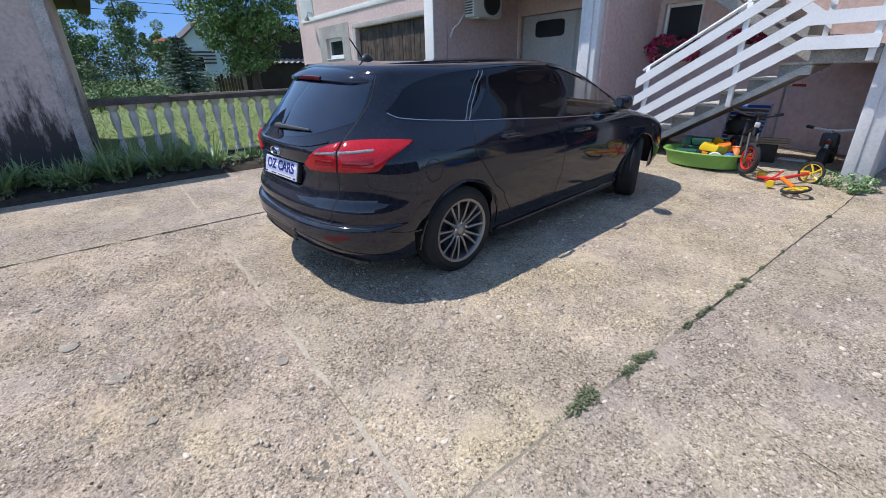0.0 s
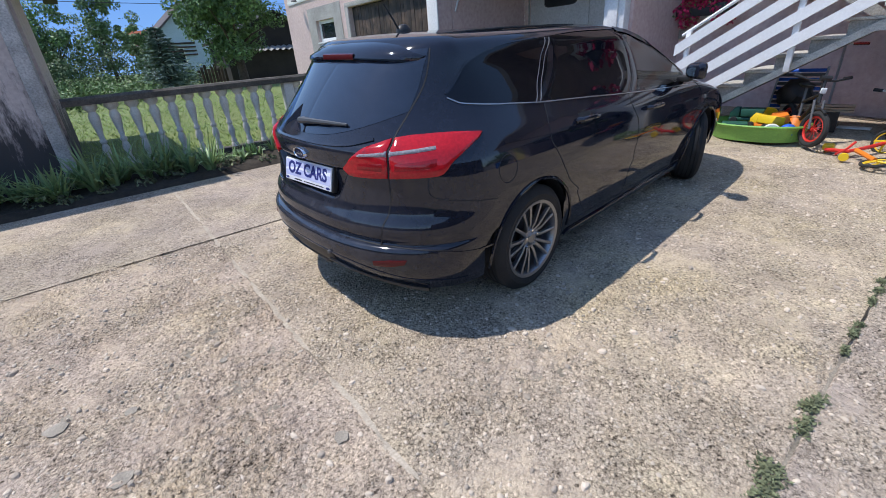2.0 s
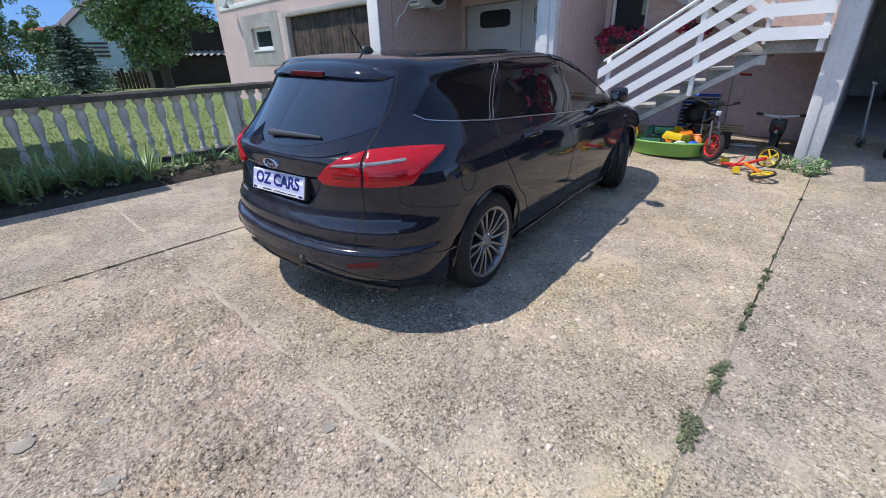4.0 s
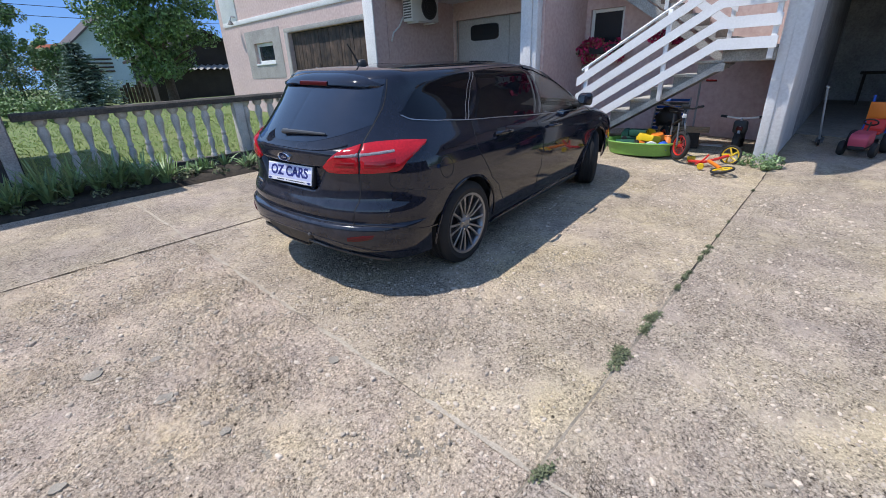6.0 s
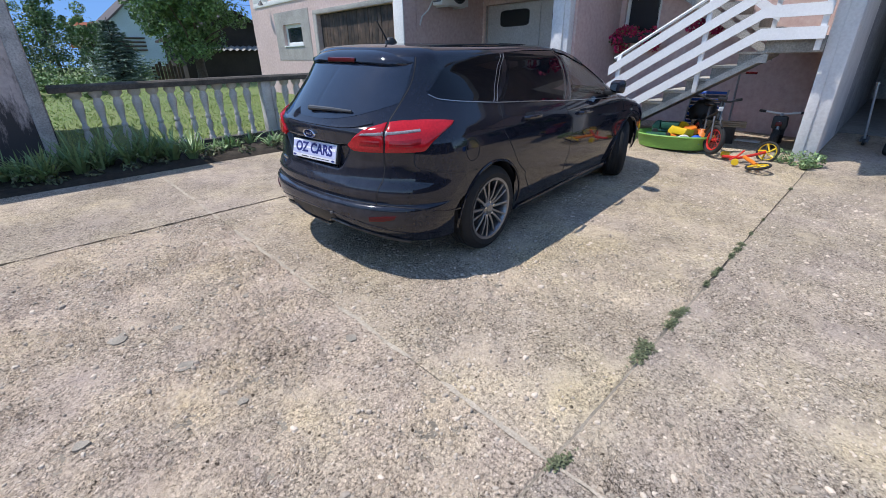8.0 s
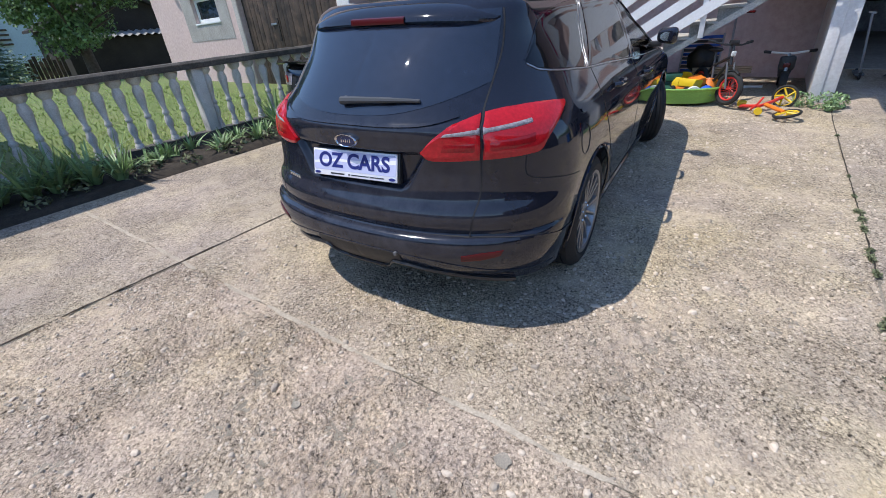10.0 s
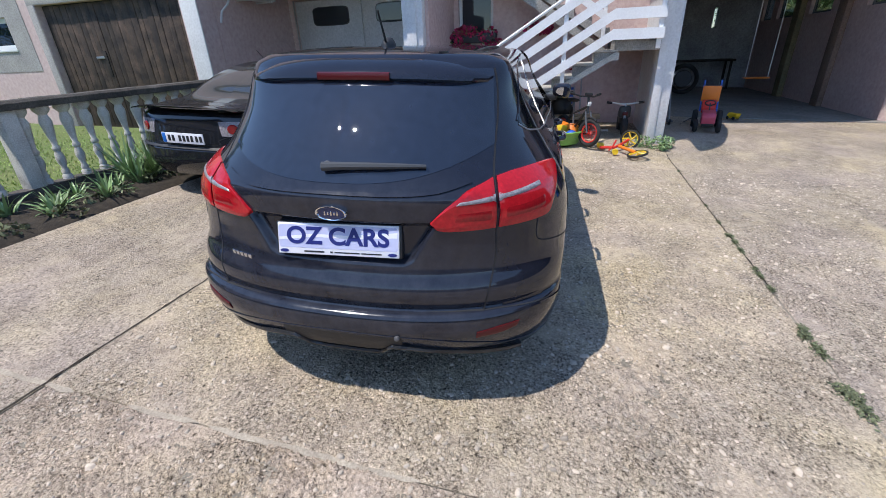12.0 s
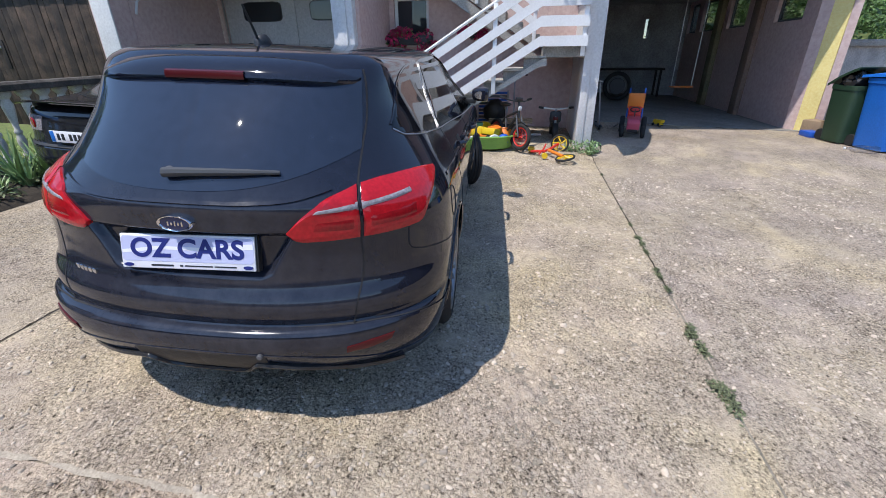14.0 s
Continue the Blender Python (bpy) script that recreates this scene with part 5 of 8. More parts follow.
    for i in range(21):
        y = -0.15 + 0.30 * i / 20
        d = (abs(y) / 0.535) ** 3.0
        x0, z0 = 0.390 + 0.10 * d, 1.362 - 0.022 * d
        rows.append([(x0 - 0.003, y, z0 - 0.013), (x0 - 0.006, y, z0 - 0.004), (x0 - 0.003, y, z0 + 0.012), (x0 + 0.006, y, z0 + 0.016)])
    part("brake_light", grid(rows), M_REDD, spoiler, "dark red high brake light")
    # wiper
    bm = tube([(0.126, 0.04, 1.072), (0.128, -0.02, 1.076), (0.146, -0.20, 1.079), (0.182, -0.340, 1.075)], 0.012, 8, taper=[1.5, 1.3, 1.0, 0.6])
    wip = part("wiper", bm, M_WIPER, car, "grey rear wiper")
    part("wiper_cap", lathe([(0.0, -0.012), (0.013, -0.012), (0.016, 0.0), (0.016, 0.02), (0.0, 0.02)], 20, "x", m=Matrix.Translation((0.130, 0.030, 1.073))), M_GREYPL, wip)
    # tail lights: inner half on the tailgate, outer half on the wing
    seam_y = (0.603, 0.579)
    inner_lo = [(sy(0.366, 0.880), 0.880), (sy(0.40, 0.851), 0.851), (sy(0.48, 0.847), 0.847), (sy(seam_y[0] - 0.006, 0.850), 0.850)]
    inner_up = [(sy(0.366, 0.884), 0.884), (sy(0.42, 0.938), 0.938), (sy(0.49, 0.986), 0.986), (sy(seam_y[1] - 0.006, 1.020), 1.020)]
    lo = [(c.x, c.y) for c in smooth_curve([(a, b, 0) for a, b in inner_lo], 20)]
    up = [(c.x, c.y) for c in smooth_curve([(a, b, 0) for a, b in inner_up], 20)]
    outer_lo = [(sy(seam_y[0] + 0.006, 0.850), 0.850), (sx(0.27, 0.852), 0.852), (sx(0.33, 0.855), 0.855), (sx(0.378, 0.864), 0.864), (sx(0.43, 0.912), 0.912), (sx(0.575, 0.980), 0.980), (sx(0.632, 1.006), 1.006)]
    outer_up = [(sy(seam_y[1] + 0.006, 1.022), 1.022), (sx(0.34, 1.029), 1.029), (sx(0.39, 1.030), 1.030), (sx(0.44, 1.030), 1.030), (sx(0.50, 1.027), 1.027), (sx(0.57, 1.021), 1.021), (sx(0.64, 1.011), 1.011)]
    lo2 = [(c.x, c.y) for c in smooth_curve([(a, b, 0) for a, b in outer_lo], 24)]
    up2 = [(c.x, c.y) for c in smooth_curve([(a, b, 0) for a, b in outer_up], 24)]

    def light(side):
        def fix(bm):
            return mirrored(bm) if side > 0 else bm
        lamp = part("tail_light", fix(skin_patch(S, lo2, up2, 36, 10, 0.012, 0.02)), M_RED, car, "red wrap-round tail light")
        gate_lamp = part("tail_light", fix(skin_patch(S, lo, up, 30, 10, 0.012, 0.02)), M_RED, car, "red tailgate light")
        a = [(sy(0.448, 0.943), 0.943), (sy(0.52, 0.944), 0.944), (sy(0.593, 0.947), 0.947)]
        b = [(sy(0.466, 0.960), 0.960), (sy(0.52, 0.966), 0.966), (sy(0.589, 0.972), 0.972)]
        part("reversing_lens", fix(skin_patch(S, a, b, 20, 3, 0.0145, 0.004)), M_LAMPCLR, gate_lamp, "clear ribbed lens band")
        a = [(sy(0.604, 0.949), 0.949), (sx(0.30, 0.956), 0.956), (sx(0.388, 0.966), 0.966)]
        b = [(sy(0.600, 0.973), 0.973), (sx(0.30, 0.978), 0.978), (sx(0.398, 0.984), 0.984)]
        part("reversing_lens", fix(skin_patch(S, a, b, 20, 3, 0.0145, 0.004)), M_LAMPCLR, lamp, "clear ribbed lens band")
        a = [(sy(0.430, 0.872), 0.872), (sy(0.592, 0.866), 0.866)]
        b = [(sy(0.455, 0.930), 0.930), (sy(0.588, 0.936), 0.936)]
        part("lamp_cell", fix(skin_patch(S, a, b, 8, 3, 0.0135, 0.004)), M_REDC, gate_lamp)
        a = [(sy(0.612, 0.866), 0.866), (sx(0.29, 0.868), 0.868), (sx(0.37, 0.884), 0.884)]
        b = [(sy(0.606, 0.938), 0.938), (sx(0.30, 0.944), 0.944), (sx(0.40, 0.952), 0.952)]
        part("lamp_cell", fix(skin_patch(S, a, b, 8, 3, 0.0135, 0.004)), M_REDC, lamp)
    light(-1)
    light(1)
    # tailgate recess, plate and badges
    plate = part("licence_plate", box(-0.008, 0.0, -0.248, 0.248, -0.064, 0.060, 0.003), M_PLATE, car, "white dealer plate with blue lettering")
    plate.matrix_local = Matrix.Translation((0.094, -0.002, 0.796)) @ Matrix.Rotation(radians(1.6), 4, "Z") @ Matrix.Rotation(radians(-1.5), 4, "X") @ Matrix.Rotation(radians(15), 4, "Y")
    part("plate_holder", box(0.0, 0.03, -0.256, 0.256, -0.068, 0.064, 0.004), M_BLACKPL, plate)
    part("plate_panel", prism([(-0.236, 0.052), (0.236, 0.052), (0.244, 0.044), (0.244, -0.030), (0.236, -0.038), (-0.236, -0.038), (-0.244, -0.030), (-0.244, 0.044)], "x", -0.0092, -0.0078), M_LILAC, plate, "pale lilac printed field")
    part("plate_print", prism([(0.242, 0.002), (0.10, 0.018), (-0.05, 0.016), (-0.242, 0.034), (-0.242, 0.014), (-0.05, 0.004), (0.10, 0.006), (0.242, -0.010)], "x", -0.0098, -0.009), M_PLATE, plate, "white swoosh on the plate")
    for y in (-0.222, 0.222):
        part("plate_mark", lathe([(0.0, -0.0022), (0.5, -0.0022), (0.5, 0.001), (0.0, 0.001)], 20, "x", m=Matrix.Translation((-0.008, y, -0.052)) @ Matrix.Diagonal((1, 0.036, 0.013, 1))), M_INK, plate)
    for a, b, c in ((0.055, 0.138, 0.0032), (0.020, 0.030, 0.0032), (-0.09, 0.012, 0.0023), (-0.178, -0.098, 0.0023)):
        part("plate_small_print", box(-0.0094, -0.0078, a, b, -0.052 - c, -0.052 + c), M_INKBLK, plate)
    letters("OZ CARS", plate, Matrix.Translation((-0.0102, 0.0, 0.008)) @ Euler((radians(90), 0, radians(-90))).to_matrix().to_4x4(), 0.093, M_INK, 1.08)
    badge = part("badge", lathe([(0.0, -0.008), (0.40, -0.008), (0.43, -0.013), (0.47, -0.014), (0.5, -0.009), (0.5, 0.012), (0.0, 0.012)], 40, "x", m=Matrix.Translation((0.074, 0.0, 0.914)) @ Matrix.Diagonal((1, 0.128, 0.058, 1))), M_CHROME, car, "oval chrome-edged badge")
    part("badge_field", lathe([(0.0, -0.0095), (0.40, -0.0095), (0.42, -0.006), (0.0, -0.006)], 36, "x", m=Matrix.Translation((0.074, 0.0, 0.914)) @ Matrix.Diagonal((1, 0.128, 0.058, 1))), M_BADGE, badge, "dark blue badge field")
    for k in range(5):
        part("emblem_bar", box(0.0625, 0.0655, -0.030 + k * 0.0125, -0.024 + k * 0.0125, 0.905 + 0.002 * (k % 2), 0.923 - 0.004 * (k % 2), 0.001), M_CHROME, badge)
    y = 0.512
    for k in range(5):
        s_ = sy(y, 0.675)
        p, q = S.at(s_, 0.675), S.normal(s_, 0.675)
        bar = part("model_badge_bar", box(-0.003, 0.003, -0.009, 0.009, -0.010, 0.010, 0.002), M_CHROME, car)
        bar.matrix_local = Matrix.Translation((p.x - 0.002, -p.y, p.z)) @ Matrix.Rotation(math.atan2(-q.y, -q.x) * -1 + 0.0, 4, "Z")
        y -= 0.024
    # creases, seams and bumper
    two("tailgate_ledge", skin_line(S, [(0.0, 0.983), (sy(0.25, 0.983), 0.983), (sy(0.38, 0.99), 0.99), (sy(0.5, 1.018), 1.018)], 0.014, 0.006, 40), M_PAINT, car)
    two("tailgate_seam", skin_line(S, [(sy(0.535, 1.385), 1.385), (sy(0.556, 1.30), 1.30), (sy(0.566, 1.20), 1.20), (sy(0.568, 1.125), 1.125), (sy(0.579, 1.025), 1.025), (sy(0.603, 0.86), 0.86), (sy(0.606, 0.76), 0.76), (sy(0.597, 0.65), 0.65), (sy(0.575, 0.520), 0.520)], 0.007, 0.0012, 50), M_DARK, car)
    two("tailgate_seam", skin_line(S, [(0.0, 0.525), (sy(0.3, 0.525), 0.525), (sy(0.575, 0.520), 0.520)], 0.009, 0.0012, 30), M_DARK, car)
    two("bumper_seam", skin_line(S, [(sy(0.575, 0.520), 0.520), (sy(0.66, 0.519), 0.519), (sx(0.25, 0.512), 0.512), (sx(0.36, 0.495), 0.495)], 0.006, 0.0012, 40), M_DARK, car)
    two("bumper_seam", skin_line(S, [(sx(0.33, 0.885), 0.885), (sx(0.318, 0.80), 0.80), (sx(0.335, 0.755), 0.755), (sx(0.45, 0.725), 0.725), (sx(0.65, 0.69), 0.69)], 0.005, 0.0012, 20), M_DARK, car)
    two("bumper_ledge", skin_line(S, [(0.0, 0.505), (sy(0.3, 0.505), 0.505), (sy(0.58, 0.503), 0.503), (sx(0.22, 0.505), 0.505), (sx(0.32, 0.492), 0.492), (sx(0.42, 0.468), 0.468), (sx(0.52, 0.448), 0.448), (sx(0.62, 0.44), 0.44)], 0.010, 0.004, 60), M_PAINT, car, "ridge along the top of the rear bumper")
    two("bumper_crease", skin_line(S, [(0.0, 0.425), (sy(0.2, 0.42), 0.42), (sy(0.4, 0.402), 0.402), (sy(0.56, 0.372), 0.372), (sy(0.68, 0.342), 0.342), (sx(0.34, 0.315), 0.315), (sx(0.46, 0.30), 0.30)], 0.010, 0.003, 60), M_PAINT, car, "pressed crease round the lower bumper")
    two("bumper_reflector", skin_patch(S, [(sy(0.550, 0.410), 0.410), (sy(0.63, 0.418), 0.418), (sy(0.708, 0.438), 0.438)], [(sy(0.555, 0.440), 0.440), (sy(0.64, 0.456), 0.456), (sy(0.718, 0.462), 0.462)], 14, 3, 0.006, 0.006), M_REDD, car, "dark red bumper reflector")
    low_lo = [(0.0, 0.297), (sy(0.10, 0.298), 0.298), (sy(0.145, 0.304), 0.304), (sy(0.20, 0.356), 0.356), (sy(0.26, 0.366), 0.366)]
    low_up = [(0.0, 0.420), (sy(0.10, 0.420), 0.420), (sy(0.15, 0.420), 0.420), (sy(0.20, 0.420), 0.420), (sy(0.26, 0.418), 0.418)]
    two("bumper_insert", skin_patch(S, low_lo, low_up, 30, 5, 0.006, 0.012), M_BLACKPL, car, "black plastic lower bumper insert")
    lip = [(0.0, 0.295), (sy(0.07, 0.295), 0.295), (sy(0.13, 0.300), 0.300), (sy(0.165, 0.318), 0.318), (sy(0.20, 0.356), 0.356), (sy(0.24, 0.368), 0.368), (sy(0.38, 0.346), 0.346), (sy(0.55, 0.306), 0.306), (sy(0.66, 0.272), 0.272), (sy(0.73, 0.252), 0.252)]
    blade = smooth_curve([S.out(a, b, 0.010) for a, b in lip], 70)
    bm = grid([[(p.x + 0.030, p.y * (1 - 0.03 / 0.9), p.z - 0.006), (p.x - 0.004, p.y, p.z - 0.010), (p.x - 0.008, p.y, p.z - 0.003), (p.x - 0.004, p.y, p.z + 0.007), (p.x + 0.014, p.y * 0.99, p.z + 0.012)] for p in blade])
    bmesh.ops.recalc_face_normals(bm, faces=bm.faces[:])
    two("bumper_lip", bm, M_LIP, car, "glossy lower bumper lip", 50)
    part("towing_cover", lathe([(0.0, -0.003), (0.008, -0.003), (0.011, 0.0), (0.011, 0.02), (0.0, 0.02)], 16, "x", m=Matrix.Translation((0.004, -0.245, 0.418))), M_GREYPL, car, "small round cover in the bumper")
    # doors
    two("door_seam", skin_line(S, [(sx(1.20, 1.095), 1.095), (sx(1.15, 0.97), 0.97), (sx(1.145, 0.86), 0.86), (sx(1.27, 0.69), 0.69), (sx(1.43, 0.51), 0.51), (sx(1.575, 0.33), 0.33)], 0.006, 0.0012, 50), M_DARK, car)
    two("door_seam", skin_line(S, [(sx(2.18, 1.045), 1.045), (sx(2.21, 0.8), 0.8), (sx(2.17, 0.5), 0.5), (sx(2.15, 0.30), 0.30)], 0.006, 0.0012, 40), M_DARK, car)
    two("door_seam", skin_line(S, [(sx(3.33, 0.96), 0.96), (sx(3.36, 0.7), 0.7), (sx(3.40, 0.30), 0.30)], 0.006, 0.0012, 30), M_DARK, car)
    two("sill_seam", skin_line(S, [(sx(1.5, 0.30), 0.30), (sx(2.3, 0.295), 0.295), (sx(3.25, 0.30), 0.30)], 0.006, 0.0012, 30), M_DARK, car)
    two("sill_skirt", skin_patch(S, [(sx(1.38, 0.205), 0.205), (sx(2.4, 0.205), 0.205), (sx(3.32, 0.205), 0.205)], [(sx(1.42, 0.235), 0.235), (sx(2.4, 0.25), 0.25), (sx(3.28, 0.26), 0.26)], 30, 3, 0.02, 0.03), M_PAINT, car, "black side skirt")
    two("body_crease", skin_line(S, [(sx(0.75, 0.945), 0.945), (sx(1.6, 0.905), 0.905), (sx(2.5, 0.86), 0.86), (sx(3.4, 0.815), 0.815)], 0.016, 0.004, 60), M_PAINT, car)
    for x, z in ((1.44, 0.945), (2.36, 0.885)):
        p = S.at(sx(x, z), z)
        bm = tube([(x - 0.02, p.y - 0.004, z), (x, p.y - 0.035, z + 0.004), (x + 0.09, p.y - 0.043, z + 0.004), (x + 0.18, p.y - 0.035, z), (x + 0.20, p.y - 0.004, z - 0.004)], 0.015, 8)
        two("door_handle", bm, M_PAINT, car, "black door handle")
        two("handle_cup", skin_patch(S, [(sx(x + 0.02, z - 0.03), z - 0.03), (sx(x + 0.15, z - 0.03), z - 0.03)], [(sx(x + 0.02, z + 0.03), z + 0.03), (sx(x + 0.15, z + 0.03), z + 0.03)], 8, 4, 0.001, 0.002), M_DARK, car)
    ring = []
    for k in range(24):
        a = 2 * math.pi * k / 24
        zz = 0.82 + 0.07 * math.sin(a)
        xx = 0.74 + 0.07 * math.cos(a)
        ring.append(S.out(sx(xx, zz), zz, 0.0))
    part("fuel_flap_seam", tube(ring, 0.0028, 4, closed=True), M_DARK, car)
    # mirrors
    for side in (-1, 1):
        bm = bmesh.new()
        rows = []
        for i in range(9):
            u = i / 8
            x = 3.0 + 0.14 * u
            rr = math.sin(math.pi * (0.12 + 0.80 * u)) ** 0.5
            rows.append([(x - 0.02 * math.cos(a), side * (0.938 + 0.082 * rr * math.copysign(abs(math.cos(a)) ** 0.55, math.cos(a))), 1.07 + (0.062 + 0.012 * math.cos(a)) * rr * math.copysign(abs(math.sin(a)) ** 0.55, math.sin(a))) for a in (2 * math.pi * (k + 0.5) / 16 for k in range(16))])
        grid(rows, bm, close=True)
        bm.faces.new([v for v in bm.verts][:16][::-1])
        bm.faces.new([v for v in bm.verts][-16:])
        bmesh.ops.recalc_face_normals(bm, faces=bm.faces[:])
        mir = part("door_mirror", bm, M_PAINT, car, "black door mirror", 50)
        part("mirror_foot", box(3.06, 3.16, *sorted((side * 0.80, side * 0.90)), 0.985, 1.025, 0.008), M_BLACKPL, mir)
        part("mirror_glass", lathe([(0.0, -0.003), (0.43, -0.003), (0.43, 0.003), (0.0, 0.003)], 20, "x", m=Matrix.Translation((2.998, side * 0.938, 1.07)) @ Matrix.Diagonal((1, 0.12, 0.085, 1))), M_CHROME, mir, "mirror glass")
    # aerial and roof rails
    bm = lathe([(0.0, 0.035), (0.018, 0.03), (0.03, 0.012), (0.034, 0.0), (0.034, -0.02), (0.0, -0.02)], 20, m=Matrix.Translation((0.86, 0, 1.470)) @ Matrix.Diagonal((1.5, 1, 1, 1)))
    aer = part("aerial", bm, M_BLACKPL, car, "black roof aerial")
    part("aerial_rod", tube([(0.85, 0, 1.477), (0.79, 0, 1.577), (0.73, 0, 1.667)], 0.006, 8, taper=[1.2, 0.9, 0.7]), M_BLACKPL, aer)
    two("roof_seam", tube([(x, -0.44 + 0.02 * (x - 1.2) ** 2, 1.455 - 0.03 * (x - 1.4) ** 2) for x in steps_between(0.72, 2.2, 14)], 0.006, 6), M_BLACKPL, car)
    # lights at the front, grille
    two("headlight", skin_patch(S, [(2.35, 0.64), (2.6, 0.62), (2.75, 0.62)], [(2.35, 0.72), (2.6, 0.69), (2.75, 0.66)], 16, 4, 0.006, 0.01), M_LAMPCLR, car, "clear headlight")
    two("grille", skin_patch(S, [(2.78, 0.40), (3.0, 0.40)], [(2.78, 0.60), (3.0, 0.60)], 8, 6, 0.005, 0.01), M_BLACKPL, car, "black grille")
    # the upper body narrows in height towards the roof
    for o in car.children_recursive:
        if o.type == "MESH" and o.matrix_local == Matrix.Identity(4):
            for v in o.data.vertices:
                if v.co.z > 1.05:
                    v.co.z = 1.05 + (v.co.z - 1.05) * 0.905
    # wheels
    for x, side, steer in ((AX, -1, 0), (AX, 1, 0), (FX, -1, 24), (FX, 1, 24)):
        m = Matrix.Translation((x + (0.03 if x > 2 else 0), side * 0.785, 0.324)) @ Matrix.Rotation(radians(steer), 4, "Z")
        if side > 0:
            m = m @ Matrix.Rotation(math.pi, 4, "Z")
        wheel(car, "wheel", m, 0.326, 0.215, 15, label="multi-spoke grey alloy wheel")
    return car


def letters(text, parent, m, size, material, stretch=1.0):
    """Lettering as a mesh part."""
    cu = bpy.data.curves.new("lettering", "FONT")
    cu.body, cu.size, cu.align_x, cu.align_y, cu.extrude = text, size, "CENTER", "CENTER", 0.0006
    cu.offset = size * 0.03
    tmp = bpy.data.objects.new("lettering", cu)
    scene.collection.objects.link(tmp)
    me = bpy.data.meshes.new_from_object(tmp.evaluated_get(bpy.context.evaluated_depsgraph_get()))
    bpy.data.objects.remove(tmp)
    me.materials.clear()
    me.materials.append(material)
    me.transform(Matrix.Diagonal((stretch, 1, 1, 1)))
    ob = new("lettering", me)
    ob.parent = parent
    ob.matrix_local = m
    return tagged(ob, "dark blue capital letters")


estate_car()


# ---- the dark saloon parked in front of the garage ----
SALOON = Shell(
    rear=[(0.18, 0.14), (0.30, 0.04), (0.40, 0.0), (0.52, 0.0), (0.56, 0.03), (0.75, 0.05), (0.88, 0.08), (0.93, 0.13), (0.955, 0.30), (0.975, 0.52), (1.0, 0.66), (1.15, 0.92), (1.28, 1.20), (1.335, 1.36)],
    front=[(0.18, 4.15), (0.30, 4.28), (0.50, 4.32), (0.64, 4.25), (0.72, 4.12), (0.80, 3.8), (0.87, 3.4), (0.92, 3.2), (1.1, 2.85), (1.25, 2.5), (1.335, 2.2)],
    width=[(0.18, 0.78), (0.30, 0.82), (0.45, 0.85), (0.62, 0.86), (0.78, 0.85), (0.88, 0.825), (0.95, 0.79), (1.05, 0.74), (1.2, 0.665), (1.29, 0.60), (1.335, 0.54)],
    lr=[(0.2, 0.5), (0.8, 0.5), (0.95, 0.4), (1.1, 0.4), (1.335, 0.35)], lf=[(0.2, 0.8), (0.7, 0.9), (0.9, 0.4), (1.335, 0.4)], nr=3.0, taper_r=(1.2, 0.05))


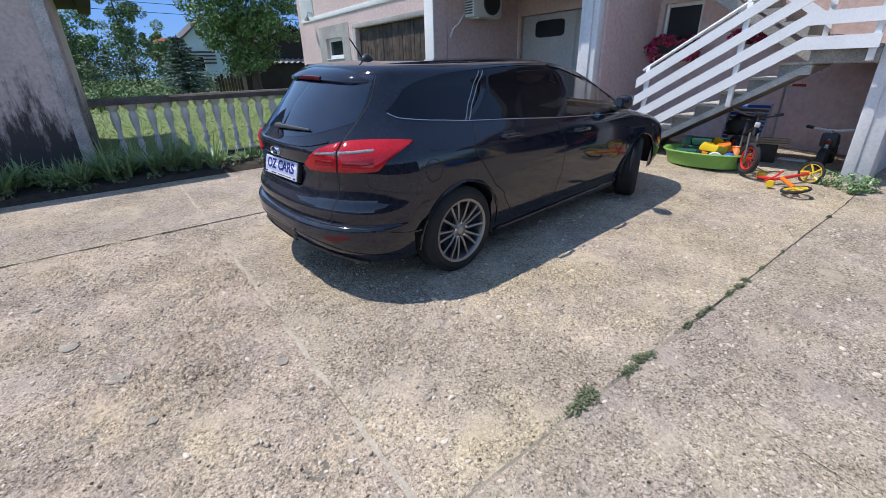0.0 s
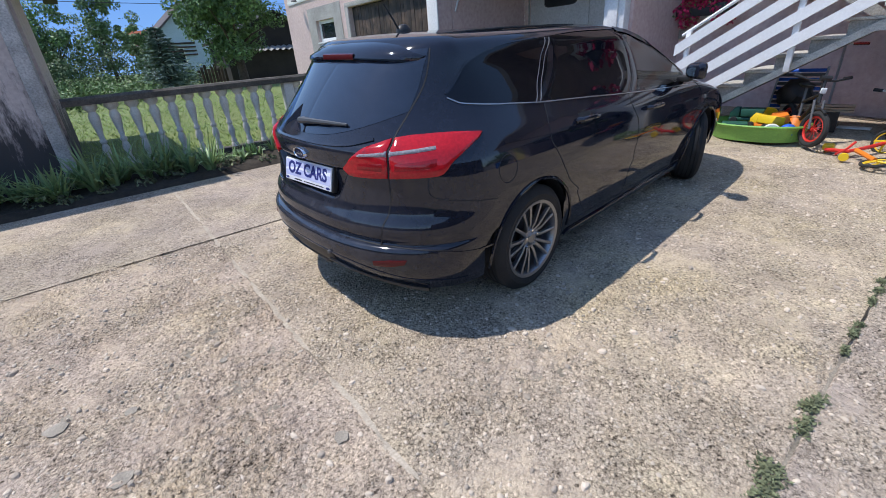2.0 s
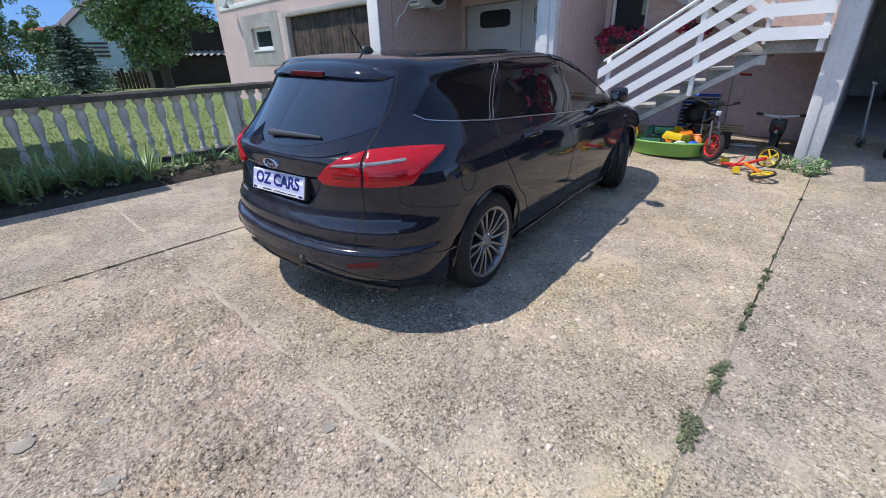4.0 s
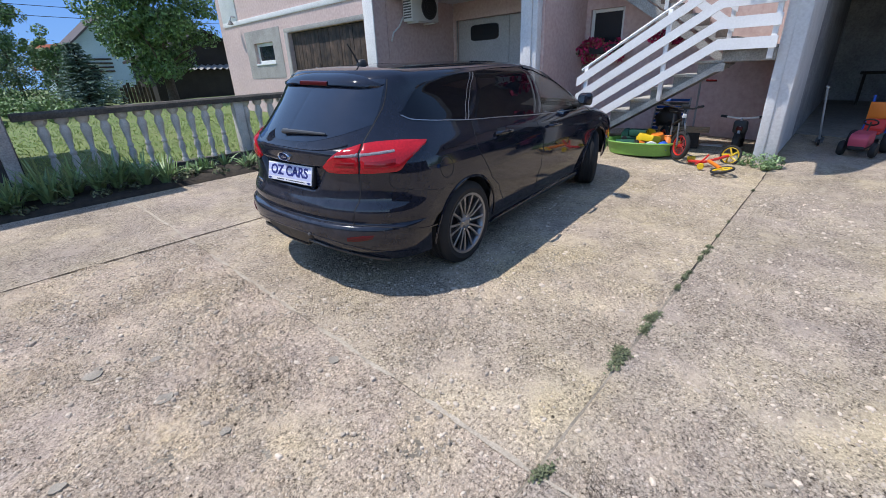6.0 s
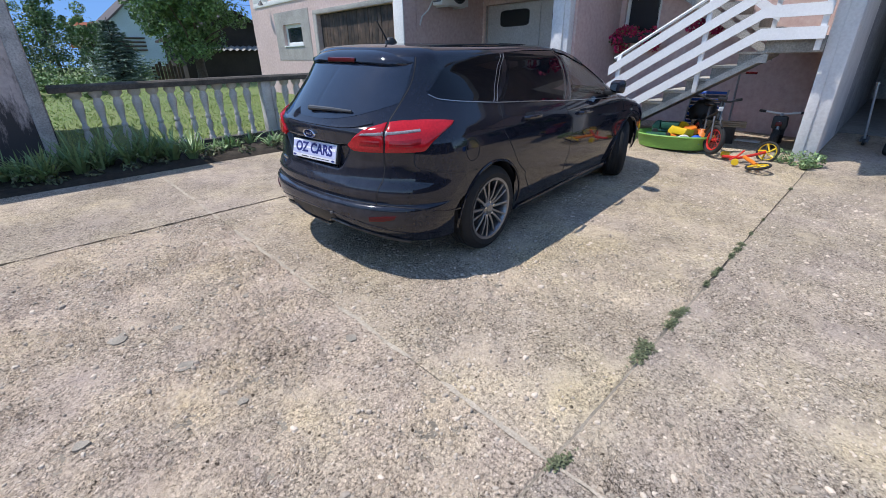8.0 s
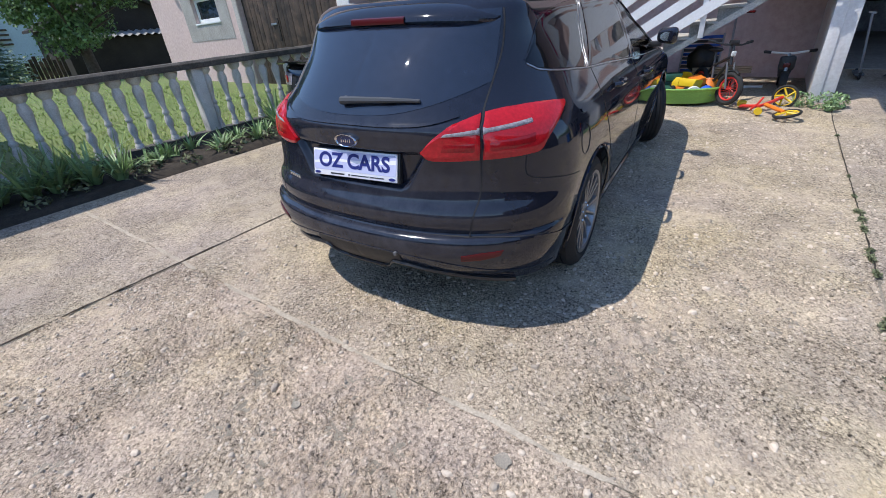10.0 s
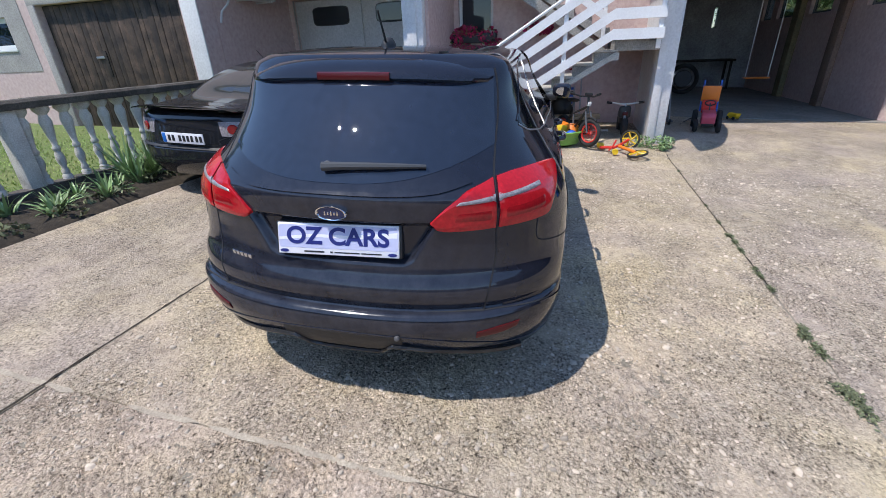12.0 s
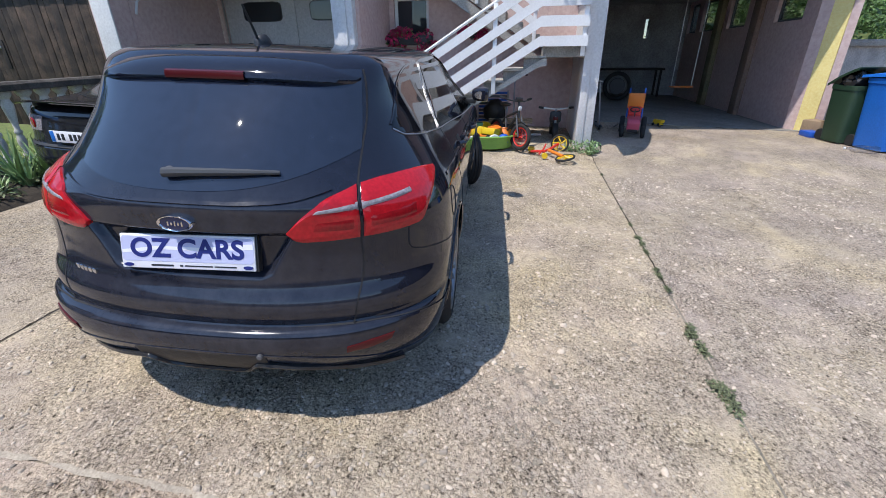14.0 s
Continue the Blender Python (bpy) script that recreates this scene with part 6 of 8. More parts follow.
def saloon():
    car = thing("car", "dark four-door saloon with boot spoiler parked before the garage", "car", car_pose(3.16, 5.90, -2.0))
    S = SALOON
    zs = [0.20, 0.25, 0.30, 0.35, 0.40, 0.45, 0.49, 0.52, 0.54, 0.56, 0.59, 0.65, 0.71, 0.77, 0.82, 0.87, 0.90, 0.92, 0.935, 0.945, 0.955, 0.965, 0.975, 0.985, 1.0, 1.02, 1.06, 1.10, 1.15, 1.20, 1.25, 1.29, 1.315, 1.335]
    AX, FX, HZ = 0.93, 3.45, 0.30
    part("body", car_skin(S, zs, ((AX, HZ, 0.335), (FX, HZ, 0.335)), lambda x, y: 0.20 if 0.5 < x < 3.8 else 0.25, (30, 70, 20), (1.65, 2.0, 0.06)), M_PAINT2, car, "dark glossy painted body", 30)

    def sx(x, z):
        return S.find(z, x=x)

    def sy(y, z):
        return S.find(z, y=y)

    def two(name, bm, m_, label=""):
        bm2 = bm.copy()
        part(name, bm, m_, car, label)
        part(name, mirrored(bm2), m_, car, label)
    part("floor_pan", box(0.25, 4.1, -0.72, 0.72, 0.20, 0.26), M_DARK, car)
    for ax in (AX, FX):
        for side in (-1, 1):
            rows = [[(ax + 0.34 * math.cos(math.pi * i / 14), side * 0.45, HZ + 0.34 * math.sin(math.pi * i / 14)), (ax + 0.34 * math.cos(math.pi * i / 14), side * 0.8, HZ + 0.34 * math.sin(math.pi * i / 14))] for i in range(15)]
            part("wheel_well", grid(rows), M_DARK, car)
    two("rear_window", skin_patch(S, [(0.0, 0.972), (sy(0.3, 0.973), 0.973), (sy(0.60, 0.985), 0.985)], [(0.0, 1.325), (sy(0.3, 1.322), 1.322), (sy(0.50, 1.31), 1.31)], 20, 16, 0.003, 0.006), M_PALEGLASS, "rear window with a pale sky reflection in its colour")
    for x0, x1, c0, c1 in ((0.98, 1.42, 0.33, 0.0), (1.45, 2.2, 0.02, 0.02), (2.25, 3.1, 0.02, -0.65)):
        lo = [(sx(x0 + (x1 - x0) * u / 10, 0.93), 0.93) for u in range(11)]
        up = [(sx(x0 + c0 + (x1 + c1 - x0 - c0) * u / 10, 1.285), 1.285) for u in range(11)]
        two("side_window", skin_patch(S, lo, up, 16, 8, 0.003, 0.006), M_TINT, "dark side window")
    two("tail_light", skin_patch(S, [(sy(0.43, 0.69), 0.69), (sy(0.55, 0.685), 0.685), (sy(0.70, 0.69), 0.69), (sx(0.20, 0.71), 0.71)], [(sy(0.40, 0.835), 0.835), (sy(0.55, 0.84), 0.84), (sy(0.70, 0.835), 0.835), (sx(0.20, 0.815), 0.815)], 20, 6, 0.006, 0.01), M_LAMPCLR, "clear tail light with a red round lamp")
    for side in (-1, 1):
        p = S.out(sy(0.55, 0.76), 0.76, 0.006)
        part("lamp_ring", lathe([(0.0, -0.006), (0.046, -0.005), (0.054, 0.004), (0.0, 0.02)], 24, "x", m=Matrix.Translation((p.x - 0.006, side * 0.55, 0.76)) @ Matrix.Rotation(-side * 0.42, 4, "Z")), M_REDC, car, "dark red round lamp")
    rows = []
    for i in range(31):
        y = -0.66 + 1.32 * i / 30
        d = (abs(y) / 0.66) ** 4
        rows.append([(0.14 + 0.03 * d, y, 0.972 - 0.035 * d), (0.02 + 0.05 * d, y, 0.982 - 0.035 * d), (0.01 + 0.05 * d, y, 0.997 - 0.04 * d), (0.05 + 0.05 * d, y, 1.004 - 0.045 * d), (0.22 + 0.03 * d, y, 0.99 - 0.05 * d), (0.24, y, 0.975 - 0.035 * d)])
    spoiler = part("spoiler", grid(rows), M_PAINT2, car, "boot spoiler")
    for y in (-0.45, 0.45):
        part("spoiler_foot", box(0.10, 0.2, y - 0.03, y + 0.03, 0.93, 0.978, 0.006), M_PAINT2, spoiler)
    two("boot_seam", skin_line(S, [(sy(0.72, 0.90), 0.90), (sy(0.74, 0.80), 0.80), (sy(0.42, 0.655), 0.655), (sy(0.39, 0.60), 0.60), (0.0, 0.58)], 0.006, 0.0012, 30), M_DARK)
    two("bumper_strip", skin_line(S, [(0.0, 0.545), (sy(0.4, 0.545), 0.545), (sy(0.75, 0.55), 0.55), (sx(0.5, 0.55), 0.55)], 0.03, 0.012, 40), M_BLACKPL, "black bumper strip")
    plate = part("licence_plate", box(-0.004, 0.008, -0.26, 0.26, 0.60, 0.715, 0.003), M_PLATE, car, "white licence plate")
    part("plate_band", box(-0.0065, -0.003, 0.212, 0.255, 0.605, 0.71, 0.001), M_EU, plate, "blue band of the plate")
    for y in (0.165, 0.115, 0.03, -0.02, -0.07, -0.12, -0.18, -0.23):
        part("plate_bar", box(-0.0062, -0.003, y - 0.014, y + 0.018, 0.625, 0.69, 0.001), M_INKBLK, plate)
    part("aerial", tube([(1.55, 0.1, 1.39), (1.42, 0.1, 1.52)], 0.004, 6), M_BLACKPL, car, "thin black aerial")
    # a low, flat upper body
    for o in car.children_recursive:
        if o.type == "MESH":
            for v in o.data.vertices:
                if v.co.z > 0.5:
                    v.co.z = 0.5 + (v.co.z - 0.5) * 0.89
    part("exhaust", lathe([(0.0, -0.04), (0.025, -0.04), (0.025, 0.1), (0.0, 0.1)], 14, "x", m=Matrix.Translation((0.10, -0.45, 0.235))), M_STEEL, car)
    for side in (-1, 1):
        part("door_mirror", lathe([(0.0, -0.08), (0.06, -0.07), (0.08, 0.0), (0.05, 0.07), (0.0, 0.08)], 14, "y", m=Matrix.Translation((2.92, side * 0.92, 0.88)) @ Matrix.Diagonal((0.8, 1, 0.9, 1))), M_PAINT2, car)
    for x, side in ((AX, -1), (AX, 1), (FX, -1), (FX, 1)):
        m = Matrix.Translation((x, side * 0.735, 0.30))
        if side > 0:
            m = m @ Matrix.Rotation(math.pi, 4, "Z")
        wheel(car, "wheel", m, 0.30, 0.18, 9, label="grey spoked wheel", r_rim=0.20)
    return car


saloon()


# ---- plants ----
def leaf_cloud(bm, centre, radius, count, size, rng, squash=1.0, flat=0.5):
    for _ in range(count):
        while True:
            p = Vector((rng.uniform(-1, 1), rng.uniform(-1, 1), rng.uniform(-1, 1)))
            if 0.12 < p.length_squared <= 1:
                break
        p *= rng.uniform(0.75, 1.0) / max(p.length ** 0.55, 0.2)
        if p.length > 1:
            p.normalize()
        c = Vector(centre) + Vector((p.x * radius, p.y * radius, p.z * radius * squash))
        n = (p + Vector((rng.uniform(-1, 1), rng.uniform(-1, 1), rng.uniform(-0.4, 1.2)))).normalized()
        a = n.orthogonal().normalized()
        a.rotate(Matrix.Rotation(rng.uniform(0, 6.28), 3, n))
        b = n.cross(a)
        s = size * rng.uniform(0.6, 1.35)
        bm.faces.new([bm.verts.new(c + q) for q in (-a * s, b * s * flat, a * s, -b * s * flat)])


def broad_tree(name, x, y, height, crown_r, crown_z, leaves, size, seed, label, material, trunk_r=0.22, clumps=26, trunk_top=0.75):
    rng = random.Random(seed)
    z = ground_z(x, y)
    t = thing(name, label, "tree", Matrix.Translation((x, y, z)))
    pts = [(rng.uniform(-0.06, 0.06) * i, rng.uniform(-0.06, 0.06) * i, height * trunk_top * i / 5 - (0.1 if i == 0 else 0)) for i in range(6)]
    bm = tube(pts, trunk_r, 10, taper=[1.25, 1, 0.85, 0.7, 0.5, 0.25])
    part("trunk", bm, M_BARK, t, "brown bark")
    for k in range(7):
        a, h = rng.uniform(0, 6.28), crown_z * rng.uniform(0.65, 1.05)
        r = crown_r * rng.uniform(0.55, 0.9)
        part("limb", tube([(0, 0, h), (r * 0.5 * math.cos(a), r * 0.5 * math.sin(a), h + 0.5), (r * math.cos(a), r * math.sin(a), h + rng.uniform(0.6, 1.6))], trunk_r * 0.35, 6, taper=[1, 0.6, 0.2]), M_BARK, t)
    bm = bmesh.new()
    for k in range(clumps):
        a, e = rng.uniform(0, 6.28), math.asin(rng.uniform(-0.75, 0.98))
        rr = rng.uniform(0.3, 1.05)
        hz = (height - crown_z) * 0.62
        low = 1 + 0.75 * min(0.0, math.sin(e))
        c = (crown_r * rr * low * math.cos(a) * math.cos(e), crown_r * rr * low * math.sin(a) * math.cos(e), crown_z + hz * 0.55 + hz * rr * math.sin(e))
        leaf_cloud(bm, c, crown_r * rng.uniform(0.14, 0.36), leaves // clumps, size, rng, 0.85)
    part("crown", bm, material, t, "dense green leaves", 0)
    return t


def spruce(x, y, height, radius, seed, label):
    rng = random.Random(seed)
    z = ground_z(x, y)
    t = thing("spruce_tree", label, "tree", Matrix.Translation((x, y, z)))
    part("trunk", tube([(0, 0, -0.1), (0, 0, height * 0.5), (0, 0, height)], 0.12, 8, taper=[1, 0.6, 0.1]), M_BARK, t)
    bm = bmesh.new()
    levels = 19
    for i in range(levels):
        u = i / levels
        h = 0.25 + (height - 0.3) * u
        r = radius * (1 - u) ** 0.9 + 0.05
        n = int(22 - 11 * u)
        for k in range(n):
            a = 2 * math.pi * k / n + rng.uniform(-0.25, 0.25)
            rr = r * rng.uniform(0.7, 1.1)
            d = Vector((math.cos(a), math.sin(a), 0))
            s = Vector((-d.y, d.x, 0))
            for j in range(7):
                f = (j + 0.4) / 7
                c = d * rr * f + Vector((0, 0, h - 0.25 * rr * f + 0.10 * f * f))
                w = 0.16 * (1 - 0.5 * f)
                for sd in (-1, 1):
                    tip = c + s * sd * w * rng.uniform(0.8, 1.4) + d * 0.14 + Vector((0, 0, rng.uniform(-0.10, 0.02)))
                    bm.faces.new([bm.verts.new(q) for q in (c - d * 0.03, tip - d * 0.04 + Vector((0, 0, 0.03)), tip, c + d * 0.07)])
    part("crown", bm, M_NEEDLE, t, "dark green drooping boughs", 0)
    return t


def hedge(name, boxes, leaves, size, seed, label, category, material, up=0.0):
    """Bushes: clumps of leaves over low mounds."""
    rng = random.Random(seed)
    bm = bmesh.new()
    total = sum((b[1] - b[0]) * (b[3] - b[2]) * 1.0 for b in boxes)
    for x0, x1, y0, y1, h0, h1 in boxes:
        share = (x1 - x0) * (y1 - y0) / total
        n = max(6, int(share * leaves / 90))
        for _ in range(n):
            x, y = rng.uniform(x0, x1), rng.uniform(y0, y1)
            h = rng.uniform(h0, h1)
            leaf_cloud(bm, (x, y, ground_z(x, y) + up + h * rng.uniform(0.25, 0.75)), h * rng.uniform(0.35, 0.6), 90, size, rng, 0.9)
    ob = obj(name, bm, material, shade=0)
    return tagged(ob, label, category, kind="stuff")


broad_tree("deciduous_tree", 6.25, 22.0, 7.4, 2.3, 1.75, 34000, 0.07, 3, "large leafy garden tree with dense dark crown", M_LEAF, 0.17, 110)
broad_tree("deciduous_tree", 2.4, 33.0, 7.0, 1.15, 1.6, 9000, 0.065, 7, "slender tree with loose light crown behind the hedge", M_LEAF2, 0.09, 70)
broad_tree("deciduous_tree", -0.5, 29.5, 4.4, 1.9, 1.3, 13000, 0.07, 8, "tall leafy tree behind the hedge", M_LEAF, 0.13, 60)
broad_tree("deciduous_tree", 4.55, 36.5, 4.2, 1.3, 1.3, 8000, 0.075, 9, "small leafy tree behind the hedge", M_LEAF, 0.1, 44)
broad_tree("deciduous_tree", -5.5, 29.0, 5.6, 2.6, 1.8, 5000, 0.14, 10, "leafy tree beside the old outbuilding", M_LEAF, 0.2, 24)
broad_tree("deciduous_tree", 14.5, 36.0, 4.0, 2.0, 1.5, 2600, 0.15, 11, "leafy tree behind the dark shed", M_LEAF, 0.2, 22)
spruce(3.65, 24.0, 2.65, 1.6, 4, "young dark spruce on the lawn")
hedge("hedge", [(-5, 3.3, 29.5, 33.5, 1.9, 3.3), (-6, 0.5, 26.0, 29.0, 1.4, 2.6)], 30000, 0.06, 12, "dark dense thicket behind the lawn", "bushes", M_LEAFD)
hedge("hedge", [(-6, 3.2, 25.0, 28.0, 0.6, 1.1), (-6, 2.2, 17.5, 21, 0.3, 0.55), (-6, 2.7, 21.0, 25.0, 0.4, 0.8), (4.6, 7.5, 29, 32, 0.6, 1.2)], 34000, 0.055, 14, "wild meadow and brambles behind the lawn", "bushes", M_LEAF2)
hedge("bank_bushes", [(11.0, 20, -6.9, -5.1, 0.8, 1.9), (11.4, 16, -15, -6, 1.0, 2.6)], 46000, 0.04, 13, "green bushes on the bank", "bushes", M_LEAF, 1.55)


def grass_tufts():
    rng = random.Random(21)
    verts, faces = [], []
    for _ in range(26000):
        y = 7.75 + 13 * rng.random() ** 1.7
        x = rng.uniform(-1.0, 6.2) if y < 15 else rng.uniform(-6, 9)
        z = ground_z(x, y) - 0.035
        a = rng.uniform(0, 6.28)
        h, w = rng.uniform(0.015, 0.05), rng.uniform(0.004, 0.009) * (1 + (y - 7.7) * 0.10)
        dx, dy = math.cos(a) * w, math.sin(a) * w
        lx, ly = rng.uniform(-0.03, 0.03), rng.uniform(-0.03, 0.03)
        i = len(verts)
        verts += [(x - dx, y - dy, z), (x + dx, y + dy, z), (x + lx, y + ly, z + h)]
        faces.append((i, i + 1, i + 2))
    me = bpy.data.meshes.new("grass")
    me.from_pydata(verts, [], faces)
    me.materials.append(M_BLADE)
    return tagged(new("grass", me), "short green grass blades on the lawn", "grass", kind="stuff")


grass_tufts()


def strap_plant(rng, n, length):
    """A clump of long arching leaves."""
    bm = bmesh.new()
    for _ in range(n):
        a = rng.uniform(0, 6.28)
        L = length * rng.uniform(0.6, 1.15)
        lean = rng.uniform(0.15, 0.95)
        d = Vector((math.cos(a), math.sin(a), 0))
        s = Vector((-d.y, d.x, 0))
        base = d * rng.uniform(0, 0.07)
        w = rng.uniform(0.013, 0.024)
        rows = []
        for i in range(6):
            u = i / 5
            p = base + d * L * lean * u ** 1.3 + Vector((0, 0, L * (u * (1.05 - 0.25 * lean) - 0.55 * lean * u * u)))
            ww = w * (1 - u) ** 0.6
            rows.append([p - s * ww + Vector((0, 0, 0.004)), p, p + s * ww + Vector((0, 0, 0.004))])
        grid(rows, bm)
    return bm


def bed_plants():
    rng = random.Random(31)
    for i in range(38):
        x = -1.2 + 5.4 * i / 37 + rng.uniform(-0.08, 0.08)
        y = rng.uniform(6.78, 7.25)
        t = thing("bed_plant", "clump of long green strap leaves in the bed", "plant", Matrix.Translation((x, y, ground_z(x, y) + 0.03)), group="plants along the balustrade")
        part("leaves", strap_plant(rng, 20 if 1.3 < x < 3.1 else 40, rng.uniform(0.42, 0.68) * (0.5 if 1.3 < x < 3.1 else 0.9)), M_IRIS, t, shade=0)
    for i in range(16):
        x = -1.6 + 5.4 * i / 15 + rng.uniform(-0.1, 0.1)
        y = rng.uniform(6.66, 6.85)
        t = thing("bed_weed", "low leafy green weed at the edge of the bed", "plant", Matrix.Translation((x, y, ground_z(x, y) + 0.02)), group="low weeds in the bed")
        bm = bmesh.new()
        leaf_cloud(bm, (0, 0, 0.05), rng.uniform(0.10, 0.17), 70, 0.028, rng, 0.6)
        part("leaves", bm, M_WEED, t, shade=0)


bed_plants()


def joint_weeds():
    rng = random.Random(41)
    spots = [(1.62, 0.84, 0.10), (1.70, 0.86, 0.08), (2.02, 0.83, 0.07), (2.14, 0.845, 0.055), (2.20, 0.83, 0.06), (0.765, 0.80, 0.065), (2.66, 0.83, 0.04), (2.85, 0.835, 0.05), (2.95, 0.83, 0.03), (3.25, 0.83, 0.045), (3.42, 0.825, 0.055),
             (3.55, 0.83, 0.05), (3.85, 0.83, 0.03), (4.3, 0.83, 0.02), (5.6, 0.83, 0.03)]
    for x, y, r in spots:
        t = thing("joint_weed", "low mat of tiny green leaves growing in the joint", "weed", Matrix.Translation((x, y, ground_z(x, y) - 0.005)), group="weeds in the yard joint")
        bm = bmesh.new()
        for _ in range(int(60 + r * 3200)):
            a, q = rng.uniform(0, 6.28), r * math.sqrt(rng.random()) * rng.uniform(0.7, 1.25)
            lobe = 0.55 + 0.45 * math.sin(3 * a + 40 * x) * math.sin(5 * a + 9 * x)
            c = Vector((q * math.cos(a) * 1.5 * lobe, q * math.sin(a) * 0.8 * lobe, 0.006 + 0.02 * rng.random() * (1 - (q / r / 1.3) ** 2)))
            n = Vector((rng.uniform(-1, 1), rng.uniform(-1, 1), 1.4)).normalized()
            u = n.orthogonal().normalized()
            u.rotate(Matrix.Rotation(rng.uniform(0, 6.28), 3, n))
            v = n.cross(u)
            s = rng.uniform(0.005, 0.011)
            bm.faces.new([bm.verts.new(c + w) for w in (-u * s, v * s * 0.55, u * s, -v * s * 0.55)])
        part("leaves", bm, M_WEED, t, shade=0)
    for x, y, r in ((6.78, 1.12, 0.13), (6.72, 0.92, 0.15), (6.78, 0.78, 0.12), (6.6, 0.85, 0.08)):
        t = thing("wall_weed", "leafy green weed at the foot of the pillar", "weed", Matrix.Translation((x, y, ground_z(x, y))), group="weeds at the pillar")
        bm = bmesh.new()
        leaf_cloud(bm, (0, 0, 0.07), r, 240, 0.020, rng, 0.9)
        part("leaves", bm, M_IRIS, t, shade=0)


joint_weeds()


def pebbles():
    """Small stones that stand half out of the worn concrete."""
    rng = random.Random(51)
    verts, faces = [], []
    base = [(math.cos(k * math.pi / 3), math.sin(k * math.pi / 3), -0.5) for k in range(6)] + [(0.72 * math.cos(k * math.pi / 3 + 0.5), 0.72 * math.sin(k * math.pi / 3 + 0.5), 0.55) for k in range(6)] + [(0, 0, 0.9)]
    tris = [(k, (k + 1) % 6, 6 + k) for k in range(6)] + [((k + 1) % 6, 6 + (k + 1) % 6, 6 + k) for k in range(6)] + [(6 + k, 6 + (k + 1) % 6, 12) for k in range(6)]
    for _ in range(34000):
        x, y = rng.uniform(-3.0, 6.4), -2.6 + 7.1 * rng.random() ** 0.9
        if noise.noise(Vector((x * 0.9, y * 0.9, 4))) + rng.uniform(-0.5, 0.5) < -0.12:
            continue
        if abs(y - 0.828) < 0.02 or abs(x - 0.742) < 0.02:
            continue
        r = min(0.017, 0.0032 + 0.0026 * rng.expovariate(1.0))
        a = rng.uniform(0, 6.28)
        ca, sa, z = math.cos(a), math.sin(a), ground_z(x, y) + r * 0.15
        ex, ey, ez = r * rng.uniform(0.9, 1.7), r, r * rng.uniform(0.55, 0.95)
        i = len(verts)
        for p in base:
            u, v = p[0] * ex * rng.uniform(0.8, 1.2), p[1] * ey * rng.uniform(0.8, 1.2)
            verts.append((x + ca * u - sa * v, y + sa * u + ca * v, z + p[2] * ez))
        faces += [(i + f[0], i + f[1], i + f[2]) for f in tris]
    me = bpy.data.meshes.new("pebbles")
    me.from_pydata(verts, [], faces)
    me.materials.append(mat("loose_pebbles", (0.50, 0.42, 0.335), 0.9, each=0.4))
    return tagged(new("pebbles", me), "small pebbles standing out of the worn concrete", "pebbles", kind="stuff")


pebbles()


# ---- far houses ----
def sky_backdrop():
    """Clear blue sky behind the gardens, far off."""
    m = bpy.data.materials.new("blue_sky")
    m.use_nodes = True
    t, b = m.node_tree, m.node_tree.nodes["Principled BSDF"]
    co, sep, rp = t.nodes.new("ShaderNodeTexCoord"), t.nodes.new("ShaderNodeSeparateXYZ"), t.nodes.new("ShaderNodeValToRGB")
    rp.color_ramp.elements[0].color, rp.color_ramp.elements[1].color = (0.20, 0.38, 0.70, 1), (0.085, 0.23, 0.64, 1)
    t.links.new(co.outputs["Generated"], sep.inputs[0])
    t.links.new(sep.outputs["Z"], rp.inputs["Fac"])
    t.links.new(rp.outputs[0], b.inputs["Emission Color"])
    b.inputs["Emission Strength"].default_value = 1.1
    b.inputs["Base Color"].default_value = (0, 0, 0, 1)
    b.inputs["Specular IOR Level"].default_value = 0
    rows = [[(380 * math.sin(a), 380 * math.cos(a), z) for a in steps_between(-0.9, 0.75, 24)] for z in (-3, 30, 60, 90)]
    return tagged(obj("backdrop", grid(rows), m), "clear deep blue summer sky behind the gardens", "sky", kind="structure")


sky_backdrop()


def far_house(x, y, w, d, wall_h, roof_h, wall_m, roof_m, label, turn=0.0):
    z = ground_z(x, y)
    h = thing("house", label, "house", Matrix.Translation((x, y, z - 0.2)) @ Matrix.Rotation(radians(turn), 4, "Z"))
    pts = [(-w / 2, 0), (w / 2, 0), (w / 2, wall_h), (0, wall_h + roof_h), (-w / 2, wall_h)]
    part("wall", prism(pts, "y", -d / 2, d / 2), wall_m, h, shade=20)
    for s in (-1, 1):
        e = 0.35
        dx, dz = w / 2 + e, roof_h * (w / 2 + e) / (w / 2)
        top = wall_h + roof_h + 0.06
        part("roof", prism([(0, top), (s * dx, top - dz), (s * dx, top - dz + 0.14), (0, top + 0.14)], "y", -d / 2 - 0.4, d / 2 + 0.4), roof_m, h, shade=20)
    for k, wx in enumerate((-w * 0.22, w * 0.22)):
        win = part("window", box(wx - 0.45, wx + 0.45, -d / 2 - 0.04, -d / 2 - 0.002, wall_h * 0.45, wall_h * 0.45 + 1.2, 0.01), M_WHITEPL, h)
        part("pane", box(wx - 0.37, wx + 0.37, -d / 2 - 0.05, -d / 2 - 0.042, wall_h * 0.45 + 0.08, wall_h * 0.45 + 1.12), M_PANE, win)
    return h


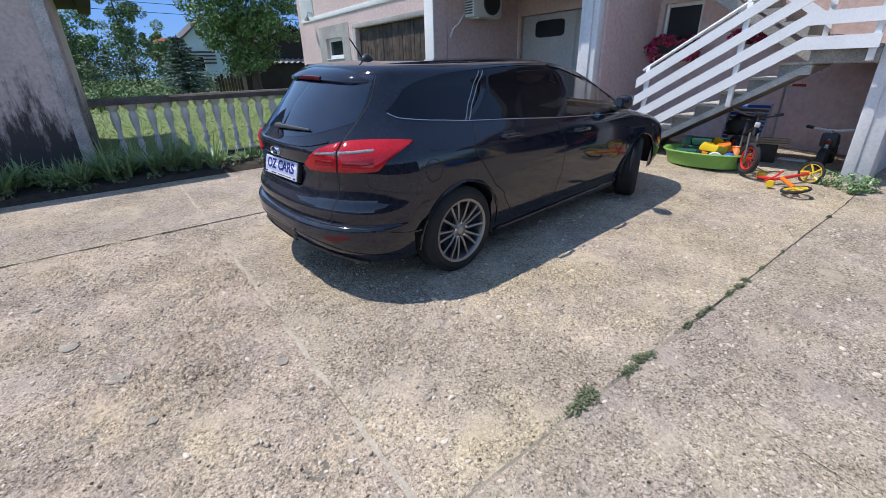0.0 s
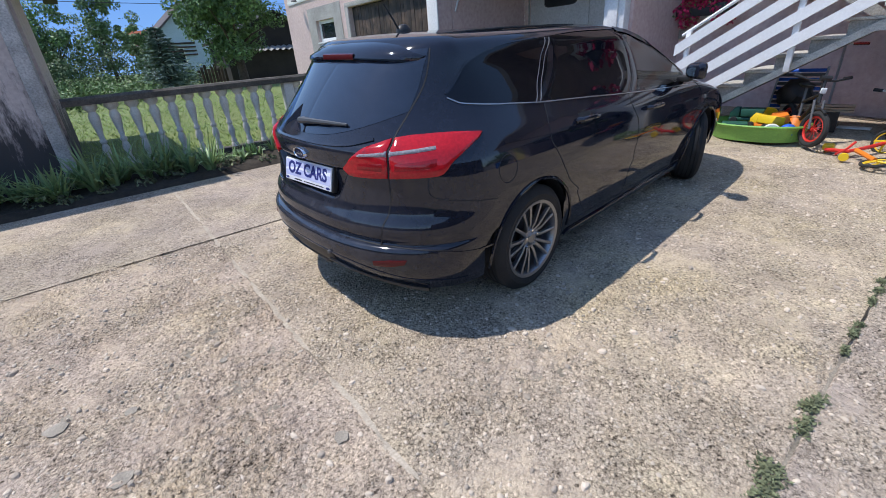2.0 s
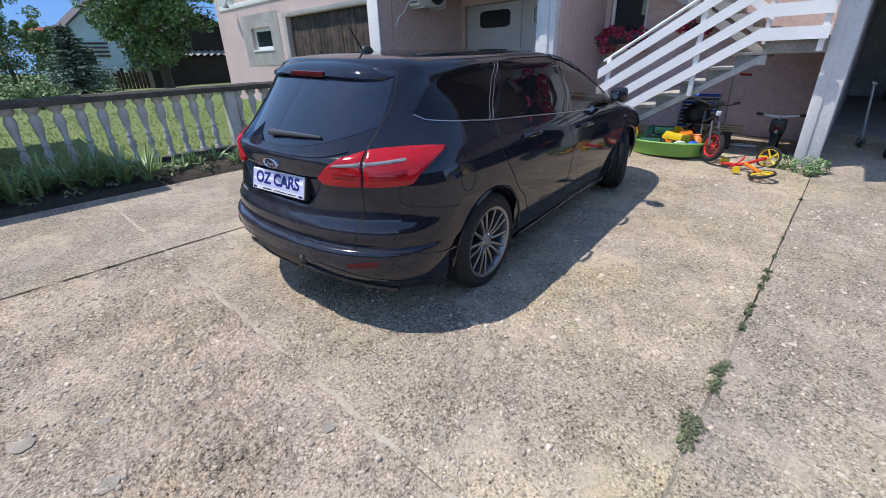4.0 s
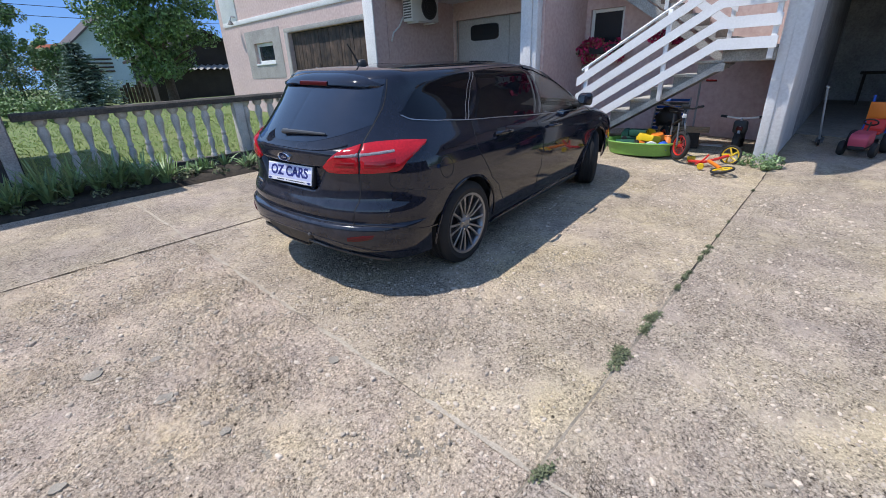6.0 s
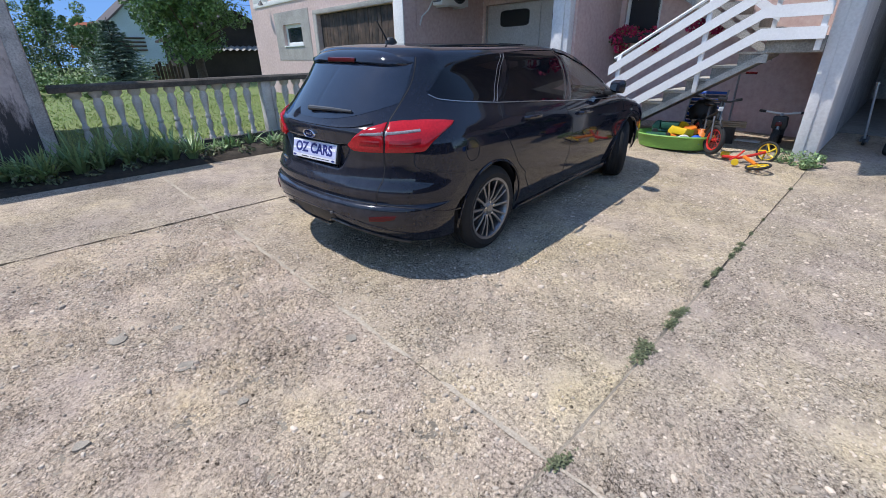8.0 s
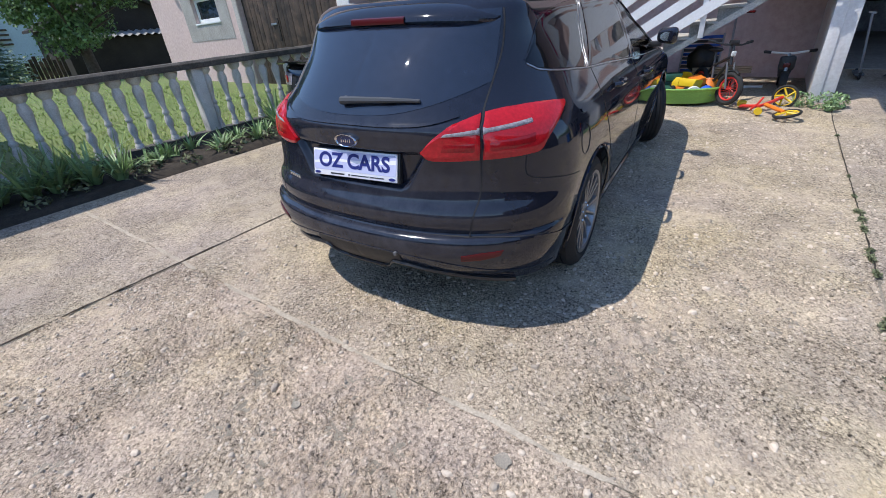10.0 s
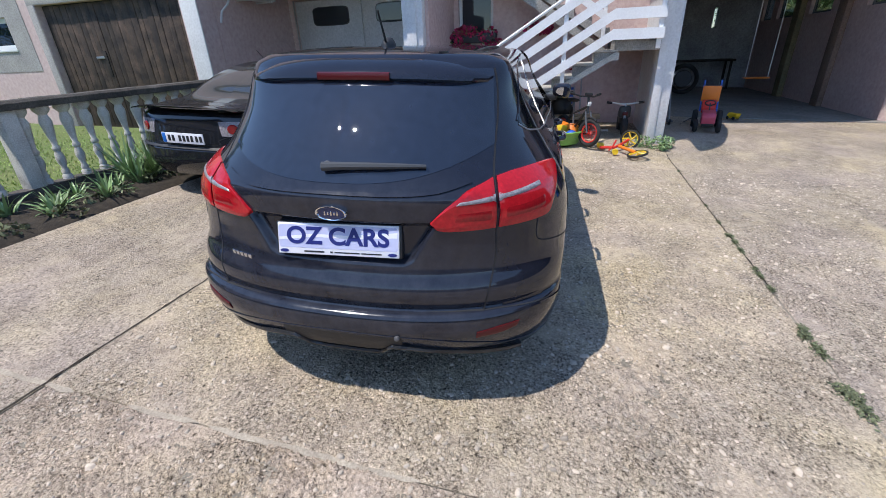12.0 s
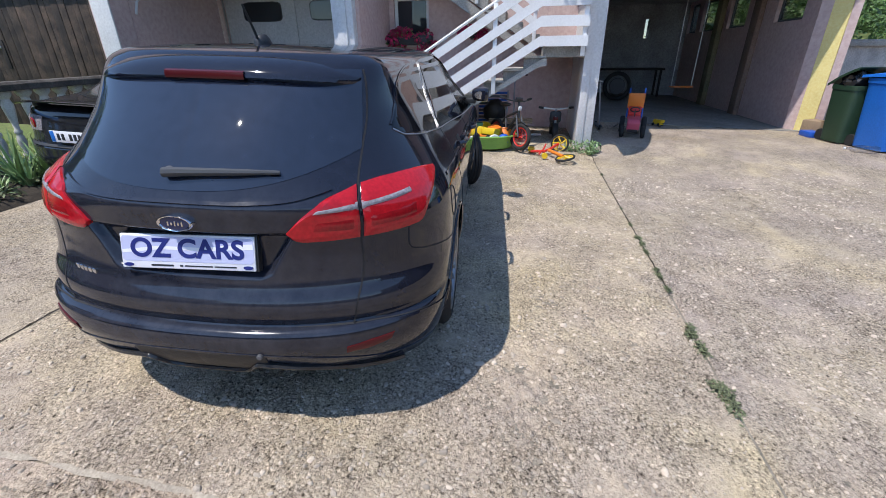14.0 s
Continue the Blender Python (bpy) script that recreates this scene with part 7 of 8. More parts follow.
gable = far_house(9.2, 46.5, 7.0, 7.0, 2.75, 3.0, M_FARWALL, mat("dark_roof_tiles", (0.10, 0.08, 0.08), 0.85, vary=0.2, scale=2), "pale blue-grey gabled house among the trees", 0)
for k in range(4):
    part("balcony_rail", box(-2.5, -0.2, -3.62, -3.56, 1.85 + 0.28 * k, 1.97 + 0.28 * k, 0.01), M_WOOD, gable, "dark balcony rail")
far_house(7.9, 54.0, 3.4, 3.4, 2.6, 1.7, M_FARWALL, M_ROOFRED, "far house with a red tiled roof", 75)


def shed():
    s = thing("shed", "dark wooden barn with a lean-to of corrugated sheets", "shed", Matrix.Translation((9.1, 27.5, ground_z(9.1, 27.5))))
    part("wall", prism([(-2.0, -0.2), (3.2, -0.2), (3.2, 1.9), (0.6, 3.1), (-2.0, 1.9)], "y", -1.0, 3.0), M_SHED, s)
    for k in (-1, 1):
        part("roof", prism([(0.6, 3.12), (0.6 + k * 2.9, 1.78), (0.6 + k * 2.9, 1.9), (0.6, 3.24)], "y", -1.3, 3.3), M_SHED, s, "dark tiled roof")
    part("lean_to_wall", box(-2.4, 2.6, -1.9, -1.005, -0.2, 1.25), M_SHED, s)
    rows = []
    for j in range(2):
        rows.append([(-2.7 + 5.6 * i / 70, -2.1 + 1.1 * j, 1.30 + 0.22 * j + 0.045 * math.sin(i * 1.57)) for i in range(71)])
    part("lean_to_roof", grid(rows), M_ROOFGREY, s, "grey corrugated sheet roof")
    for i in range(9):
        part("board", box(-4.0 + i * 0.15, -3.88 + i * 0.15, -2.2, -2.16, -0.1, 0.6 + 0.1 * (i % 3)), M_WOOD, s)
    return s


shed()
for z0, z1 in ((5.28, 5.42), (5.75, 5.9)):
    tagged(obj("overhead_wire", tube([(-12 + 3.0 * i, 30 + 0.35 * i, z0 + (z1 - z0) * i / 12 - 0.5 * math.sin(math.pi * i / 12)) for i in range(13)], 0.015, 5), M_BLACKPL), "thin black overhead wire above the gardens", "wire")


# ---- bins ----
def wheelie_bin(name, x, y, turn, w, d, h, material, label, lid_open=0.0):
    z = ground_z(x, y)
    b = thing(name, label, "bin", Matrix.Translation((x, y, z)) @ Matrix.Rotation(radians(turn), 4, "Z"), group="wheelie bins")
    bm = bmesh.new()
    rows = []
    for u, k in ((0.0, 0.78), (0.05, 0.80), (0.5, 0.90), (0.86, 0.985), (0.865, 1.03), (0.93, 1.04), (0.935, 1.0)):
        ring = []
        for i in range(32):
            a = 2 * math.pi * i / 32
            cx, sy_ = math.copysign(abs(math.cos(a)) ** 0.35, math.cos(a)), math.copysign(abs(math.sin(a)) ** 0.35, math.sin(a))
            ring.append((d / 2 * k * cx, w / 2 * k * sy_, 0.03 + h * u * 0.98))
        rows.append(ring)
    grid(rows, bm, close=True)
    bm.faces.new(bm.verts[:32][::-1])
    bmesh.ops.recalc_face_normals(bm, faces=bm.faces[:])
    part("body", bm, material, b)
    lid = []
    for u in range(9):
        t = u / 8
        xx = -d / 2 * 1.06 + d * 1.1 * t
        lid.append([(xx, w / 2 * 1.07 * v, h * 0.955 + 0.06 * math.sin(math.pi * (0.12 + 0.8 * t)) * (1 - 0.5 * abs(v) ** 4) - (0.03 if abs(v) == 1 else 0)) for v in (-1, -0.97, -0.6, -0.2, 0.2, 0.6, 0.97, 1)])
    bm = grid(lid)
    m = Matrix.Translation((d / 2, 0, h * 0.955)) @ Matrix.Rotation(radians(lid_open), 4, "Y") @ Matrix.Translation((-d / 2, 0, -h * 0.955))
    bmesh.ops.transform(bm, matrix=m, verts=bm.verts[:])
    geom = bmesh.ops.solidify(bm, geom=bm.faces[:], thickness=0.012)
    part("lid", bm, material, b)
    part("handle", tube([(d / 2 + 0.05, -w * 0.3, h * 0.95), (d / 2 + 0.07, 0, h * 0.95), (d / 2 + 0.05, w * 0.3, h * 0.95)], 0.016, 8), material, b)
    for s in (-1, 1):
        part("wheel", lathe([(0.03, -0.025), (0.095, -0.025), (0.1, 0.0), (0.095, 0.025), (0.03, 0.025)], 20, "y", m=Matrix.Translation((d / 2 - 0.02, s * w * 0.31, 0.1))), M_TYRE, b)
    return b


wheelie_bin("rubbish_bin", 8.62, -3.62, 6, 0.50, 0.55, 1.0, M_GREENBIN, "dark green wheelie bin overflowing with a black bag", 26)
blue = wheelie_bin("rubbish_bin", 8.02, -3.85, 10, 0.60, 0.72, 1.16, M_BLUEBIN, "bright blue wheelie bin with closed lid")
for k in range(3):
    part("label_bar", box(-0.352, -0.346, 0.10 - 0.02 * k, 0.18 - 0.02 * k, 0.80 - 0.06 * k, 0.83 - 0.06 * k), M_WHITEPL, blue, "pale worn print")


def crumpled(r, seed, rough=0.35, squash=0.7, sub=3):
    bm = bmesh.new()
    bmesh.ops.create_icosphere(bm, subdivisions=sub, radius=r)
    for v in bm.verts:
        n = v.co.normalized()
        v.co *= 1 + rough * noise.noise(n * 2.2 + Vector((seed, 0, 0))) + 0.4 * rough * noise.noise(n * 6 + Vector((0, seed, 0)))
        v.co.z *= squash
    return bm


bag = thing("rubbish_bag", "shiny black rubbish bag in the green bin", "bag", Matrix.Translation((8.60, -3.60, ground_z(8.6, -3.6) + 1.0)))
part("bag", crumpled(0.24, 2.0), M_BAG, bag, shade=25)
box1 = thing("cardboard_box", "flattened cardboard and a torn box beside the bins", "box", Matrix.Translation((9.45, -3.68, ground_z(9.45, -3.68))) @ Matrix.Rotation(0.4, 4, "Z"))
part("box", box(-0.18, 0.18, -0.14, 0.14, 0.0, 0.26, 0.004), M_CARD, box1)
part("flap", box(-0.34, -0.12, -0.16, 0.10, 0.27, 0.285, 0.003), M_CARD, box1)
crate = thing("blue_crate", "small blue plastic crate on the ground", "crate", Matrix.Translation((9.15, -3.45, ground_z(9.15, -3.45))))
part("crate", box(-0.16, 0.16, -0.11, 0.11, 0.0, 0.10, 0.012), M_TOYB, crate)
bot = thing("plastic_bottle", "clear crumpled plastic bottle lying on the concrete", "bottle", Matrix.Translation((7.65, -3.38, ground_z(7.65, -3.38) + 0.06)) @ Matrix.Rotation(radians(70), 4, "Z"))
part("bottle", lathe([(0.0, -0.2), (0.05, -0.2), (0.06, -0.16), (0.058, -0.05), (0.062, 0.03), (0.055, 0.1), (0.02, 0.17), (0.018, 0.21), (0.0, 0.21)], 20, "x"), M_PET, bot)
part("cap", lathe([(0.0, 0.2), (0.021, 0.2), (0.021, 0.23), (0.0, 0.23)], 14, "x"), M_WHITEPL, bot)


# ---- toys under the stairs ----
def paddling_pool():
    x, y = 6.80, 2.52
    p = thing("paddling_pool", "green plastic paddling pool heaped with toys", "pool", Matrix.Translation((x, y, ground_z(x, y))))
    bm = bmesh.new()
    rows = []
    for r, h in ((0.0, 0.012), (0.40, 0.012), (0.45, 0.02), (0.50, 0.17), (0.52, 0.195), (0.545, 0.20), (0.555, 0.185), (0.545, 0.17), (0.52, 0.16), (0.47, 0.0), (0.0, 0.0)):
        rows.append([(r * 0.8 * math.cos(a) * (1 + 0.05 * math.cos(3 * a)), r * 1.0 * math.sin(a) * (1 + 0.03 * math.cos(3 * a)), h) for a in (2 * math.pi * k / 48 for k in range(48))])
    grid(rows, bm, close=True)
    bmesh.ops.remove_doubles(bm, verts=bm.verts[:], dist=1e-4)
    bmesh.ops.recalc_face_normals(bm, faces=bm.faces[:])
    part("shell", bm, M_POOL, p)
    return p


paddling_pool()


def toy(name, label, x, y, z, bm, material, turn=0.0, tilt=0.0):
    t = thing(name, label, "toy", Matrix.Translation((x, y, ground_z(x, y) + z)) @ Matrix.Rotation(radians(turn), 4, "Z") @ Matrix.Rotation(radians(tilt), 4, "Y"))
    part("body", bm, material, t)
    return t


def bucket(r, h):
    return lathe([(0.0, 0.0), (r * 0.75, 0.0), (r, h), (r * 1.08, h), (r * 1.08, h * 0.92), (r * 0.96, h * 0.9), (r * 0.7, 0.02), (0.0, 0.02)], 24)


def toy_truck(x, y, z, m1, m2, turn, label, tilt=0, size=1.0):
    t = thing("toy_truck", label, "toy", Matrix.Translation((x, y, ground_z(x, y) + z)) @ Matrix.Rotation(radians(turn), 4, "Z") @ Matrix.Rotation(radians(tilt), 4, "X") @ Matrix.Scale(size, 4))
    part("chassis", box(-0.17, 0.17, -0.07, 0.07, 0.04, 0.08, 0.01), m2, t)
    part("cab", prism([(0.06, 0.08), (0.16, 0.08), (0.17, 0.13), (0.12, 0.20), (0.06, 0.20)], "y", -0.065, 0.065, bevel=0.008), m1, t)
    part("tipper", prism([(-0.18, 0.09), (0.04, 0.09), (0.05, 0.19), (-0.21, 0.19)], "y", -0.085, 0.085, bevel=0.01), m1, t)
    for x_ in (-0.11, 0.11):
        for s in (-1, 1):
            part("wheel", lathe([(0.0, -0.02), (0.04, -0.02), (0.045, 0.0), (0.04, 0.02), (0.0, 0.02)], 16, "y", m=Matrix.Translation((x_, s * 0.085, 0.045))), M_TYRE, t)
    return t


toy_truck(6.72, 2.45, 0.10, M_TOYY, M_TOYO, 60, "yellow toy tipper truck in the pool", 12)
toy_truck(6.92, 2.72, 0.12, M_TOYG, M_TOYG, 100, "dark green toy truck in the pool")
toy_truck(6.88, 2.30, 0.10, M_TOYO, M_TOYY, 20, "orange toy truck in the pool", -15)
toy("toy_crate", "dark green plastic basket of toys in the pool", 6.66, 2.74, 0.06, box(-0.1, 0.1, -0.14, 0.14, 0, 0.13, 0.015), M_TOYG, 20)
toy("toy_ball", "blue toy ball in the pool", 6.62, 2.16, 0.15, lathe([(0.09 * math.sin(math.pi * i / 12), -0.09 * math.cos(math.pi * i / 12)) for i in range(13)], 24), M_TOYB)
toy("toy_ring", "white and brown toy ring in the pool", 6.52, 2.30, 0.15, lathe([(0.02, -0.03), (0.09, -0.03), (0.10, 0.0), (0.09, 0.03), (0.02, 0.03)], 24, "x"), M_WHITEPL, 20)
toy("toy_bucket", "orange toy bucket in the pool", 6.80, 2.16, 0.10, bucket(0.10, 0.16), M_TOYO, 0, 40)
toy("toy_bucket", "yellow toy bucket in the pool", 7.02, 2.5, 0.10, bucket(0.11, 0.18), M_TOYY, 0, -30)
toy("toy_brick", "red toy brick in the pool", 6.98, 2.22, 0.10, box(-0.06, 0.06, -0.04, 0.04, 0, 0.09, 0.008), M_TOYR, 30)


def cycle_wheel(parent, name, centre, r, axis_turn, tyre_m, rim_m, spokes, thick=0.018, tilt=0.0, spoke_r=0.0025, lean=0.0):
    """A spoked wheel; its axle lies along local y before the turn."""
    w = new(name)
    w.parent = parent
    w.matrix_local = Matrix.Translation(centre) @ Matrix.Rotation(radians(axis_turn), 4, "Z") @ Matrix.Rotation(radians(lean), 4, "X")
    circ = [(r * math.cos(2 * math.pi * k / 32), 0, r * math.sin(2 * math.pi * k / 32)) for k in range(32)]
    part("tyre", tube(circ, thick, 8, closed=True), tyre_m, w)
    part("rim", tube([(c[0] * (1 - thick * 1.15 / r), 0, c[2] * (1 - thick * 1.15 / r)) for c in circ], thick * 0.5, 6, closed=True), rim_m, w)
    part("hub", lathe([(0.0, -0.03), (r * 0.09, -0.03), (r * 0.09, 0.03), (0.0, 0.03)], 12, "y"), rim_m, w)
    bm = bmesh.new()
    for k in range(spokes):
        a = 2 * math.pi * k / spokes
        tube([(0.02 * math.cos(a + 0.8), 0.015 * (-1) ** k, 0.02 * math.sin(a + 0.8)), (r * 0.95 * math.cos(a), 0, r * 0.95 * math.sin(a))], spoke_r, 5, bm)
    part("spokes", bm, rim_m, w)
    return w


def bicycle():
    x, y = 6.80, 2.13
    b = thing("bicycle", "small black children's bicycle with red rims", "bicycle", Matrix.Translation((x, y, ground_z(x, y))) @ Matrix.Rotation(radians(215), 4, "Z") @ Matrix.Rotation(radians(-6), 4, "X"))
    r = 0.20
    cycle_wheel(b, "front_wheel", (0.36, 0, r), r - 0.03, 14, M_TYRE, M_TOYR, 20, 0.03)
    cycle_wheel(b, "rear_wheel", (-0.33, 0, r), r - 0.03, 0, M_TYRE, M_TOYR, 20, 0.03)
    part("frame", tube([(0.22, 0, 0.52), (0.0, 0, 0.26), (-0.06, 0, 0.25)], 0.020, 8), M_BLACKPL, b, "dark painted frame tube")
    part("frame", tube([(0.21, 0, 0.56), (-0.10, 0, 0.44), (-0.33, 0, r)], 0.018, 8), M_BLACKPL, b)
    part("frame", tube([(-0.14, 0, 0.60), (-0.06, 0, 0.25), (-0.33, 0, r)], 0.015, 8), M_GREYPL, b)
    for s in (-1, 1):
        part("fork", tube([(0.24, s * 0.045, 0.50), (0.30, s * 0.045, 0.35), (0.36, s * 0.045, r)], 0.013, 8), M_GREYPL, b)
    part("steerer", tube([(0.245, 0, 0.47), (0.19, 0, 0.72)], 0.018, 8), M_BLACKPL, b)
    part("handlebar", tube([(0.10, -0.27, 0.74), (0.16, -0.12, 0.70), (0.18, 0, 0.70), (0.16, 0.12, 0.70), (0.10, 0.27, 0.74)], 0.011, 8), M_BLACKPL, b, "black handlebar")
    for s in (-1, 1):
        part("grip", tube([(0.125, s * 0.20, 0.725), (0.095, s * 0.28, 0.742)], 0.018, 8), M_BLACKPL, b)
        part("pedal", box(-0.06, 0.02, s * 0.10 - 0.03, s * 0.10 + 0.03, 0.16 + 0.06 * s, 0.18 + 0.06 * s, 0.004), M_BLACKPL, b)
    part("bar_pad", tube([(0.19, -0.05, 0.725), (0.19, 0.05, 0.725)], 0.03, 10), M_BLACKPL, b)
    part("headset_plate", box(0.235, 0.255, -0.03, 0.03, 0.57, 0.63, 0.01), M_WHITEPL, b)
    part("saddle", lathe([(0.0, -0.03), (0.06, -0.025), (0.09, 0.0), (0.07, 0.02), (0.0, 0.03)], 16, m=Matrix.Translation((-0.16, 0, 0.63)) @ Matrix.Diagonal((1.5, 0.8, 1, 1))), M_BLACKPL, b)
    part("mudguard", tube([(0.36 + 0.215 * math.cos(a), 0, r + 0.215 * math.sin(a)) for a in (radians(60 + 12 * k) for k in range(9))], 0.014, 6), M_BLACKPL, b)
    return b


bicycle()


def balance_bike():
    x, y = 6.42, 1.32
    b = thing("balance_bike", "red toy balance bike with yellow wheels lying on its side", "balance bike", Matrix.Translation((x, y, ground_z(x, y))))
    cycle_wheel(b, "rear_wheel", (0.34, -0.02, 0.135), 0.125, 76, M_TYRE, M_TOYY, 5, 0.016, spoke_r=0.012, lean=12)
    cycle_wheel(b, "front_wheel", (-0.30, -0.06, 0.055), 0.125, 20, M_TYRE, M_TOYY, 5, 0.016, spoke_r=0.012, lean=78)
    part("frame", tube([(0.33, 0.0, 0.13), (0.12, 0.12, 0.10), (-0.02, 0.22, 0.08), (0.02, 0.42, 0.07)], 0.020, 8), M_TOYR, b, "bright red frame tube")
    part("fork", tube([(-0.02, 0.16, 0.10), (-0.16, 0.05, 0.08), (-0.28, -0.03, 0.07)], 0.024, 8), M_TOYO, b, "orange-red fork")
    part("handlebar", tube([(-0.12, 0.30, 0.06), (0.0, 0.24, 0.10), (0.10, 0.20, 0.16)], 0.012, 8), M_TOYR, b)
    part("grip", lathe([(0.0, -0.02), (0.04, -0.02), (0.045, 0.0), (0.04, 0.02), (0.0, 0.02)], 20, "x", m=Matrix.Translation((-0.18, 0.22, 0.05))), M_TOYY, b, "yellow end cap")
    part("saddle", box(0.06, 0.16, 0.36, 0.46, 0.05, 0.12, 0.02), M_TOYY, b, "yellow saddle")
    return b


balance_bike()


def scooter():
    x, y = 7.72, 2.05
    s = thing("scooter", "children's scooter with red handle grips under the stairs", "scooter", Matrix.Translation((x, y, ground_z(x, y))) @ Matrix.Rotation(radians(200), 4, "Z"))
    part("stem", tube([(0.0, 0, 0.10), (-0.05, 0, 0.96)], 0.014, 8), M_STEEL, s)
    part("handlebar", tube([(-0.05, -0.20, 0.97), (-0.05, 0.20, 0.95)], 0.012, 8), M_STEEL, s)
    for k in (-1, 1):
        part("grip", tube([(-0.05, k * 0.07, 0.96 - 0.004 * k), (-0.05, k * 0.22, 0.96 - 0.01 * k)], 0.016, 8), M_REDD, s, "dull red rubber grip")
    part("deck", box(-0.52, -0.02, -0.06, 0.06, 0.07, 0.10, 0.01), M_TOYR, s)
    for x_ in (0.03, -0.52):
        part("wheel", lathe([(0.02, -0.015), (0.055, -0.015), (0.06, 0), (0.055, 0.015), (0.02, 0.015)], 18, "y", m=Matrix.Translation((x_, 0, 0.06))), M_TYRE, s)
    return s


scooter()


def ride_on():
    x, y = 7.55, 1.36
    s = thing("ride_on_bike", "black toy motorbike with white handlebar", "toy bike", Matrix.Translation((x, y, ground_z(x, y))) @ Matrix.Rotation(radians(182), 4, "Z"))
    part("body", lathe([(0.0, -0.2), (0.08, -0.17), (0.11, 0.0), (0.09, 0.13), (0.0, 0.17)], 18, m=Matrix.Translation((0, 0, 0.30)) @ Matrix.Diagonal((1.6, 0.8, 0.75, 1))), M_BLACKPL, s)
    part("fairing", box(0.08, 0.17, -0.09, 0.09, 0.26, 0.44, 0.03), M_BLACKPL, s)
    part("handlebar", tube([(0.06, -0.24, 0.49), (0.12, -0.05, 0.47), (0.12, 0.05, 0.47), (0.06, 0.24, 0.49)], 0.013, 8), M_WHITEPL, s, "white handlebar")
    for k in (-1, 1):
        part("grip", tube([(0.08, k * 0.2, 0.485), (0.055, k * 0.28, 0.492)], 0.019, 8), M_BLACKPL, s)
    part("steerer", tube([(0.2, 0, 0.2), (0.12, 0, 0.47)], 0.02, 8), M_STEEL, s)
    for x_ in (0.25, -0.25):
        part("wheel", lathe([(0.03, -0.04), (0.12, -0.04), (0.135, 0), (0.12, 0.04), (0.03, 0.04)], 24, "y", m=Matrix.Translation((x_, 0, 0.135))), M_TYRE, s)
    part("lamp", box(0.17, 0.19, -0.04, 0.04, 0.30, 0.36, 0.008), M_REDD, s)
    return s


ride_on()
sun_bed = thing("folded_lounger", "folded blue striped lounger leaning on the wall", "lounger", Matrix.Translation((7.55, 2.42, ground_z(7.5, 2.4))) @ Matrix.Rotation(radians(20), 4, "Y"))
for k in range(12):
    part("slat", box(-0.012, 0.012, -0.24, 0.24, 0.04 + k * 0.058, 0.08 + k * 0.058, 0.006), M_TOYB if k % 2 else M_GREYPL, sun_bed, "blue and grey plastic slat")
for s in (-1, 1):
    part("side_rail", tube([(0.0, s * 0.25, 0.0), (0.0, s * 0.25, 0.74)], 0.014, 8), M_STEEL, sun_bed)
cushion = thing("cushion", "dark shaggy round cushion leaning on the lounger", "cushion", Matrix.Translation((7.44, 2.36, ground_z(7.4, 2.36) + 0.40)))
part("cover", crumpled(0.19, 5.0, 0.25, 1.0), M_BLACKPL, cushion)
wood = thing("wooden_plank", "orange-brown wooden planks lying behind the pool", "plank", Matrix.Translation((7.3, 2.15, ground_z(7.3, 2.15) + 0.24)) @ Matrix.Rotation(radians(10), 4, "Z"))
for k in range(3):
    part("plank", box(-0.05, 0.05, -0.42, 0.30, 0.03 * k, 0.022 + 0.03 * k, 0.003), M_CARD, wood)
part("support", box(-0.06, 0.06, -0.3, 0.2, -0.24, -0.003, 0.005), M_SHED, wood)
brd = thing("white_board", "pale board lying on the floor under the stairs", "board", Matrix.Translation((7.62, 1.72, ground_z(7.6, 1.7))))
part("board", box(-0.06, 0.06, -0.16, 0.16, 0.0, 0.02, 0.003), M_WHITEPL, brd)


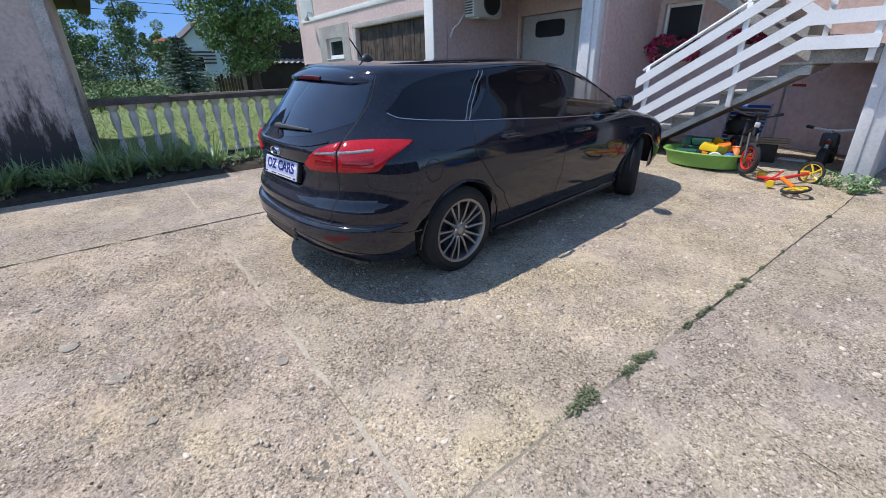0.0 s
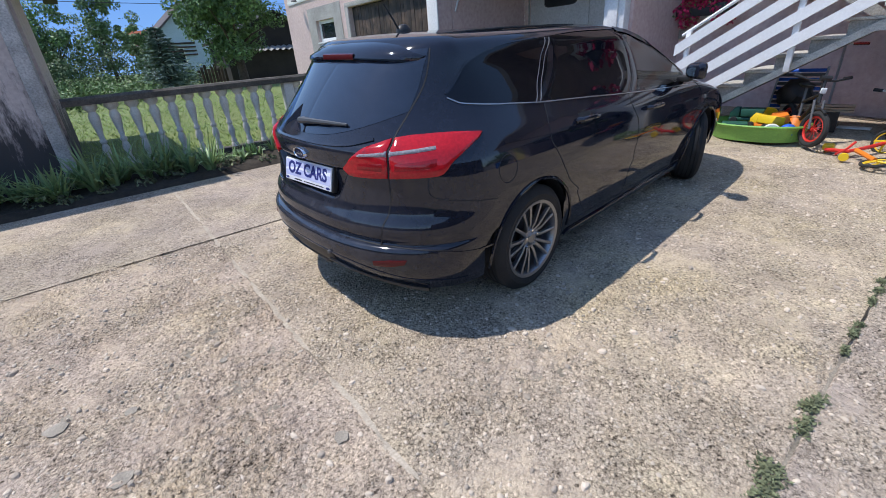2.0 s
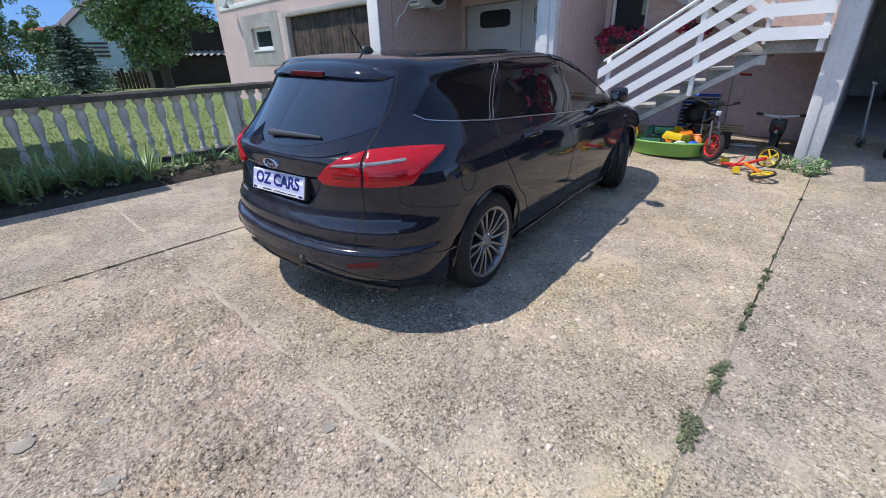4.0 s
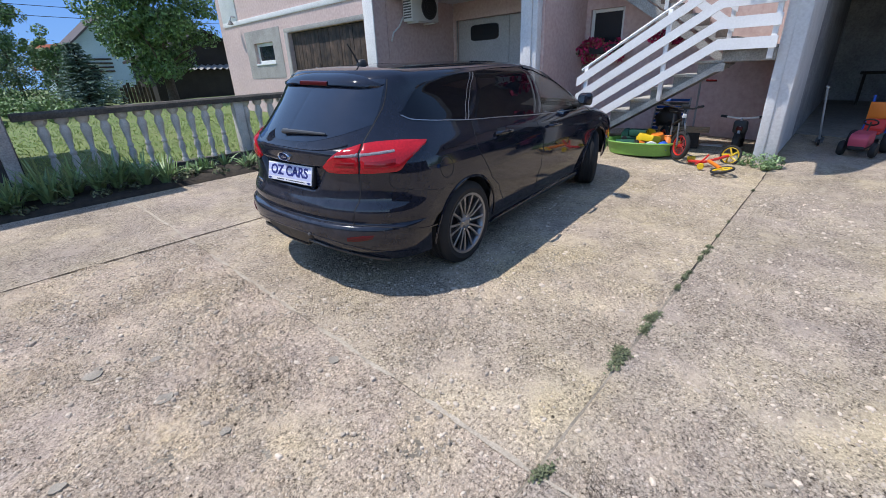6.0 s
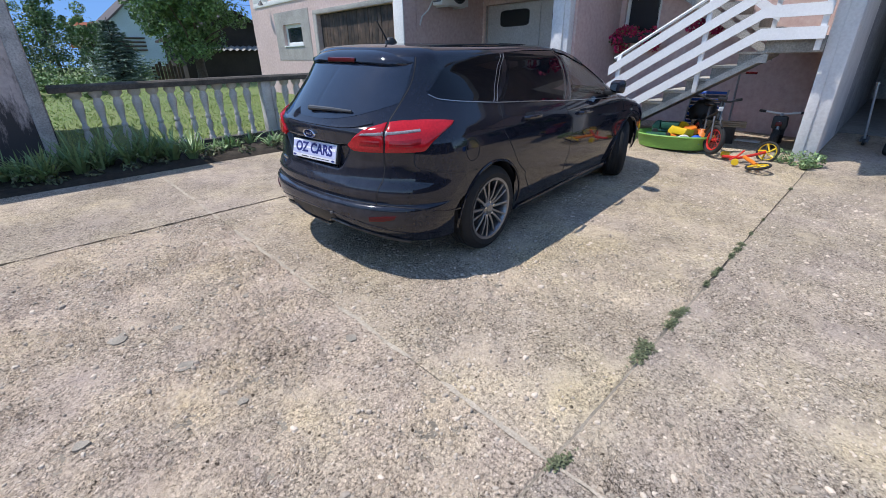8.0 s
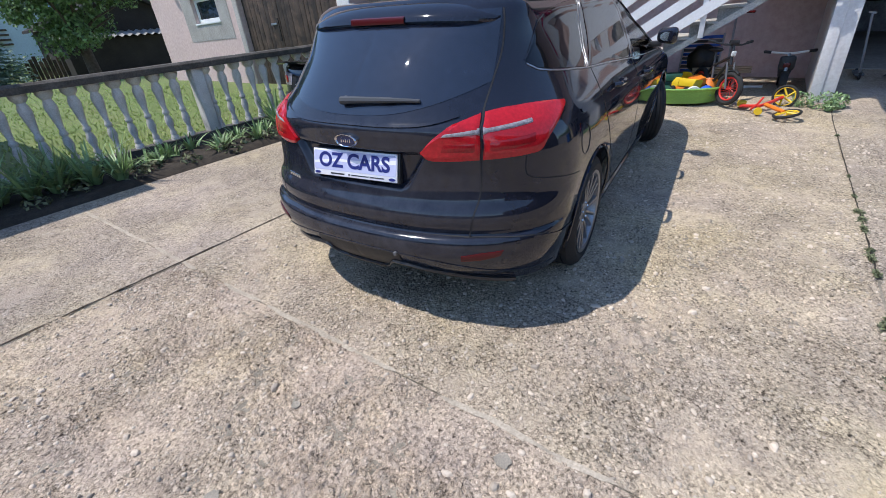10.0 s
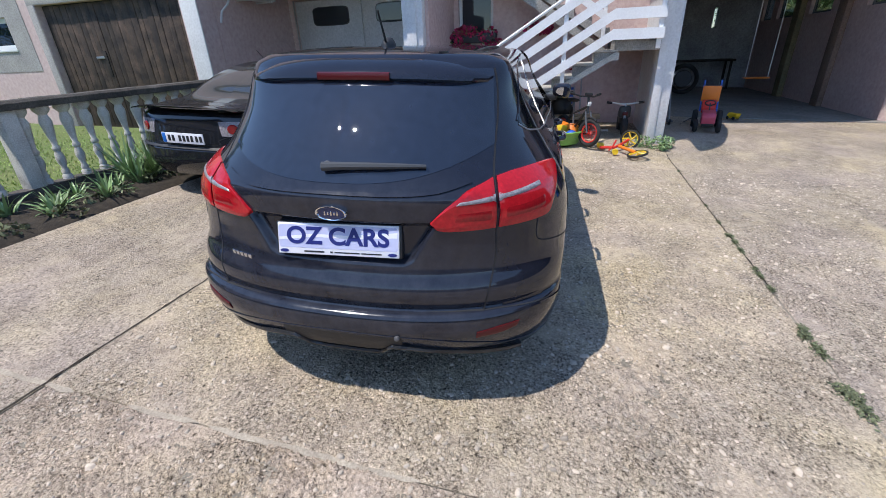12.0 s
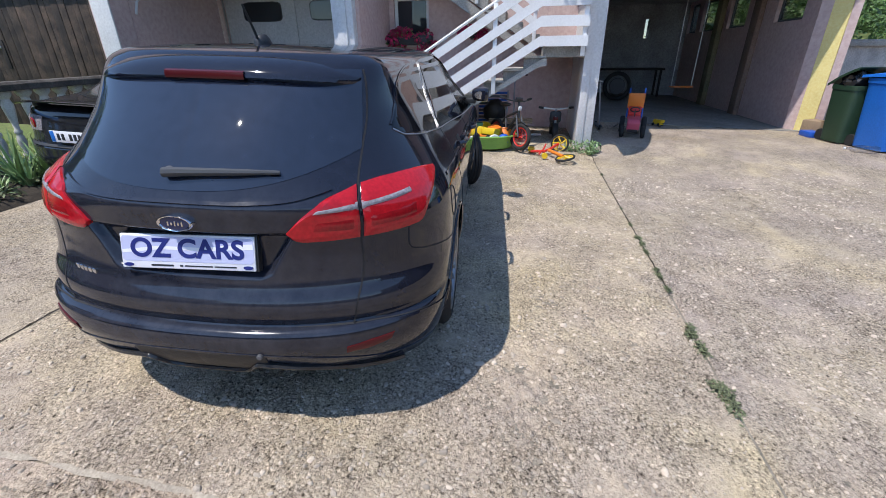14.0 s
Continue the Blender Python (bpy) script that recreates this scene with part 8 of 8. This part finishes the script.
# ---- hall: toy tractor, digger, swing ----
def toy_tractor():
    x, y = 8.22, -0.06
    t = thing("toy_tractor", "pink and orange pedal tractor with raised orange loader", "toy tractor", Matrix.Translation((x, y, ground_z(x, y))) @ Matrix.Rotation(radians(168), 4, "Z") @ Matrix.Diagonal((1.0, 0.84, 0.87, 1.0)))
    part("hood", prism([(0.05, 0.16), (0.42, 0.16), (0.44, 0.30), (0.38, 0.36), (0.05, 0.38)], "y", -0.12, 0.12, bevel=0.02), M_TOYPK, t, "faded pink hood")
    part("seat", prism([(-0.30, 0.30), (-0.05, 0.30), (-0.05, 0.35), (-0.24, 0.36), (-0.30, 0.52), (-0.35, 0.52)], "y", -0.13, 0.13, bevel=0.015), M_TOYR, t)
    part("chassis", box(-0.35, 0.42, -0.10, 0.10, 0.12, 0.20, 0.01), M_BLACKPL, t)
    part("steering_wheel", tube([(0.02 + 0.05 * math.cos(a), 0.09 * math.sin(a), 0.50 + 0.05 * math.cos(a)) for a in (2 * math.pi * k / 20 for k in range(20))], 0.012, 6, closed=True), M_BLACKPL, t)
    part("steering_column", tube([(0.1, 0, 0.36), (0.02, 0, 0.50)], 0.012, 6), M_BLACKPL, t)
    for s in (-1, 1):
        part("rear_wheel", lathe([(0.05, -0.05), (0.15, -0.05), (0.17, -0.02), (0.17, 0.02), (0.15, 0.05), (0.05, 0.05)], 24, "y", m=Matrix.Translation((-0.24, s * 0.22, 0.17))), M_TYRE, t)
        part("front_wheel", lathe([(0.04, -0.04), (0.10, -0.04), (0.12, -0.01), (0.12, 0.01), (0.10, 0.04), (0.04, 0.04)], 24, "y", m=Matrix.Translation((0.32, s * 0.20, 0.12))), M_TYRE, t)
        part("loader_arm", tube([(-0.30, s * 0.15, 0.30), (-0.42, s * 0.15, 0.60), (-0.42, s * 0.15, 0.88)], 0.018, 8), M_TOYB, t, "blue loader arm")
    part("loader", prism([(-0.46, 0.42), (-0.36, 0.42), (-0.34, 0.78), (-0.37, 0.78)], "y", -0.165, 0.165, bevel=0.01), M_TOYO, t, "orange loader bucket")
    part("drawbar", tube([(-0.3, -0.28, 0.16), (-0.62, -0.40, 0.03)], 0.012, 6), M_BLACKPL, t)
    return t


toy_tractor()
toy_truck(9.45, -0.82, 0.015, M_TOYY, M_TOYY, 30, "yellow toy digger on the concrete before the hall", size=0.62)
hedge("hedge", [(15.5, 30.0, -9.5, -6.9, 4.2, 6.0)], 30000, 0.13, 77, "sunlit green bushes behind the hall", "bushes", M_LEAF2)
swing = thing("swing", "orange swing seat hanging on ropes in the hall", "swing", Matrix.Translation((12.6, -2.1, 0)))
part("seat", box(-0.12, 0.12, -0.26, 0.26, 0.62, 0.65, 0.01), M_TOYO, swing)
for s in (-1, 1):
    part("rope", tube([(0, s * 0.24, 0.65), (0, s * 0.24, 2.95)], 0.010, 6), M_WHITEPL, swing)
spare = thing("spare_wheel", "old wheel leaning in the dark of the hall", "wheel", Matrix.Translation((14.6, -0.9, ground_z(14.6, -0.9) + 0.42)))
part("tyre", tube([(0.06 * math.sin(a), 0.36 * math.cos(a), 0.36 * math.sin(a)) for a in (2 * math.pi * k / 32 for k in range(32))], 0.06, 10, closed=True), M_TYRE, spare)
part("rim", lathe([(0.0, -0.02), (0.22, -0.02), (0.24, 0.02), (0.0, 0.02)], 24, "x"), M_ALLOYD, spare)
bench = thing("workbench", "dark workbench at the back of the hall", "workbench", Matrix.Translation((16.4, -1.2, ground_z(16.4, -1.2))))
part("top", box(-0.35, 0.35, -1.4, 1.4, 0.82, 0.88, 0.008), M_SHED, bench)
for sx_ in (-0.28, 0.28):
    for sy_ in (-1.3, 1.3):
        part("leg", box(sx_ - 0.03, sx_ + 0.03, sy_ - 0.03, sy_ + 0.03, 0.0, 0.818), M_SHED, bench)
mast = thing("scooter", "old scooter leaning against the hall wall", "scooter", Matrix.Translation((8.6, 0.45, ground_z(8.6, 0.45))))
part("stem", tube([(0, 0, 0.06), (0.05, 0.08, 0.85)], 0.014, 8), M_STEEL, mast)
part("handlebar", tube([(-0.09, 0.06, 0.86), (0.19, 0.10, 0.86)], 0.012, 8), M_WHITEPL, mast)
part("deck", box(-0.06, 0.40, -0.05, 0.05, 0.05, 0.08, 0.008), M_GREYPL, mast)
for x_ in (-0.04, 0.42):
    part("wheel", lathe([(0.02, -0.015), (0.045, -0.015), (0.05, 0), (0.045, 0.015), (0.02, 0.015)], 18, "y", m=Matrix.Translation((x_, 0, 0.05))), M_TYRE, mast)


# ---- wall fittings ----
def air_conditioner():
    a = thing("air_conditioner", "white outdoor air conditioner unit on brackets", "air conditioner", Matrix.Translation((7.12, 7.86, 2.5)))
    part("case", box(0.0, 0.86, 0.0, 0.30, 0.0, 0.58, 0.015), M_WHITEPL, a)
    cx, cz = 0.55, 0.29
    part("fan_ring", lathe([(0.235, -0.012), (0.25, -0.012), (0.25, 0.004), (0.235, 0.004), (0.235, -0.012)], 36, "y", m=Matrix.Translation((cx, 0.0, cz))), M_GREYPL, a)
    part("fan_opening", lathe([(0.0, -0.004), (0.235, -0.004), (0.235, 0.004), (0.0, 0.004)], 36, "y", m=Matrix.Translation((cx, 0, cz))), M_BLACKPL, a, "dark fan grille")
    for r in (0.06, 0.11, 0.16, 0.21):
        part("grille_ring", tube([(cx + r * math.cos(2 * math.pi * k / 28), -0.008, cz + r * math.sin(2 * math.pi * k / 28)) for k in range(28)], 0.003, 4, closed=True), M_GREYPL, a)
    for k in range(9):
        part("louvre", box(-0.006, 0.003, 0.03, 0.27, 0.06 + k * 0.053, 0.09 + k * 0.053, 0.002), M_GREYPL, a)
    for x_ in (0.15, 0.7):
        part("bracket", box(x_ - 0.02, x_ + 0.02, -0.02, 0.335, -0.035, -0.002, 0.003), M_WHITEPL, a)
    part("pipe", tube([(0.02, 0.32, 0.1), (-0.12, 0.325, -0.1), (-0.30, 0.325, -0.22), (-0.38, 0.325, -0.4)], 0.018, 8), M_WHITEPL, a)
    return a


air_conditioner()


def flower_box():
    f = thing("flower_box", "window box full of magenta petunias", "flower box", Matrix.Translation((8.45, 4.05, 1.62)))
    part("trough", box(-0.1, 0.08, -0.42, 0.42, 0.0, 0.16, 0.01), M_BLACKPL, f)
    rng = random.Random(61)
    bm, bl = bmesh.new(), bmesh.new()
    for k in range(16):
        c = (-0.06 + rng.uniform(-0.08, 0.06), rng.uniform(-0.46, 0.46), 0.13 + rng.uniform(-0.20, 0.14))
        leaf_cloud(bm, c, 0.12, 60, 0.028, rng, 0.9, 0.8)
        leaf_cloud(bl, c, 0.11, 26, 0.024, rng, 0.9)
    part("petunia", bm, M_FLOWER, f, "magenta petunia in full bloom", 0)
    part("leaves", bl, M_LEAF2, f, "", 0)
    for y in (-0.3, 0.3):
        part("bracket", box(0.0, 0.149, y - 0.015, y + 0.015, -0.03, -0.002, 0.002), M_BLACKPL, f)
    return f


flower_box()
fb2 = thing("flower_pot", "hanging pot of magenta petunias on the railing", "flower pot", Matrix.Translation((6.60, 1.30, 2.52)))
part("pot", bucket(0.12, 0.18), M_BLACKPL, fb2)
rng_ = random.Random(62)
bm_ = bmesh.new()
for k in range(7):
    leaf_cloud(bm_, (rng_.uniform(-0.1, 0.1), rng_.uniform(-0.2, 0.2), rng_.uniform(-0.10, 0.22)), 0.11, 55, 0.028, rng_, 0.9, 0.8)
part("petunia", bm_, M_FLOWER, fb2, "magenta petunia in full bloom", 0)
hook = part("hook", tube([(0, 0, 0.1), (0.08, 0, 0.0), (0.115, 0, -0.06)], 0.006, 6), M_BLACKPL, fb2)
fb3 = thing("flower_pot", "small pot of magenta petunias beside the stairs", "flower pot", Matrix.Translation((8.42, 2.9, 1.72)))
part("pot", bucket(0.11, 0.15), M_BLACKPL, fb3)
bm_ = bmesh.new()
for k in range(6):
    leaf_cloud(bm_, (rng_.uniform(-0.1, 0.1), rng_.uniform(-0.22, 0.22), rng_.uniform(0.05, 0.22)), 0.10, 50, 0.026, rng_, 0.9, 0.8)
part("petunia", bm_, M_FLOWER, fb3, "magenta petunia in full bloom", 0)
part("bracket", box(0.0, 0.179, -0.02, 0.02, -0.02, -0.002), M_BLACKPL, fb3)
lampb = thing("wall_lamp", "small old wall lamp bracket on the wing", "wall lamp", Matrix.Translation((6.3, 14.7, 3.1)))
part("arm", tube([(0.0, 0, 0.1), (-0.14, 0, 0.12), (-0.2, 0, 0.0)], 0.02, 8), M_STEEL, lampb)
part("shade", lathe([(0.02, 0.03), (0.09, -0.08), (0.085, -0.08), (0.015, 0.02)], 20, m=Matrix.Translation((-0.2, 0, -0.02))), M_GREYPL, lampb)
tap = thing("meter_box", "small grey socket box on the partition wall", "socket", Matrix.Translation((8.59, 4.42, 1.3)))
part("box", box(-0.05, 0.009, -0.10, 0.04, 0.0, 0.14, 0.008), M_GREYPATCH, tap)
